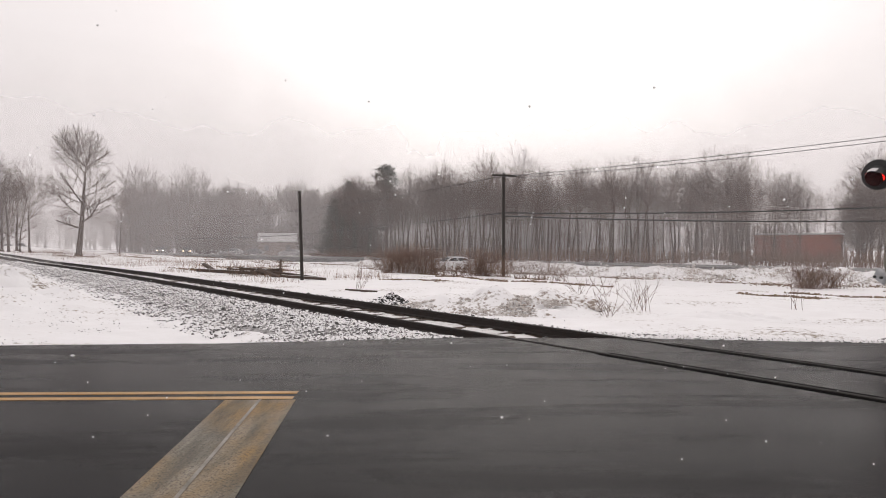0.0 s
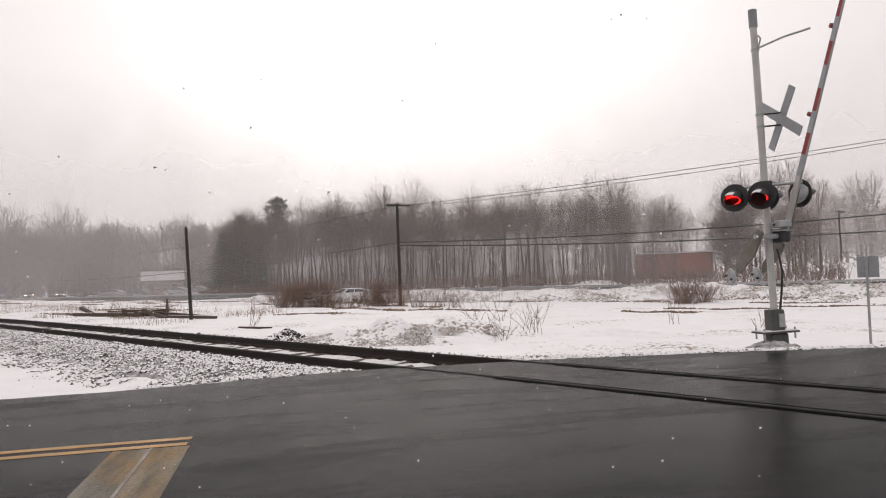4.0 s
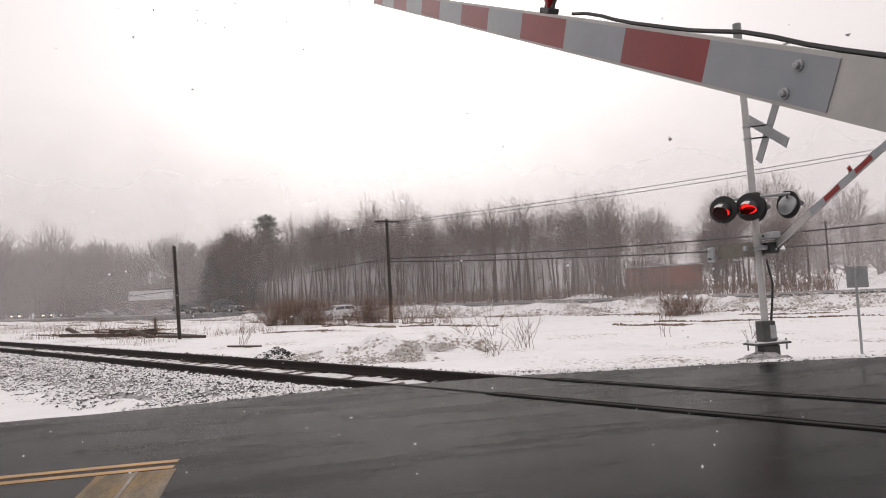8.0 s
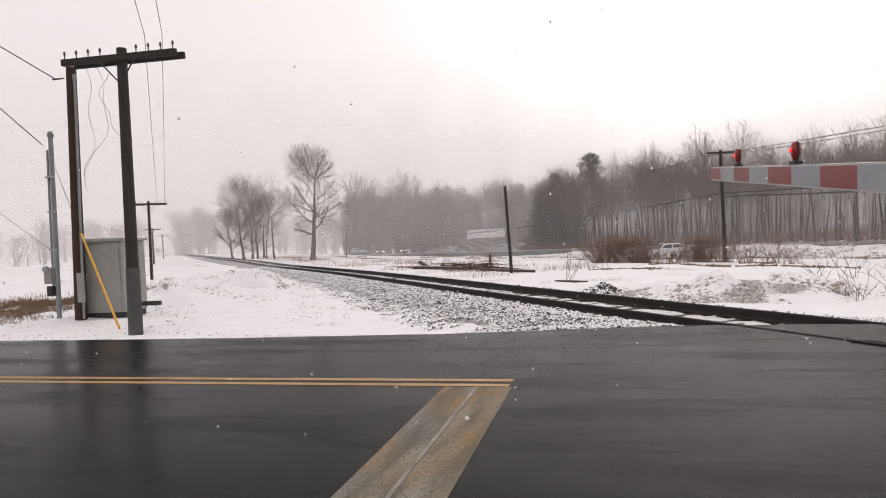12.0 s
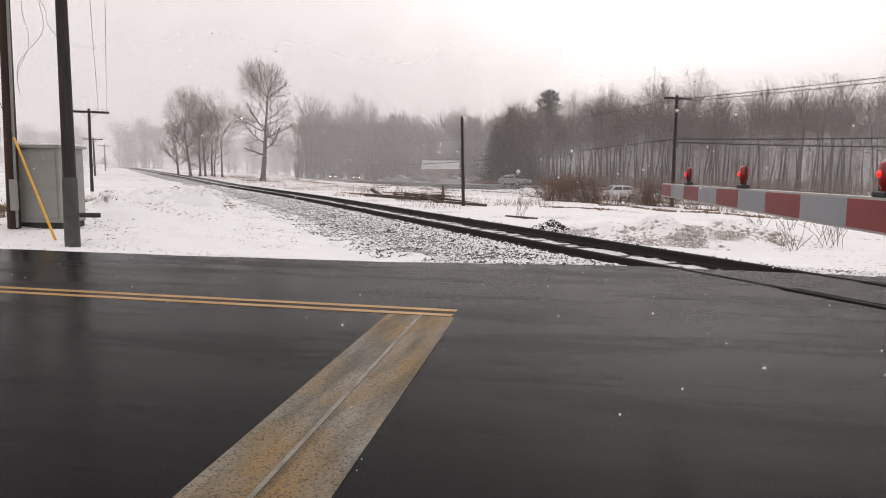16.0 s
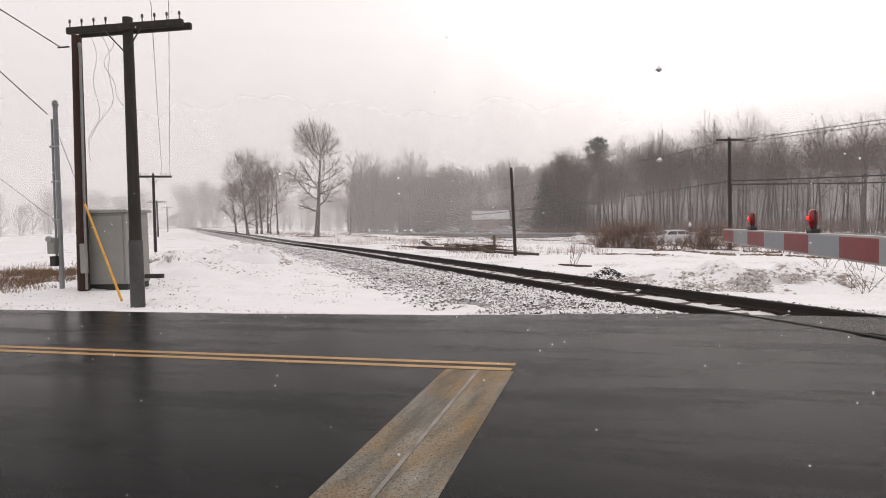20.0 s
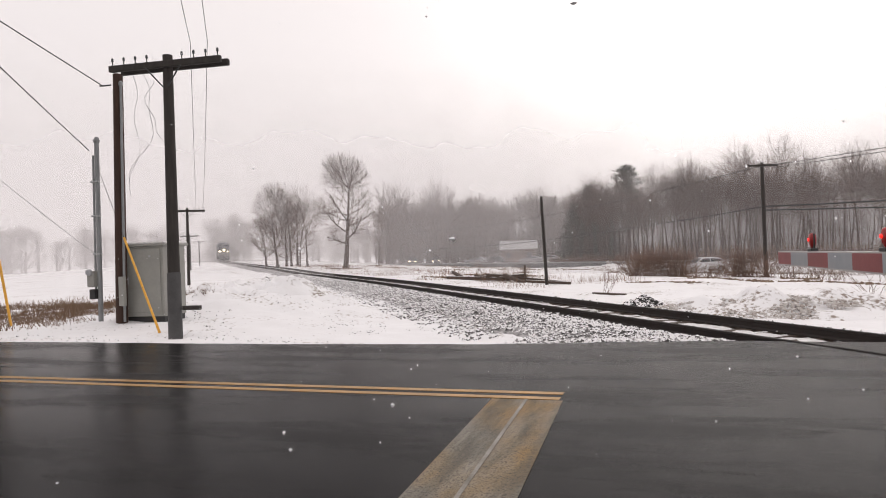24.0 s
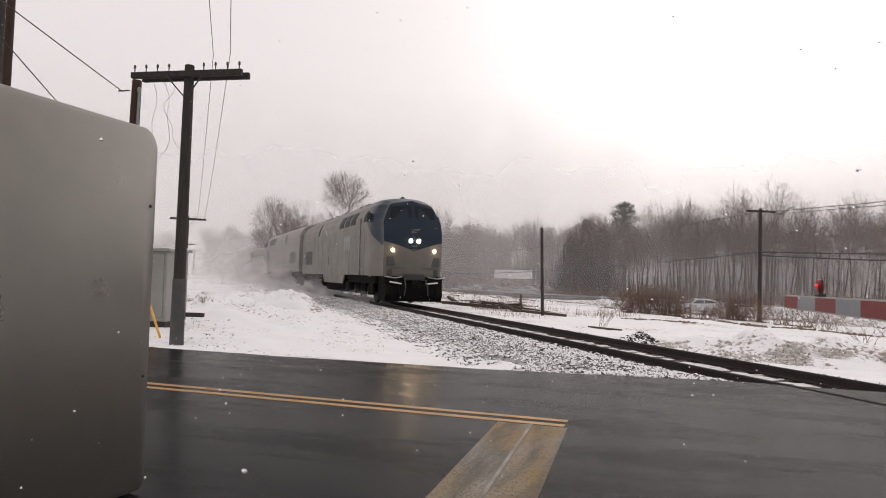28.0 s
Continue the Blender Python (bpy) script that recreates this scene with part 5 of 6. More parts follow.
    # hazy woods: far left, beyond the field, and far right
    far = [(rnd.uniform(-23.5, -6), rnd.uniform(150, 200)) for _ in range(125)] + [(rnd.uniform(-37.4, -34), rnd.uniform(225, 255)) for _ in range(18)]
    far += [(rnd.uniform(-62, -39.5), rnd.uniform(240, 300)) for _ in range(60)] + [(rnd.uniform(38, 60), rnd.uniform(125, 200)) for _ in range(62)] + [(rnd.uniform(-33, -23), rnd.uniform(230, 300)) for _ in range(28)]
    for _ in range(15):
        k = rnd.randrange(4)
        x, y = polar(rnd.uniform(33, 39.0), rnd.uniform(84, 104))
        plant(rounds[k], "r%d" % k, x, y, "roadside_tree", "bare twiggy spreading tree beyond the far road", "trees beyond the far road", 0.85)
    for be, d in far:
        k = rnd.randrange(5)
        x, y = polar(be, d)
        plant(hazy[k], "h%d" % k, x, y, "far_tree", "distant bare tree paled by haze sheets", "distant trees", 1.14 if -23.5 < be < -6 else 1.0)
    evergreens()


def needle_spray(g, q, p, d, length, wide):
    """One drooping branch set with small needle tufts."""
    side = d.cross(Vector((0, 0, 1))).normalized()
    g.tube(p, p + d * length, 0.03, 0.01, 3, False)
    for k in range(int(5 + length * 6)):
        f = q.uniform(0.12, 1.0)
        c = p + d * (length * f) + side * q.gauss(0, wide * (1.1 - f)) + Vector((0, 0, q.gauss(0, 0.1) - 0.12 * f * f))
        for _ in range(3):
            w = Vector((q.gauss(0, 1), q.gauss(0, 1), q.gauss(0, 0.5))).normalized()
            e = c + (d * 0.5 + w).normalized() * q.uniform(0.16, 0.34)
            o = w.cross(d).normalized() * q.uniform(0.03, 0.07)
            g.add([c, e + o, e - o, e + d * 0.06], [(0, 1, 2), (1, 3, 2)])


def evergreens():
    """A tall pine with a clumped crown, and two dense spruces with boughs to the ground."""
    for be, d, h, kind in ((-3.05, 106, 15.0, "pine"), (-6.1, 108, 12.6, "spruce"), (-7.3, 110, 10.0, "spruce"), (-4.6, 112, 11.5, "spruce")):
        x, y = polar(be, d)
        t = thing("pine_tree" if kind == "pine" else "spruce_tree", "tall dark pine with a clumped crown beside the wood" if kind == "pine" else "dense dark spruce with boughs down to the ground", "tree", stand(x, y, 0))
        part("trunk", Geo().tube((0, 0, -0.3), (0.1, 0, h * 0.97), 0.24, 0.05, 7), BARK, t, "dark trunk", True)
        g, q = Geo(), random.Random(int(h * 10))
        n = 130 if kind == "pine" else 230
        for k in range(n):
            f = k / n
            a = k * 2.4 + q.gauss(0, 0.3)
            if kind == "pine":
                z = h * (0.62 + 0.36 * f) if k % 6 else h * q.uniform(0.3, 0.6)
                length = (2.5 * math.sqrt(max(0.05, 1 - (2 * f - 0.8) ** 2 / 1.5)) if k % 6 else 1.4) * q.uniform(0.6, 1.1)
                rise = 0.25
            else:
                z = h * (0.03 + 0.95 * f)
                length = (3.7 * (1 - f) ** 0.75 + 0.3) * q.uniform(0.7, 1.12)
                rise = -0.12 + 0.3 * f
            dd = Vector((math.cos(a), math.sin(a), rise + q.gauss(0, 0.1))).normalized()
            needle_spray(g, q, Vector((0.05, 0, z)), dd, length, 0.3)
        part("needles", g, NEEDLE, t, "dark green needle boughs")


def stems(g, rnd, x, y, h, n, spread, r=0.012, lean=0.5, z=None):
    """A clump of thin branching stems."""
    z = height(x, y) - 0.05 if z is None else z
    for _ in range(n):
        a = rnd.uniform(0, 6.283)
        p = Vector((x + rnd.gauss(0, spread * 0.4), y + rnd.gauss(0, spread * 0.4), z))
        d = Vector((lean * rnd.uniform(0.1, 1) * math.cos(a), lean * rnd.uniform(0.1, 1) * math.sin(a), 1)).normalized()
        L = h * rnd.uniform(0.55, 1.1)
        m = p + d * L * 0.5
        q = m + (d + Vector((rnd.gauss(0, 0.2), rnd.gauss(0, 0.2), 0.05))).normalized() * L * 0.5
        g.tube(p, m, r, r * 0.75, 3, False)
        g.tube(m, q, r * 0.75, r * 0.4, 3, False)
        for _ in range(3):
            s = p.lerp(q, rnd.uniform(0.35, 0.9))
            g.tube(s, s + (d + Vector((rnd.gauss(0, 0.5), rnd.gauss(0, 0.5), rnd.gauss(0, 0.2)))).normalized() * L * rnd.uniform(0.15, 0.4), r * 0.55, r * 0.3, 3, False)


def brush():
    rnd = random.Random(8)
    spots = [(-2.7, 50, 1.7, 120, 0.6), (-1.4, 49, 2.0, 150, 0.7), (0.0, 48.5, 2.0, 130, 0.7), (1.0, 48, 1.5, 80, 0.5), (2.2, 46, 0.9, 60, 0.8), (3.4, 46, 0.9, 60, 0.8), (4.6, 48, 1.6, 90, 0.6), (5.7, 47, 1.9, 120, 0.7), (7.0, 46, 1.4, 70, 0.6),
             (8.6, 45, 1.3, 50, 0.6), (10.2, 44, 1.5, 40, 0.5), (11.6, 43, 1.0, 30, 0.5), (30.2, 48, 1.6, 170, 0.9), (31.7, 49, 1.3, 90, 0.7)]
    for be, d, h, n, s in spots:
        g = Geo()
        x, y = polar(be, d)
        stems(g, rnd, x, y, h * 1.2, int(n * 1.2), s * 1.3, 0.0095, 1.2)
        solid("bush", g, BRUSH, "leafless reddish-brown bush with stems fanning out of snow", "bush")
    for x, y, h, n, s in ((6.3, 17.2, 1.0, 10, 0.35), (6.6, 21.3, 1.3, 8, 0.3), (7.4, 18.2, 0.9, 12, 0.5), (8.6, 21.5, 1.0, 8, 0.5), (8.0, 24, 1.5, 8, 0.5), (12.6, 19.4, 1.1, 5, 0.2), (-1.1, 27, 1.2, 8, 0.5), (14.2, 17.5, 0.6, 8, 0.3), (-6.5, 38, 1.6, 14, 0.6), (-9.8, 40.5, 1.7, 14, 0.6)):
        g = Geo()
        stems(g, rnd, x, y, h, n, s, 0.008, 0.9)
        solid("sapling", g, BRUSH, "thin leafless shoots poking out of the snow", "sapling", "stuff")
    # understorey at the foot of the wood
    g = Geo()
    for _ in range(2300):
        a, b = rnd.uniform(-42, 40), 3.6 + 7 * rnd.random()
        p = W0 + WA * a + WB * b
        stems(g, rnd, p.x, p.y, rnd.uniform(0.8, 2.1), 2, 0.5, 0.022, 0.5)
    solid("undergrowth", g, BRUSH, "tangle of brown undergrowth at the foot of the wood", "undergrowth", "stuff")
    g = Geo()
    for _ in range(1000):
        a, b = rnd.uniform(-42, 24), 6.5 + 36 * rnd.random()
        p = W0 + WA * a + WB * b
        z, h = height(p.x, p.y) - 0.1, rnd.uniform(2.5, 7)
        q = Vector((p.x + rnd.gauss(0, 0.3), p.y + rnd.gauss(0, 0.3), z + h))
        w = Vector((p.x, p.y, z))
        g.tube(w, q, rnd.uniform(0.02, 0.045), 0.012, 3, False)
        for _ in range(7):
            s = w.lerp(q, rnd.uniform(0.3, 0.95))
            g.tube(s, s + Vector((rnd.gauss(0, 0.5), rnd.gauss(0, 0.5), rnd.uniform(0.5, 1.3))), 0.016, 0.01, 3, False)
    solid("thicket", g, TWIG, "thicket of thin bare saplings inside the wood", "saplings", "stuff")
    g = Geo()
    for _ in range(650):
        x, y = polar(rnd.uniform(-24, -5.5), rnd.uniform(160, 205))
        z, h = height(x, y) - 0.1, rnd.uniform(4, 10)
        w, q = Vector((x, y, z)), Vector((x + rnd.gauss(0, 0.5), y, z + h))
        g.tube(w, q, 0.06, 0.03, 3, False)
        for _ in range(6):
            e = w.lerp(q, rnd.uniform(0.1, 0.95))
            g.tube(e, e + Vector((rnd.gauss(0, 0.9), rnd.gauss(0, 0.9), rnd.uniform(0.5, 1.6))), 0.045, 0.03, 3, False)
    solid("far_thicket", g, TWIG, "hazy thicket of bare saplings beyond the field", "saplings", "stuff")
    # dry grass along the far side of the track, and round the poles
    g = Geo()
    for _ in range(11000):
        a, s = 26 + 84 * rnd.random(), rnd.uniform(3.8, 13)
        p = on_track(a, s)
        if lumps(p.x, p.y, 4, 2) < (0.0 if a > 45 else 0.12):
            continue
        z, h = height(p.x, p.y) - 0.03, rnd.triangular(0.08, 0.75, 0.2)
        dx, dy, w = rnd.gauss(0, 0.2) * h, rnd.gauss(0, 0.2) * h, rnd.uniform(0.004, 0.009)
        g.add([(p.x - w, p.y, z), (p.x + w, p.y, z), (p.x + dx, p.y + dy, z + h), (p.x, p.y + w, z)], [(0, 1, 2), (1, 3, 2), (3, 0, 2)])
    for _ in range(1600):
        a, b = rnd.uniform(-60, -8), rnd.uniform(-34, -4)
        p = W0 + WA * a + WB * b
        if lumps(p.x, p.y, 7, 6) < 0.12:
            continue
        z, h = height(p.x, p.y) - 0.03, rnd.triangular(0.15, 0.7, 0.25)
        dx, dy, w = rnd.gauss(0, 0.2) * h, rnd.gauss(0, 0.2) * h, rnd.uniform(0.006, 0.012)
        g.add([(p.x - w, p.y, z), (p.x + w, p.y, z), (p.x + dx, p.y + dy, z + h), (p.x, p.y + w, z)], [(0, 1, 2), (1, 3, 2), (3, 0, 2)])
    solid("dry_grass", g, REED, "dry tan grass and reeds sticking out of the snow", "grass", "stuff")
    g = Geo()
    for _ in range(20000):
        x, y = -19.5 + rnd.gauss(0, 3.6), 17.0 + rnd.gauss(0, 2.8)
        if y < edge(x) + 2.0 or x > -13.4 or lumps(x, y, 1.6, 3) < -0.12:
            continue
        z, h = height(x, y) - 0.02, rnd.uniform(0.05, 0.26)
        dx, dy, w = rnd.gauss(0, 0.5) * h, rnd.gauss(0, 0.5) * h, rnd.uniform(0.008, 0.02)
        g.add([(x - w, y, z), (x + w, y, z), (x + dx, y + dy, z + h), (x, y + w, z)], [(0, 1, 2), (1, 3, 2), (3, 0, 2)])
    solid("turf", g, TURF, "matted brown dead grass breaking through snow", "grass", "stuff")
    # old timbers beside the track
    for x, y, dz, L, w, turn, tilt in ((-10.5, 41.0, 0.1, 6.5, 0.24, 138, 0), (-9.4, 41.3, 0.16, 4.6, 0.26, 132, 1), (-7.6, 38.8, 0.3, 2.2, 0.26, 150, -5), (-5.8, 36.9, 0.12, 4.2, 0.2, 140, 3), (-5.0, 35.2, 0.07, 4.5, 0.16, 133, 0), (-12.6, 44.5, 0.2, 3.4, 0.22, 120, 6), (-1.0, 26.2, 0.02, 1.7, 0.12, 140, 0), (-6.7, 38.4, 0.5, 1.5, 0.12, 100, 40), (-8.4, 39.6, 0.34, 2.0, 0.24, 165, 3), (-7.1, 37.3, 0.2, 2.6, 0.22, 128, 8)):
        m = pose(x, y, height(x, y) + dz, 0, -tilt, turn)
        t = thing("old_timber", "dark rotten timber lying in snow beside the track", "timber", m)
        part("beam", Geo().box((0, 0, 0), (L, w, w * 0.8), chamfer=0.02), TIE, t)
        if tilt < 10 and (L > 4.3 or w > 0.23):
            part("beam_snow", Geo().box((0, 0, w * 0.4 + 0.012), (L * 0.8, w * 0.4, 0.02), chamfer=0.012), TIE_SNOW, t, "snow lying on the beam")


# ---------------------------------------------------------------- buildings
def buildings():
    x, y = polar(29.4, 90)
    z = -0.75
    b = thing("brick_building", "low flat-roofed red brick building beyond the far road", "building", pose(x, y, z, 0, 0, -34))
    part("wall", Geo().box((0, 0, 1.6), (8.8, 6, 3.3), chamfer=0.02), BRICK, b, "red brick wall")
    part("roof", Geo().box((0, 0, 3.32), (9.1, 6.3, 0.16), chamfer=0.03), ROOF_SNOW, b, "flat snowy roof edge")
    part("coping", Geo().box((0, -3.03, 3.1), (8.86, 0.06, 0.22), chamfer=0.01), BRICK, b, "brick coping band")
    part("door", Geo().box((4.42, -1.2, 1.05), (0.06, 0.95, 2.1), chamfer=0.01), HOUSE_WALL, b)
    x, y = polar(-12.0, 150)
    h = thing("far_house", "distant pale house with a snowy roof in front of hazy trees", "house", pose(x, y, height(x, y) - 0.1, 0, 0, 12))
    part("wall", Geo().box((0, 0, 1.5), (7.5, 5, 3.2)), HOUSE_WALL, h, "pale siding")
    part("roof", Geo().prism([(-3.0, 3.0), (3.0, 3.0), (0.0, 4.9)], -4.1, 4.1, "x"), ROOF_SNOW, h, "snow-covered gable roof")
    part("gable", Geo().prism([(-1.2, 2.1), (1.2, 2.1), (0, 3.2)], -1.5, 1.5, "x"), BRICK, h)
    for wx in (-2.2, 2.2):
        part("window", Geo().box((wx, -2.52, 1.7), (0.9, 0.06, 1.1)), WINDOW, h)


def car(label, paint, m, tall=False, lamps=None):
    """A car about its wheelbase centre, its nose to local +x."""
    t = thing("car", label, "car", m)
    H = 1.72 if tall else 1.45
    low = [(-2.25, 0.35), (2.2, 0.35), (2.28, 0.62), (2.1, 0.80), (1.1, 0.95), (-1.9, 0.98), (-2.28, 0.9)]
    top = [(1.15, 0.94), (0.35, H - 0.07), (-0.1, H), (-1.2, H - 0.03), (-2.05 if tall else -1.75, H - 0.3 if tall else 1.15), (-2.1, 0.96)]
    g = Geo().prism([(x, z) for x, z in low], -0.86, 0.86, "y")
    part("body", g, paint, t)
    g = Geo()
    n = len(top)
    g.v = [(x, -0.80 + 0.22 * step(0.95, H, z), z) for x, z in top] + [(x, 0.80 - 0.22 * step(0.95, H, z), z) for x, z in top]
    g.f = [(i, (i + 1) % n, n + (i + 1) % n, n + i) for i in range(n)] + [tuple(range(n))[::-1], tuple(range(n, 2 * n))]
    part("cabin", g, paint, t)
    for s in (-1, 1):
        for pts in ([(0.9, 1.0), (0.3, H - 0.14), (-0.35, H - 0.09), (-0.35, 1.0)], [(-0.45, 1.0), (-0.45, H - 0.09), (-1.15, H - 0.12), (-1.75, 1.06)]):
            g = Geo()
            g.v = [(x, s * (0.806 - 0.22 * step(0.95, H, z)), z) for x, z in pts] + [(x, s * (0.79 - 0.22 * step(0.95, H, z)), z) for x, z in pts]
            g.f = [(0, 1, 2, 3), (7, 6, 5, 4), (0, 4, 5, 1), (1, 5, 6, 2), (2, 6, 7, 3), (3, 7, 4, 0)]
            part("side_window", g, CAB_GLASS, t)
        part("head_lamp", Geo().box((2.18, s * 0.62, 0.68), (0.14, 0.34, 0.14), chamfer=0.02), lamps or LAMP_CAR, t)
        part("mirror", Geo().box((0.85, s * 0.95, 1.02), (0.14, 0.16, 0.12), chamfer=0.03), paint, t)
        for x in (1.4, -1.35):
            w = part("wheel", Geo().tube((x, s * 0.70, 0.32), (x, s * 0.89, 0.32), 0.32, n=18), TYRE, t)
            part("rim", Geo().tube((x, s * 0.885, 0.32), (x, s * 0.90, 0.32), 0.2, n=14), RIM, w)
    g = Geo().add([(1.13, -0.7, 0.97), (1.13, 0.7, 0.97), (0.40, 0.55, H - 0.1), (0.40, -0.55, H - 0.1), (1.10, -0.7, 0.95), (1.10, 0.7, 0.95), (0.37, 0.55, H - 0.12), (0.37, -0.55, H - 0.12)], [(0, 1, 2, 3), (7, 6, 5, 4), (0, 4, 5, 1), (1, 5, 6, 2), (2, 6, 7, 3), (3, 7, 4, 0)])
    for v in range(len(g.v)):
        g.v[v] = (g.v[v][0] + 0.015, g.v[v][1], g.v[v][2] + 0.015)
    part("windscreen", g, CAB_GLASS, t)
    return t


# ---------------------------------------------------------------- train
def bogie(parent, x, wheel_r=0.5, base=2.7):
    t = part("bogie", Geo().box((x, 1.02, 0.62), (base + 1.3, 0.16, 0.30), chamfer=0.04).box((x, -1.02, 0.62), (base + 1.3, 0.16, 0.30), chamfer=0.04).box((x, 0, 0.7), (0.6, 2.0, 0.3), chamfer=0.04), UNDER, parent, "sooty black bogie frame")
    for dx in (-base / 2, base / 2):
        for s in (-1, 1):
            part("wheel", Geo().tube((x + dx, s * 0.70, wheel_r), (x + dx, s * 0.83, wheel_r), wheel_r, n=20), RAIL_SIDE, t)
            part("axle_box", Geo().box((x + dx, s * 1.05, wheel_r), (0.36, 0.3, 0.36), chamfer=0.05), UNDER, t)
    for dx in (-0.7, 0.7):
        for s in (-1, 1):
            part("spring", Geo().tube((x + dx, s * 1.1, 0.45), (x + dx, s * 1.1, 0.85), 0.1, n=10), UNDER, t)


def loco_section(x):
    """Half outline of the body across the line at x, floor to roof, as (y, z) pairs."""
    nose = step(8.6, 10.45, x)
    half = 1.52 - 0.26 * nose ** 1.6
    roof = 4.38 - (0.0 if x < 8.3 else 0.22 * ((x - 8.3) / 2.15) ** 1.6)
    low = 1.12 + (0.02 if x < 8.7 else 0)
    return [(half - 0.02, low), (half, low + 0.25), (half, 2.0), (half, 2.7), (half, 3.25), (half - 0.05 - 0.1 * nose, 3.62), (half - 0.24 - 0.1 * nose, 3.98), (half * 0.62, roof - 0.12), (half * 0.33, roof - 0.03), (0, roof)]


def locomotive():
    t = thing("locomotive", "streamlined silver diesel locomotive with a navy blue nose and lit headlights", "locomotive")
    L = 10.45
    xs = [-L + 0.6 * k for k in range(30)] + [7.9 + 0.035 * k for k in range(74)]
    xs = sorted(x for x in set(round(x, 3) for x in xs) if x <= L)
    if xs[-1] < L:
        xs.append(L)

    def push(x, z):
        """The front leans back above the headlights."""
        if x < 9.2:
            return x
        lean = 0.62 * max(0, z - 2.75) ** 1.15 + 0.10 * max(0, 1.9 - z)
        return x - lean * ((x - 9.2) / (L - 9.2)) ** 1.0 * 0.62
    rows = []
    for x in xs:
        half = loco_section(x)
        ring = [(y, z) for y, z in half] + [(-y, z) for y, z in half[-2::-1]]
        fine = []
        for (y0, z0), (y1, z1) in zip(ring, ring[1:]):
            for k in range(8):
                fine.append((y0 + (y1 - y0) * k / 8, z0 + (z1 - z0) * k / 8))
        fine.append(ring[-1])
        rows.append([(push(x, z), y, z) for y, z in fine])
    n = len(rows[0])
    body, mask = Geo(), Geo()
    flat = [p for r in rows for p in r]
    def sort(face):
        c = [sum(flat[i][k] for i in face) / len(face) for k in range(3)]
        # the blue mask reaches back in a curve over the cab
        back = 8.1 + 1.95 * max(0, (3.9 - c[2]) / 1.5) ** 1.8
        return mask if c[0] > back and c[2] > 2.38 else body
    quads = [(j * n + i, j * n + i + 1, (j + 1) * n + i + 1, (j + 1) * n + i) for j in range(len(rows) - 1) for i in range(n - 1)]
    # front face: two grids that meet on the lower edge of the blue mask
    end = loco_section(L)
    floor, top = end[0][1], end[-1][1]

    def wide(z):
        return float(np.interp(z, [p[1] for p in end], [p[0] for p in end]))
    cols = 24
    for g, lower in ((body, True), (mask, False)):
        k0 = len(g.v)
        for k in range(cols + 1):
            u = 2 * k / cols - 1
            dip = 2.48 - 0.36 * (1 - abs(u)) ** 1.2
            for j in range(17):
                w = j / 16
                z = floor + (dip - floor) * w if lower else dip + (top - dip) * math.sin(w * math.pi / 2)
                g.v.append((push(L, z) + 0.20 * (1 - u * u), u * wide(z), z))
        g.f += [(k0 + k * 17 + j, k0 + k * 17 + j + 1, k0 + (k + 1) * 17 + j + 1, k0 + (k + 1) * 17 + j) for k in range(cols) for j in range(16)]
    for f in quads:
        g = sort(f)
        g.add([flat[i] for i in f], [(0, 1, 2, 3)])
    body.add([flat[i] for i in range(n)], [tuple(range(n))])
    for g in (body, mask):
        seen, vs, fs = {}, [], []
        for f in g.f:
            q = []
            for i in f:
                key = tuple(round(c, 4) for c in g.v[i])
                if key not in seen:
                    seen[key] = len(vs)
                    vs.append(g.v[i])
                if not q or q[-1] != seen[key]:
                    q.append(seen[key])
            q = list(dict.fromkeys(q))
            if len(q) > 2:
                fs.append(tuple(q))
        g.v, g.f = vs, fs
    b = part("body", body, SILVER, t, "silver-grey body sides and lower nose", True)
    part("nose_mask", mask, NAVY, t, "navy blue upper nose and cab front", True)

    def front_x(y, z):
        return push(L, z) + 0.20 * (1 - (y / 1.25) ** 2)
    def pane(pts, s):
        """A flush pane on the body side, bent in with the roof's shoulder."""
        g = Geo()
        (xa, za), (xb, zb), (xc, zc), (xd, zd) = pts
        n = 6
        for out in (0.022, -0.03):
            for k in range(n):
                w = k / (n - 1)
                for x, z in ((xa + (xd - xa) * w, za + (zd - za) * w), (xb + (xc - xb) * w, zb + (zc - zb) * w)):
                    g.v.append((x, s * (float(np.interp(z, (3.25, 3.62, 3.98), (1.52, 1.47, 1.28))) + out), z))
        m = 2 * n
        for k in range(n - 1):
            i = 2 * k
            g.f += [(i, i + 1, i + 3, i + 2), (m + i, m + i + 2, m + i + 3, m + i + 1), (i, i + 2, m + i + 2, m + i), (i + 1, m + i + 1, m + i + 3, i + 3)]
        g.f += [(0, m, m + 1, 1), (m - 2, m - 1, 2 * m - 1, 2 * m - 2)]
        return g
    for s in (-1, 1):
        g = Geo()
        pts = [(0.08, 3.46), (1.0, 3.40), (0.94, 3.86), (0.08, 3.96)]
        g.v = [(front_x(y, z) + 0.012, s * y, z) for y, z in pts] + [(front_x(y, z) - 0.02, s * y, z) for y, z in pts]
        g.f = [(0, 1, 2, 3), (7, 6, 5, 4), (0, 4, 5, 1), (1, 5, 6, 2), (2, 6, 7, 3), (3, 7, 4, 0)]
        part("windscreen", g, CAB_GLASS, t, "dark windscreen pane")
        part("headlight", Geo().lathe([(0.075, 0), (0.075, 0.05), (0.055, 0.07), (0.02, 0.075)], 16, pose(front_x(0.17, 2.52) - 0.01, s * 0.17, 2.52, 0, 90)), HEADLIGHT, t, "lit yellow-white headlight")
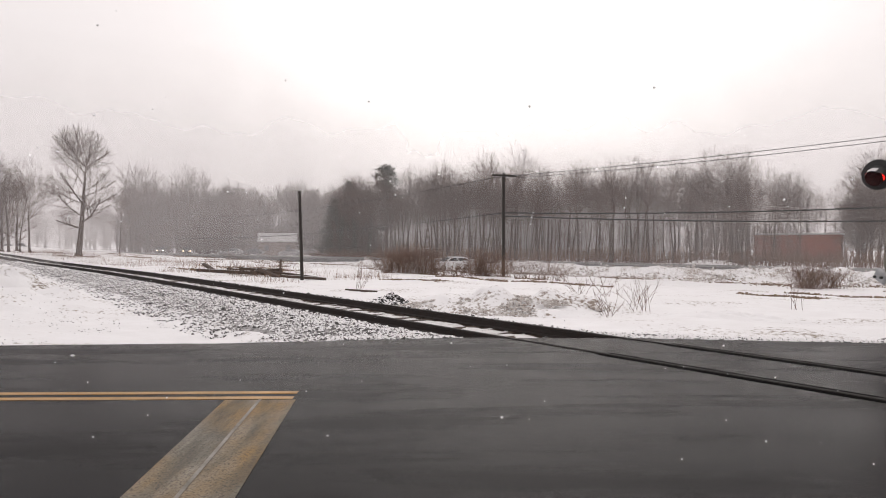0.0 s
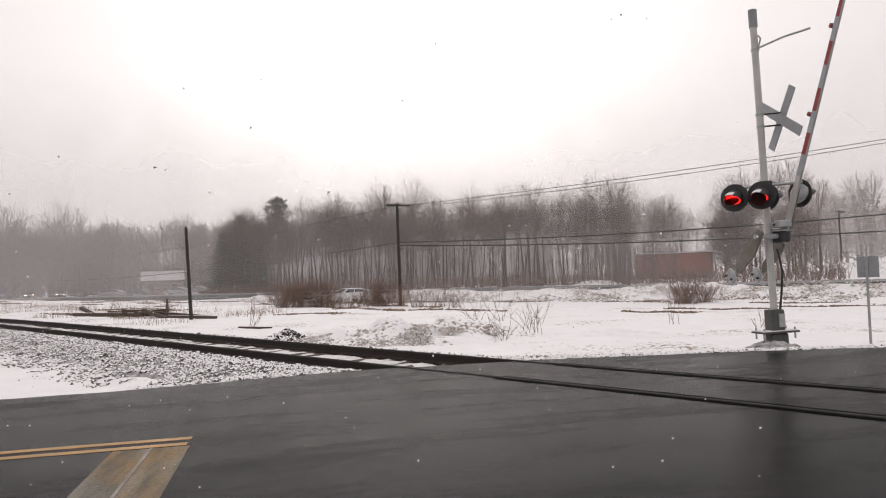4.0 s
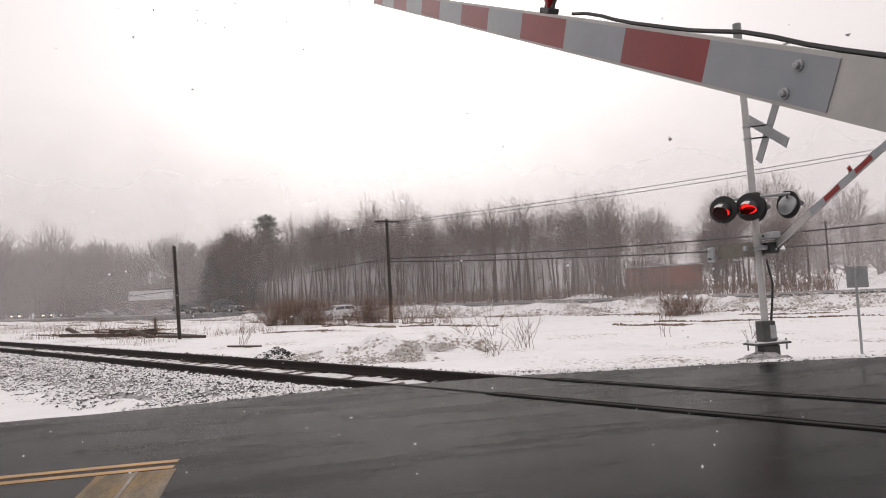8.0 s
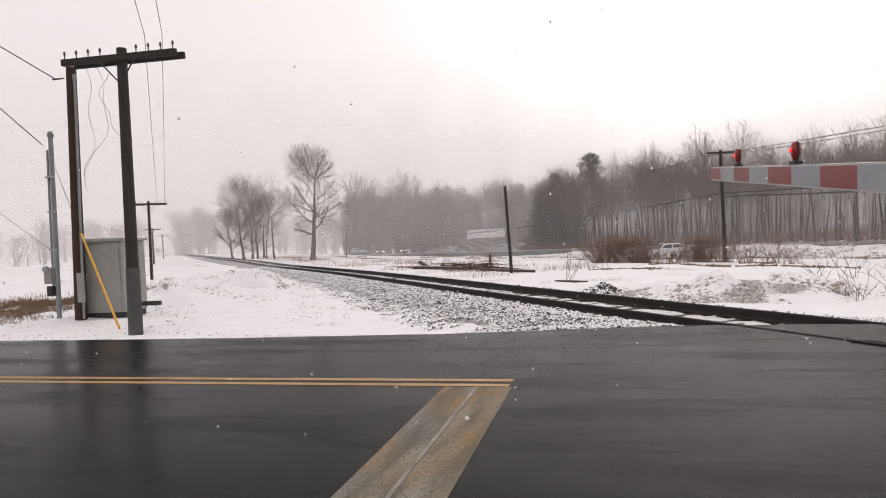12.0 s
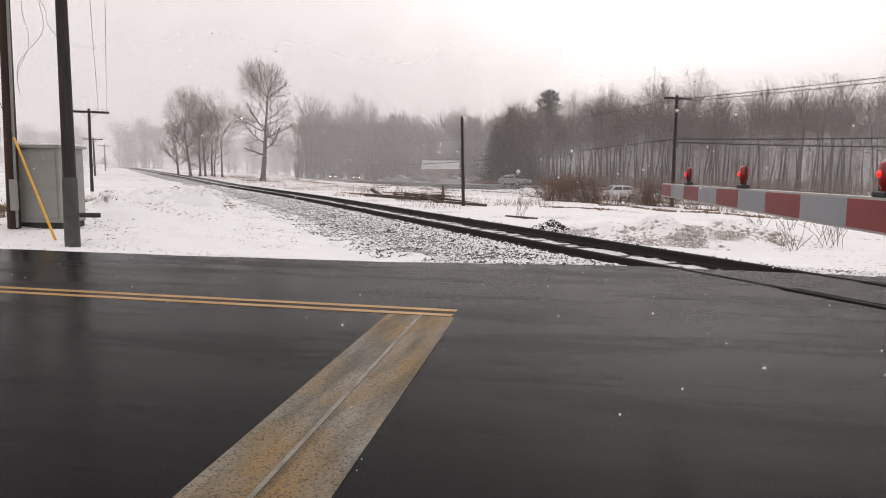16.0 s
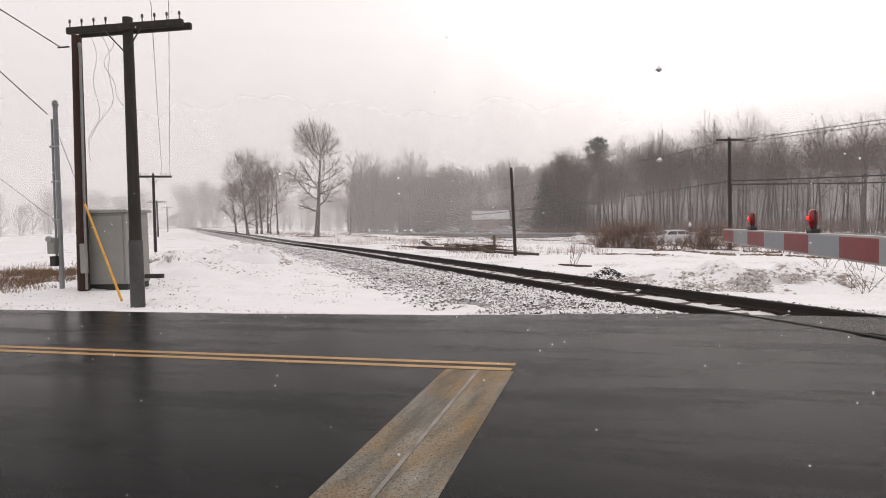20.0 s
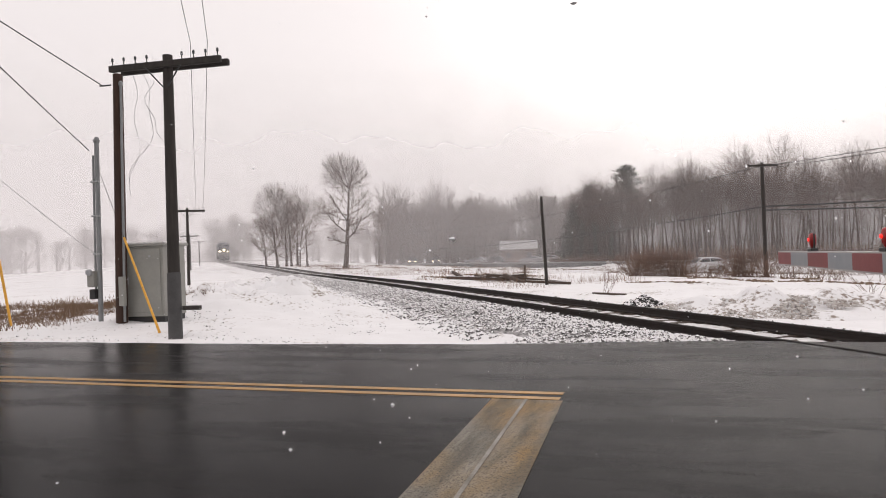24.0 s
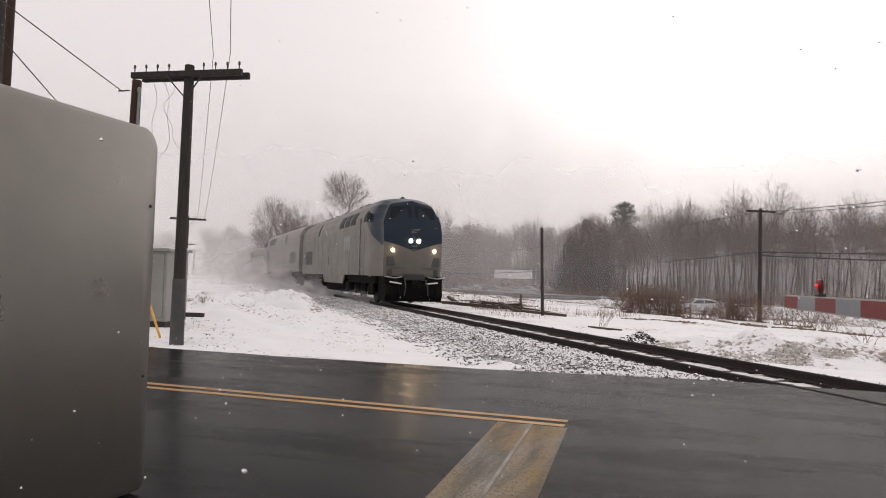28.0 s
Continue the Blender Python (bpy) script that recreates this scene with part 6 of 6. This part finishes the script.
        part("ditch_light", Geo().lathe([(0.055, 0), (0.055, 0.06), (0.04, 0.08), (0.02, 0.085)], 16, pose(front_x(0.90, 2.15) - 0.03, s * 0.90, 2.14, 0, 90)), HEADLIGHT, t, "lit ditch light")
        part("step_well", Geo().box((front_x(0.9, 1.7) - 0.03, s * 0.9, 1.72), (0.1, 0.46, 0.36), chamfer=0.02), GRILLE, t, "dark recessed step")
        part("step_well", Geo().box((front_x(0.9, 1.3) - 0.03, s * 1.0, 1.28), (0.1, 0.2, 0.26), chamfer=0.02), GRILLE, t, "dark recessed step")
        # side windows, door and grilles
        for pts in ([(x - 0.52, 3.36), (x + 0.46, 3.36), (x + 0.60, 3.90), (x - 0.36, 3.90)] for x in (5.55, 4.2, 2.85)):
            part("side_window", pane(pts, s), CAB_GLASS, t, "dark slanted side window")
        part("cab_window", pane([(7.75, 3.36), (8.45, 3.36), (8.45, 3.78), (8.0, 3.86)], s), CAB_GLASS, t, "dark cab side window")
        part("slanted_vent", pane([(-4.2, 3.28), (-3.85, 3.28), (-3.5, 3.9), (-3.85, 3.9)], s), CAB_GLASS, t)
        d = part("door", Geo().box((6.9, s * 1.515, 2.35), (0.62, 0.03, 2.3), chamfer=0.01), SILVER, t, "narrow crew door")
        part("door_gap", Geo().box((7.25, s * 1.517, 2.35), (0.06, 0.03, 2.4)), GRILLE, d)
        for dx in (-0.42, 0.42):
            part("handrail", Geo().tube((6.9 + dx, s * 1.58, 1.3), (6.9 + dx, s * 1.58, 3.1), 0.018, n=6), GALV, d)
        part("grille", Geo().box((-7.6, s * 1.51, 2.1), (2.6, 0.05, 0.8), chamfer=0.01), GRILLE, t, "dark side grille")
        for k in range(4):
            part("grille_bar", Geo().box((-8.6 + 0.66 * k, s * 1.535, 2.1), (0.05, 0.02, 0.8)), SILVER, t)
        part("hatch", Geo().box((-0.5, s * 1.515, 1.85), (0.22, 0.03, 0.42), chamfer=0.01), GRILLE, t)
        part("side_skirt", Geo().prism([(-2.4, 1.15), (3.7, 1.15), (3.3, 0.72), (-2.0, 0.72)], s * 1.44 - 0.03, s * 1.44 + 0.03, "y"), SILVER, t, "silver skirt over the tank")
        for x in (9.1, 8.0, 5.9, -1.6, -3.0, -5.6):
            part("panel_seam", Geo().box((x - 1.0, s * 1.521, 2.1), (0.02, 0.006, 1.9)), GRILLE, t)
        # company mark as plain slanting bars
        for k in range(3):
            x = 4.75 - 0.5 * k
            part("side_mark", Geo().prism([(x, 2.25), (x + 0.22, 2.25), (x + 0.42, 2.85), (x - 0.1 + 0.5 * (k == 0), 3.0 - 0.03 * k), (x - 0.18, 2.88)], s * 1.524 - 0.004, s * 1.524 + 0.004, "y"), CONDUIT, t, "plain slanted grey mark")
        part("mirror", Geo().box((8.95, s * 1.55, 3.5), (0.08, 0.18, 0.36), chamfer=0.02), BLACK, t)
    for k, (w, z) in enumerate(((0.42, 2.98), (0.34, 2.92), (0.24, 2.86))):
        part("nose_mark", Geo().box((front_x(0, z) + 0.005, 0.08 - 0.05 * k, z), (0.012, w, 0.028), pose(0, 0, 0, 9)), SILVER, t, "plain pale bar on the nose")
    for z in (2.42, 2.28):
        part("number_bar", Geo().box((front_x(0, z) - 0.01, 0, z - 0.1), (0.03, 0.22, 0.06)), GRILLE, t)
    part("horn", Geo().tube((7.2, 0.3, 4.48), (7.7, 0.3, 4.48), 0.05, 0.09, 10).box((7.3, 0.3, 4.4), (0.2, 0.3, 0.12)), BLACK, t)
    for x in (4.4, 2.9, -1.0, -3.5, -5.5, -7.0):
        part("roof_fan", Geo().lathe([(0.6, 0), (0.6, 0.13), (0.5, 0.17), (0.1, 0.18)], 20, Matrix.Translation((x, 0, 4.32))), UNDER, t, "dark roof fan housing")
    part("underframe", Geo().box((-0.3, 0, 0.98), (19.6, 2.7, 0.36), chamfer=0.04), UNDER, t, "sooty black underframe")
    part("fuel_tank", Geo().box((0.2, 0, 0.68), (5.2, 2.5, 0.72), chamfer=0.12), UNDER, t, "black fuel tank")
    part("pilot", Geo().prism([(9.6, 0.16), (10.62, 0.16), (10.80, 0.45), (10.66, 0.84), (9.6, 0.84)], -1.22, 1.22, "y"), UNDER, t, "black snow-caked pilot plate")
    part("buffer_beam", Geo().box((10.2, 0, 0.98), (1.0, 2.5, 0.30), chamfer=0.05), UNDER, t, "black buffer beam")
    part("coupler_pocket", Geo().box((10.72, 0, 1.10), (0.12, 0.9, 0.24), chamfer=0.03), BLACK, t, "dark recess over the coupler")
    part("nose_seam", Geo().box((10.56, 0, 1.46), (0.10, 2.05, 0.02)), GRILLE, t, "dark joint across the lower nose")
    for y in (-0.95, -0.62, 0.62, 0.95):
        part("pilot_rib", Geo().box((10.80, y, 0.46), (0.10, 0.05, 0.5), chamfer=0.01), UNDER, t)
    for y in (-0.8, 0.75):
        part("caked_snow", Geo().box((10.76, y, 0.88), (0.16, 0.5, 0.05), pose(0, 0, 0, 6 if y > 0 else -8), chamfer=0.02), TIE_SNOW, t, "snow caked on the pilot")
    part("coupler", Geo().box((11.05, 0, 0.86), (0.6, 0.26, 0.3), chamfer=0.05), UNDER, t)
    for s in (-1, 1):
        part("air_hose", Geo().run([(10.9, s * 0.45, 1.0), (11.1, s * 0.47, 0.7), (11.05, s * 0.5, 0.4)], 0.03, 6), BLACK, t)
        part("grab_rail", Geo().run([(10.85, s * 0.55, 1.12), (11.0, s * 0.9, 1.06), (10.85, s * 1.3, 1.12)], 0.02, 6), GALV, t)
        part("step_ladder", Geo().box((8.9, s * 1.3, 0.75), (0.6, 0.12, 0.7), chamfer=0.02), UNDER, t)
        part("sand_box", Geo().box((3.9, s * 1.2, 0.72), (0.9, 0.3, 0.6), chamfer=0.05), UNDER, t)
        part("air_tank", Geo().tube((-4.4, s * 1.15, 0.72), (-2.9, s * 1.15, 0.72), 0.24, n=14), UNDER, t)
    for x in (-6.4, 6.4):
        bogie(t, x)
    return t


def coach():
    t = thing("passenger_coach", "silver passenger coach in blowing snow behind the locomotives", "railroad coach", Matrix(), "coaches of the train")
    half = [(1.45, 1.05), (1.5, 1.3), (1.5, 3.1), (1.38, 3.55), (1.0, 3.85), (0, 3.98)]
    ring = half + [(-y, z) for y, z in half[-2::-1]]
    part("body", Geo().prism(ring, -12.9, 12.9, "x"), SILVER, t, "silver fluted body", True)
    for s in (-1, 1):
        for k in range(15):
            part("window", Geo().box((-10.5 + 1.5 * k, s * 1.50, 2.45), (1.05, 0.03, 0.62), chamfer=0.01), WINDOW, t)
        part("stripe", Geo().box((0, s * 1.502, 1.75), (25.6, 0.01, 0.16)), NAVY, t)
    part("underframe", Geo().box((0, 0, 0.85), (22, 2.3, 0.4), chamfer=0.05), UNDER, t)
    for x in (-9.2, 9.2):
        bogie(t, x, 0.46, 2.6)
    return t


def powder_mat(cover, half, tall):
    """Whirled powder: thick low down and in the middle, ragged and clear towards its rim."""
    m = bpy.data.materials.new("blown_powder_snow")
    m.use_nodes = True
    nt = m.node_tree
    nt.nodes.remove(nt.nodes["Principled BSDF"])
    clear, white, mix = (nt.nodes.new(k) for k in ("ShaderNodeBsdfTransparent", "ShaderNodeBsdfDiffuse", "ShaderNodeMixShader"))
    white.inputs[0].default_value = (0.86, 0.84, 0.83, 1)
    tc, mp, ln, noi, fall, mul, rng = (nt.nodes.new(k) for k in ("ShaderNodeTexCoord", "ShaderNodeMapping", "ShaderNodeVectorMath", "ShaderNodeTexNoise", "ShaderNodeMapRange", "ShaderNodeMath", "ShaderNodeMapRange"))
    ln.operation = "LENGTH"
    mp.inputs["Scale"].default_value = (0, 1 / half, 1 / tall)
    nt.links.new(tc.outputs["Object"], mp.inputs[0])
    nt.links.new(mp.outputs[0], ln.inputs[0])
    fall.interpolation_type = "SMOOTHSTEP"
    fall.inputs["From Min"].default_value, fall.inputs["From Max"].default_value = 0.15, 1.0
    fall.inputs["To Min"].default_value, fall.inputs["To Max"].default_value = 1, 0
    nt.links.new(ln.outputs["Value"], fall.inputs["Value"])
    nt.links.new(tc.outputs["Object"], noi.inputs["Vector"])
    noi.inputs["Scale"].default_value, noi.inputs["Detail"].default_value = 0.55, 7
    rng.inputs["From Min"].default_value, rng.inputs["From Max"].default_value = 0.3, 0.68
    rng.inputs["To Min"].default_value, rng.inputs["To Max"].default_value = cover * 0.35, cover
    nt.links.new(noi.outputs["Fac"], rng.inputs["Value"])
    mul.operation = "MULTIPLY"
    nt.links.new(fall.outputs[0], mul.inputs[0])
    nt.links.new(rng.outputs[0], mul.inputs[1])
    nt.links.new(mul.outputs[0], mix.inputs[0])
    nt.links.new(clear.outputs[0], mix.inputs[1])
    nt.links.new(white.outputs[0], mix.inputs[2])
    nt.links.new(mix.outputs[0], nt.nodes["Material Output"].inputs[0])
    return m


def snow_cloud(half, tall, cover, seed):
    """One ragged bow of powder snow standing across the line, bent back at its sides."""
    g = Geo()
    n, k = 24, 10
    for j in range(k + 1):
        for i in range(n + 1):
            y, z = half * (2 * i / n - 1), tall * j / k - 0.25
            g.v.append((-0.05 * y * y / 3 + 0.5 * lumps(y, z, 2.2, seed), y, z))
    g.f = [(j * (n + 1) + i, j * (n + 1) + i + 1, (j + 1) * (n + 1) + i + 1, (j + 1) * (n + 1) + i) for j in range(k) for i in range(n)]
    return solid("snow_cloud", g, powder_mat(cover, half, tall), "cloud of powder snow whirled up along the train", "blown snow", "stuff", True)


# ---------------------------------------------------------------- truck
def truck():
    """A flat-fronted box truck about the foot of its front, nose to local +x."""
    t = thing("box_truck", "plain grey box truck with a flat rounded front, wet sheet metal", "truck")
    half, lo, hi, r = 0.85, 0.015, 2.36, 0.135
    ring = []
    for cy, cz, a0 in ((half - r, hi - r, 0), (-half + r, hi - r, 90), (-half + 0.05, lo + 0.05, 180), (half - 0.05, lo + 0.05, 270)):
        rr = r if cz > 1 else 0.05
        for k in range(9):
            a = radians(a0 + 90 * k / 8)
            ring.append((cy + rr * math.cos(a), cz + rr * math.sin(a)))
    g = Geo()
    n = len(ring)
    cy, cz = 0, (lo + hi) / 2
    for x, s in ((-5.6, 0.0), (-0.03, 0.0), (-0.008, 0.008), (0.0, 0.03)):
        g.v += [(x, y - math.copysign(s, y), z - math.copysign(s, z - cz)) for y, z in ring]
    for j in range(3):
        g.f += [(j * n + i, j * n + (i + 1) % n, (j + 1) * n + (i + 1) % n, (j + 1) * n + i) for i in range(n)]
    g.f += [tuple(range(n))[::-1], tuple(range(3 * n, 4 * n))]
    part("body", g, TRUCK_SKIN, t, "satin grey sheet-metal body with rounded corners", True)
    for y in (0.79, -0.79):
        for z in (1.85, 0.75):
            part("rivet", Geo().lathe([(0.012, 0), (0.010, 0.005), (0.004, 0.007)], 10, pose(0.0, y, z, 0, 90)), BLACK, t, "small dark rivet")
    part("chassis", Geo().box((-2.9, 0, 0.36), (5.2, 1.3, 0.2), chamfer=0.02), UNDER, t, "dark chassis")
    part("bumper", Geo().box((-0.16, 0, 0.25), (0.2, 1.55, 0.08), chamfer=0.02), UNDER, t)
    for x in (-1.1, -4.3):
        for s in (-1, 1):
            w = part("wheel", Geo().tube((x, s * 0.60, 0.36), (x, s * 0.84, 0.36), 0.36, n=24), TYRE, t)
            part("rim", Geo().tube((x, s * 0.835, 0.36), (x, s * 0.85, 0.36), 0.2, n=16), RIM, w)
    return t


def snowfall(seed, count, lo, hi):
    """Flakes in the air, as small tatters; the whole fall drifts down together."""
    rng = np.random.default_rng(seed)
    be, d = rng.uniform(-1.25, 1.25, count), rng.uniform(lo, hi, count)
    x, y = 1.2 + d * np.sin(be), -0.4 + d * np.cos(be)
    z = rng.uniform(0, 46, count)
    size = rng.uniform(0.0024, 0.006, count) * (1 + 0.05 * d)
    base = np.array([(1, 0, 0), (-1, 0, 0), (0, 1, 0), (0, -1, 0), (0, 0, 1), (0, 0, -1)], float)
    tri = np.array([(0, 2, 4), (2, 1, 4), (1, 3, 4), (3, 0, 4), (2, 0, 5), (1, 2, 5), (3, 1, 5), (0, 3, 5)])
    v = base[None] * rng.uniform(0.5, 1.6, (count, 6, 1)) * size[:, None, None] + np.stack([x, y, z], -1)[:, None, :]
    me = bpy.data.meshes.new("snowflakes")
    me.from_pydata(v.reshape(-1, 3).tolist(), [], (tri[None] + 6 * np.arange(count)[:, None, None]).reshape(-1, 3).tolist())
    me.materials.append(FLAKE)
    return tagged(new("snowflakes", me), "white snowflakes drifting down through the air", "falling snow", "", "stuff")


# ---------------------------------------------------------------- build
ground()
road()
track()
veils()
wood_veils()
left_corner()
roadside_poles()
right_poles()
far_gate()
near_gate()
sign()
mound("snow_mound", 3.9, 19.0, 4.0, 2.2, 0.62, -14, SNOW_BANK, "low lumpy heap of dirty snow beside the track", 2)
mound("snow_mound", 9.5, 16.5, 3.0, 1.2, 0.2, -20, SNOW, "low smooth drift of snow beside the track", 4)
mound("snow_mound", -12.6, 21.5, 3.4, 2.4, 0.35, 30, SNOW_DIRTY, "trodden lumpy heap of snow beside the track", 6)
mound("snow_mound", -9.2, 12.3, 1.5, 0.7, 0.12, 5, SNOW_BANK, "dirty crumbled snow at the foot of the poles", 8)
mound("frozen_clod", -17.4, 28.3, 0.75, 0.4, 0.26, 20, STONE_DARK, "dark frozen lump of stones half buried in snow", 31)
mound("snow_mound", -17.9, 25.5, 3.0, 1.8, 0.35, 25, SNOW_BANK, "low heap of snow grey with dirt beside the track", 33)
mound("snow_mound", -49.3, 67.7, 3.2, 1.6, 0.4, 35, SNOW_BANK, "low heap of dirty crumbled snow beside the track", 35)
for k in range(6):
    p = W0 + WA * (5 + 12 * k) - WB * (4.4 + 0.6 * (k % 2))
    mound("snow_bank", p.x, p.y, 8.2, 2.1, 0.5 + 0.08 * (k % 3), -41.8, SNOW_BANK, "bank of ploughed dirty snow along the far road", 10 + k)
for be, d, wide, tall in ((23.5, 70, 3.5, 0.5), (42, 88, 7, 1.5), (46.5, 84, 8, 1.8), (51, 80, 8, 1.6)):
    x, y = polar(be, d)
    mound("snow_pile", x, y, wide, 2.5 + wide * 0.1, tall, 20, SNOW_BANK, "pile of ploughed snow beyond the far road", int(d))
mound("gravel_heap", 10.25, 11.38, 1.15, 0.85, 0.36, 15, BALLAST_BED, "low heap of snowy gravel round the footing of the signal", 41)
ballast_bed()
track_snow()
rubble()
clods()
snow_clods()
woods()
brush()
buildings()
x, y = polar(2.5, 69)
car("white hatchback parked in snow behind bushes", CAR_WHITE, pose(x, y, height(x, y) - 0.02, 0, 0, -152))
for be, d, c in ((-15.6, 139, CAR_GREY), (-14.0, 142, CAR_DARK), (-11.0, 140, CAR_GREY), (-9.6, 138, CAR_GREY)):
    x, y = polar(be, d)
    car("distant car parked by the far house", c, pose(x, y, height(x, y) - 0.02, 0, 0, 170))
for be, d, turn in ((-20.9, 152, -72), (-19.0, 150, -70)):
    x, y = polar(be, d)
    car("distant dark car with its headlights lit beyond the field", CAR_DARK, pose(x, y, height(x, y) - 0.02, 0, 0, turn), lamps=CAR_LIT)
SUV = car("dark sport utility car driving along the far road", CAR_DARK, Matrix(), True)
SEDAN = car("dark low car driving along the far road", CAR_DARK, Matrix())
LATE = car("grey car driving along the far road", CAR_GREY, Matrix())
ENGINE = locomotive()
ENGINE.scale = (1.2, 1.2, 1.27)
ENGINE_B = copy_thing(ENGINE, Matrix())
tagged(ENGINE_B, "second silver diesel locomotive coupled behind the first")
COACHES = [coach()]
COACHES[0].scale = (1.1, 1.1, 1.1)
COACHES += [copy_thing(COACHES[0], Matrix()) for _ in range(4)]
DRIFT = ((6, 3.4, 1.0, 0.5), (17, 5.8, 2.3, 0.85), (31, 8.5, 3.4, 0.95), (48, 11.0, 4.2, 0.95), (68, 13.5, 7.2, 1.0), (97, 15.5, 9.8, 1.0))
CLOUDS = [snow_cloud(half, tall, cover, k + 1) for k, (back, half, tall, cover) in enumerate(DRIFT)]
TRUCK = truck()
ARM_FAR, ARM_NEAR = far_arm(), near_arm()
ARM_NEAR.scale = (1.2, 1.2, 1.2)
FLAKES = [snowfall(1, 4600, 1.6, 9), snowfall(2, 6000, 6, 26)]
ballast()
ties()


def motions():
    every = [float(k) for k in range(29)]
    halves = [k / 2 for k in range(57)]
    FRONT, SPEED = 31.2, 43.5

    def on_line(t, back, turn=0.0):
        """A pose on the track, so many metres behind the leading nose."""
        a = FRONT + SPEED * (28 - t) + back
        return Matrix.Translation(on_track(a, 0, 0.012)) @ pose(0, 0, 0, 0, 0, heading(a) - 90 + turn)
    for ob, back in [(ENGINE, 13.1), (ENGINE_B, 38.9)] + [(c, 65.0 + 29.0 * k) for k, c in enumerate(COACHES)] + [(c, d[0]) for c, d in zip(CLOUDS, DRIFT)]:
        walk(ob, [(t, on_line(t, back, 180 if ob is ENGINE_B else 0)) for t in halves])
    walk(TRUCK, [(t, pose(x, 2.33, 0.0)) for t, x in ((0, -52.3), (6, -40.8), (12, -29.3), (18, -16.2), (21, -9.8), (22.5, -6.84), (23.5, -4.79), (24, -3.76), (24.2, -3.33), (24.4, -2.84), (24.6, -2.46), (24.8, -2.2), (25, -2.07), (25.4, -2.04), (26, -2.22), (27, -2.03), (28, -2.12))])
    swing = ((0, 82), (2.2, 82), (3, 74), (4, 62), (5, 54), (6, 44.5), (6.5, 39.5), (7, 34.8), (7.2, 33.4), (7.4, 31.7), (7.6, 29.7), (8, 25.2), (8.4, 22.6), (8.8, 19.6), (9.2, 16.9), (9.6, 15.0), (10, 13.2), (10.4, 11.4), (11, 8.7), (11.5, 7.0), (12, 5.3), (12.4, 4.4), (13.2, 2.2), (14, 0.4), (14.6, -0.15), (20, -0.15), (28, -0.15))
    walk(ARM_NEAR, [(t, pose(2.91, -0.708, 1.319, 0, 0, 5.46) @ Matrix.Rotation(radians(a), 4, "X")) for t, a in swing])
    walk(ARM_FAR, [(t, pose(10.42, 11.16, 2.0, 0, 0, 180) @ Matrix.Rotation(radians(a), 4, "X")) for t, a in ((0, 87.5), (2.2, 87), (2.6, 85), (3, 81), (3.5, 73), (4.5, 59), (5.5, 48), (6, 44), (6.5, 40), (7.3, 34), (8, 27), (8.5, 23), (9, 18), (9.6, 13), (10.4, 6), (11, 1.5), (11.6, 0), (20, 0), (28, 0))])
    for ob, a0, t0, v in ((SUV, 18, 11, 14.6), (SEDAN, 11.5, 11, 14.8), (LATE, -9.3, 17, 15.0)):
        rows = []
        for t in every:
            p = W0 + WA * (a0 + v * (t - t0)) - WB * 1.4
            rows.append((t, Matrix.Translation((p.x, p.y, -0.46)) @ pose(0, 0, 0, 0, 0, math.degrees(math.atan2(WA.y, WA.x)))))
        walk(ob, rows)
    # added flaps cover the two lit lenses by turns, imitating their flashing
    turns = [0.45, 0.98, 1.42, 2.03, 2.6, 3.2, 3.75, 4.3, 4.86, 5.42, 5.96, 6.5, 7.04, 7.6, 8.25, 8.8, 9.15] + [9.7 + 0.55 * k for k in range(33)]
    for k, (ob, m) in enumerate(FLAPS):
        rows = [(0.0, 0 if k == 0 else 76)]
        for n, t in enumerate(turns):
            shut = (n % 2 == 0) == (k == 1)
            rows += [(t - 0.034, 76 if shut else 0), (t + 0.034, 0 if shut else 76)]
        rows.append((28.0, rows[-1][1]))
        walk(ob, [(t, m @ pose(0, 0, 0, -a)) for t, a in rows])
    for ob, v in zip(FLAKES, (1.15, 1.25)):
        walk(ob, [(t, pose(-0.1 * t, 0, -4 - v * t)) for t in every])


motions()
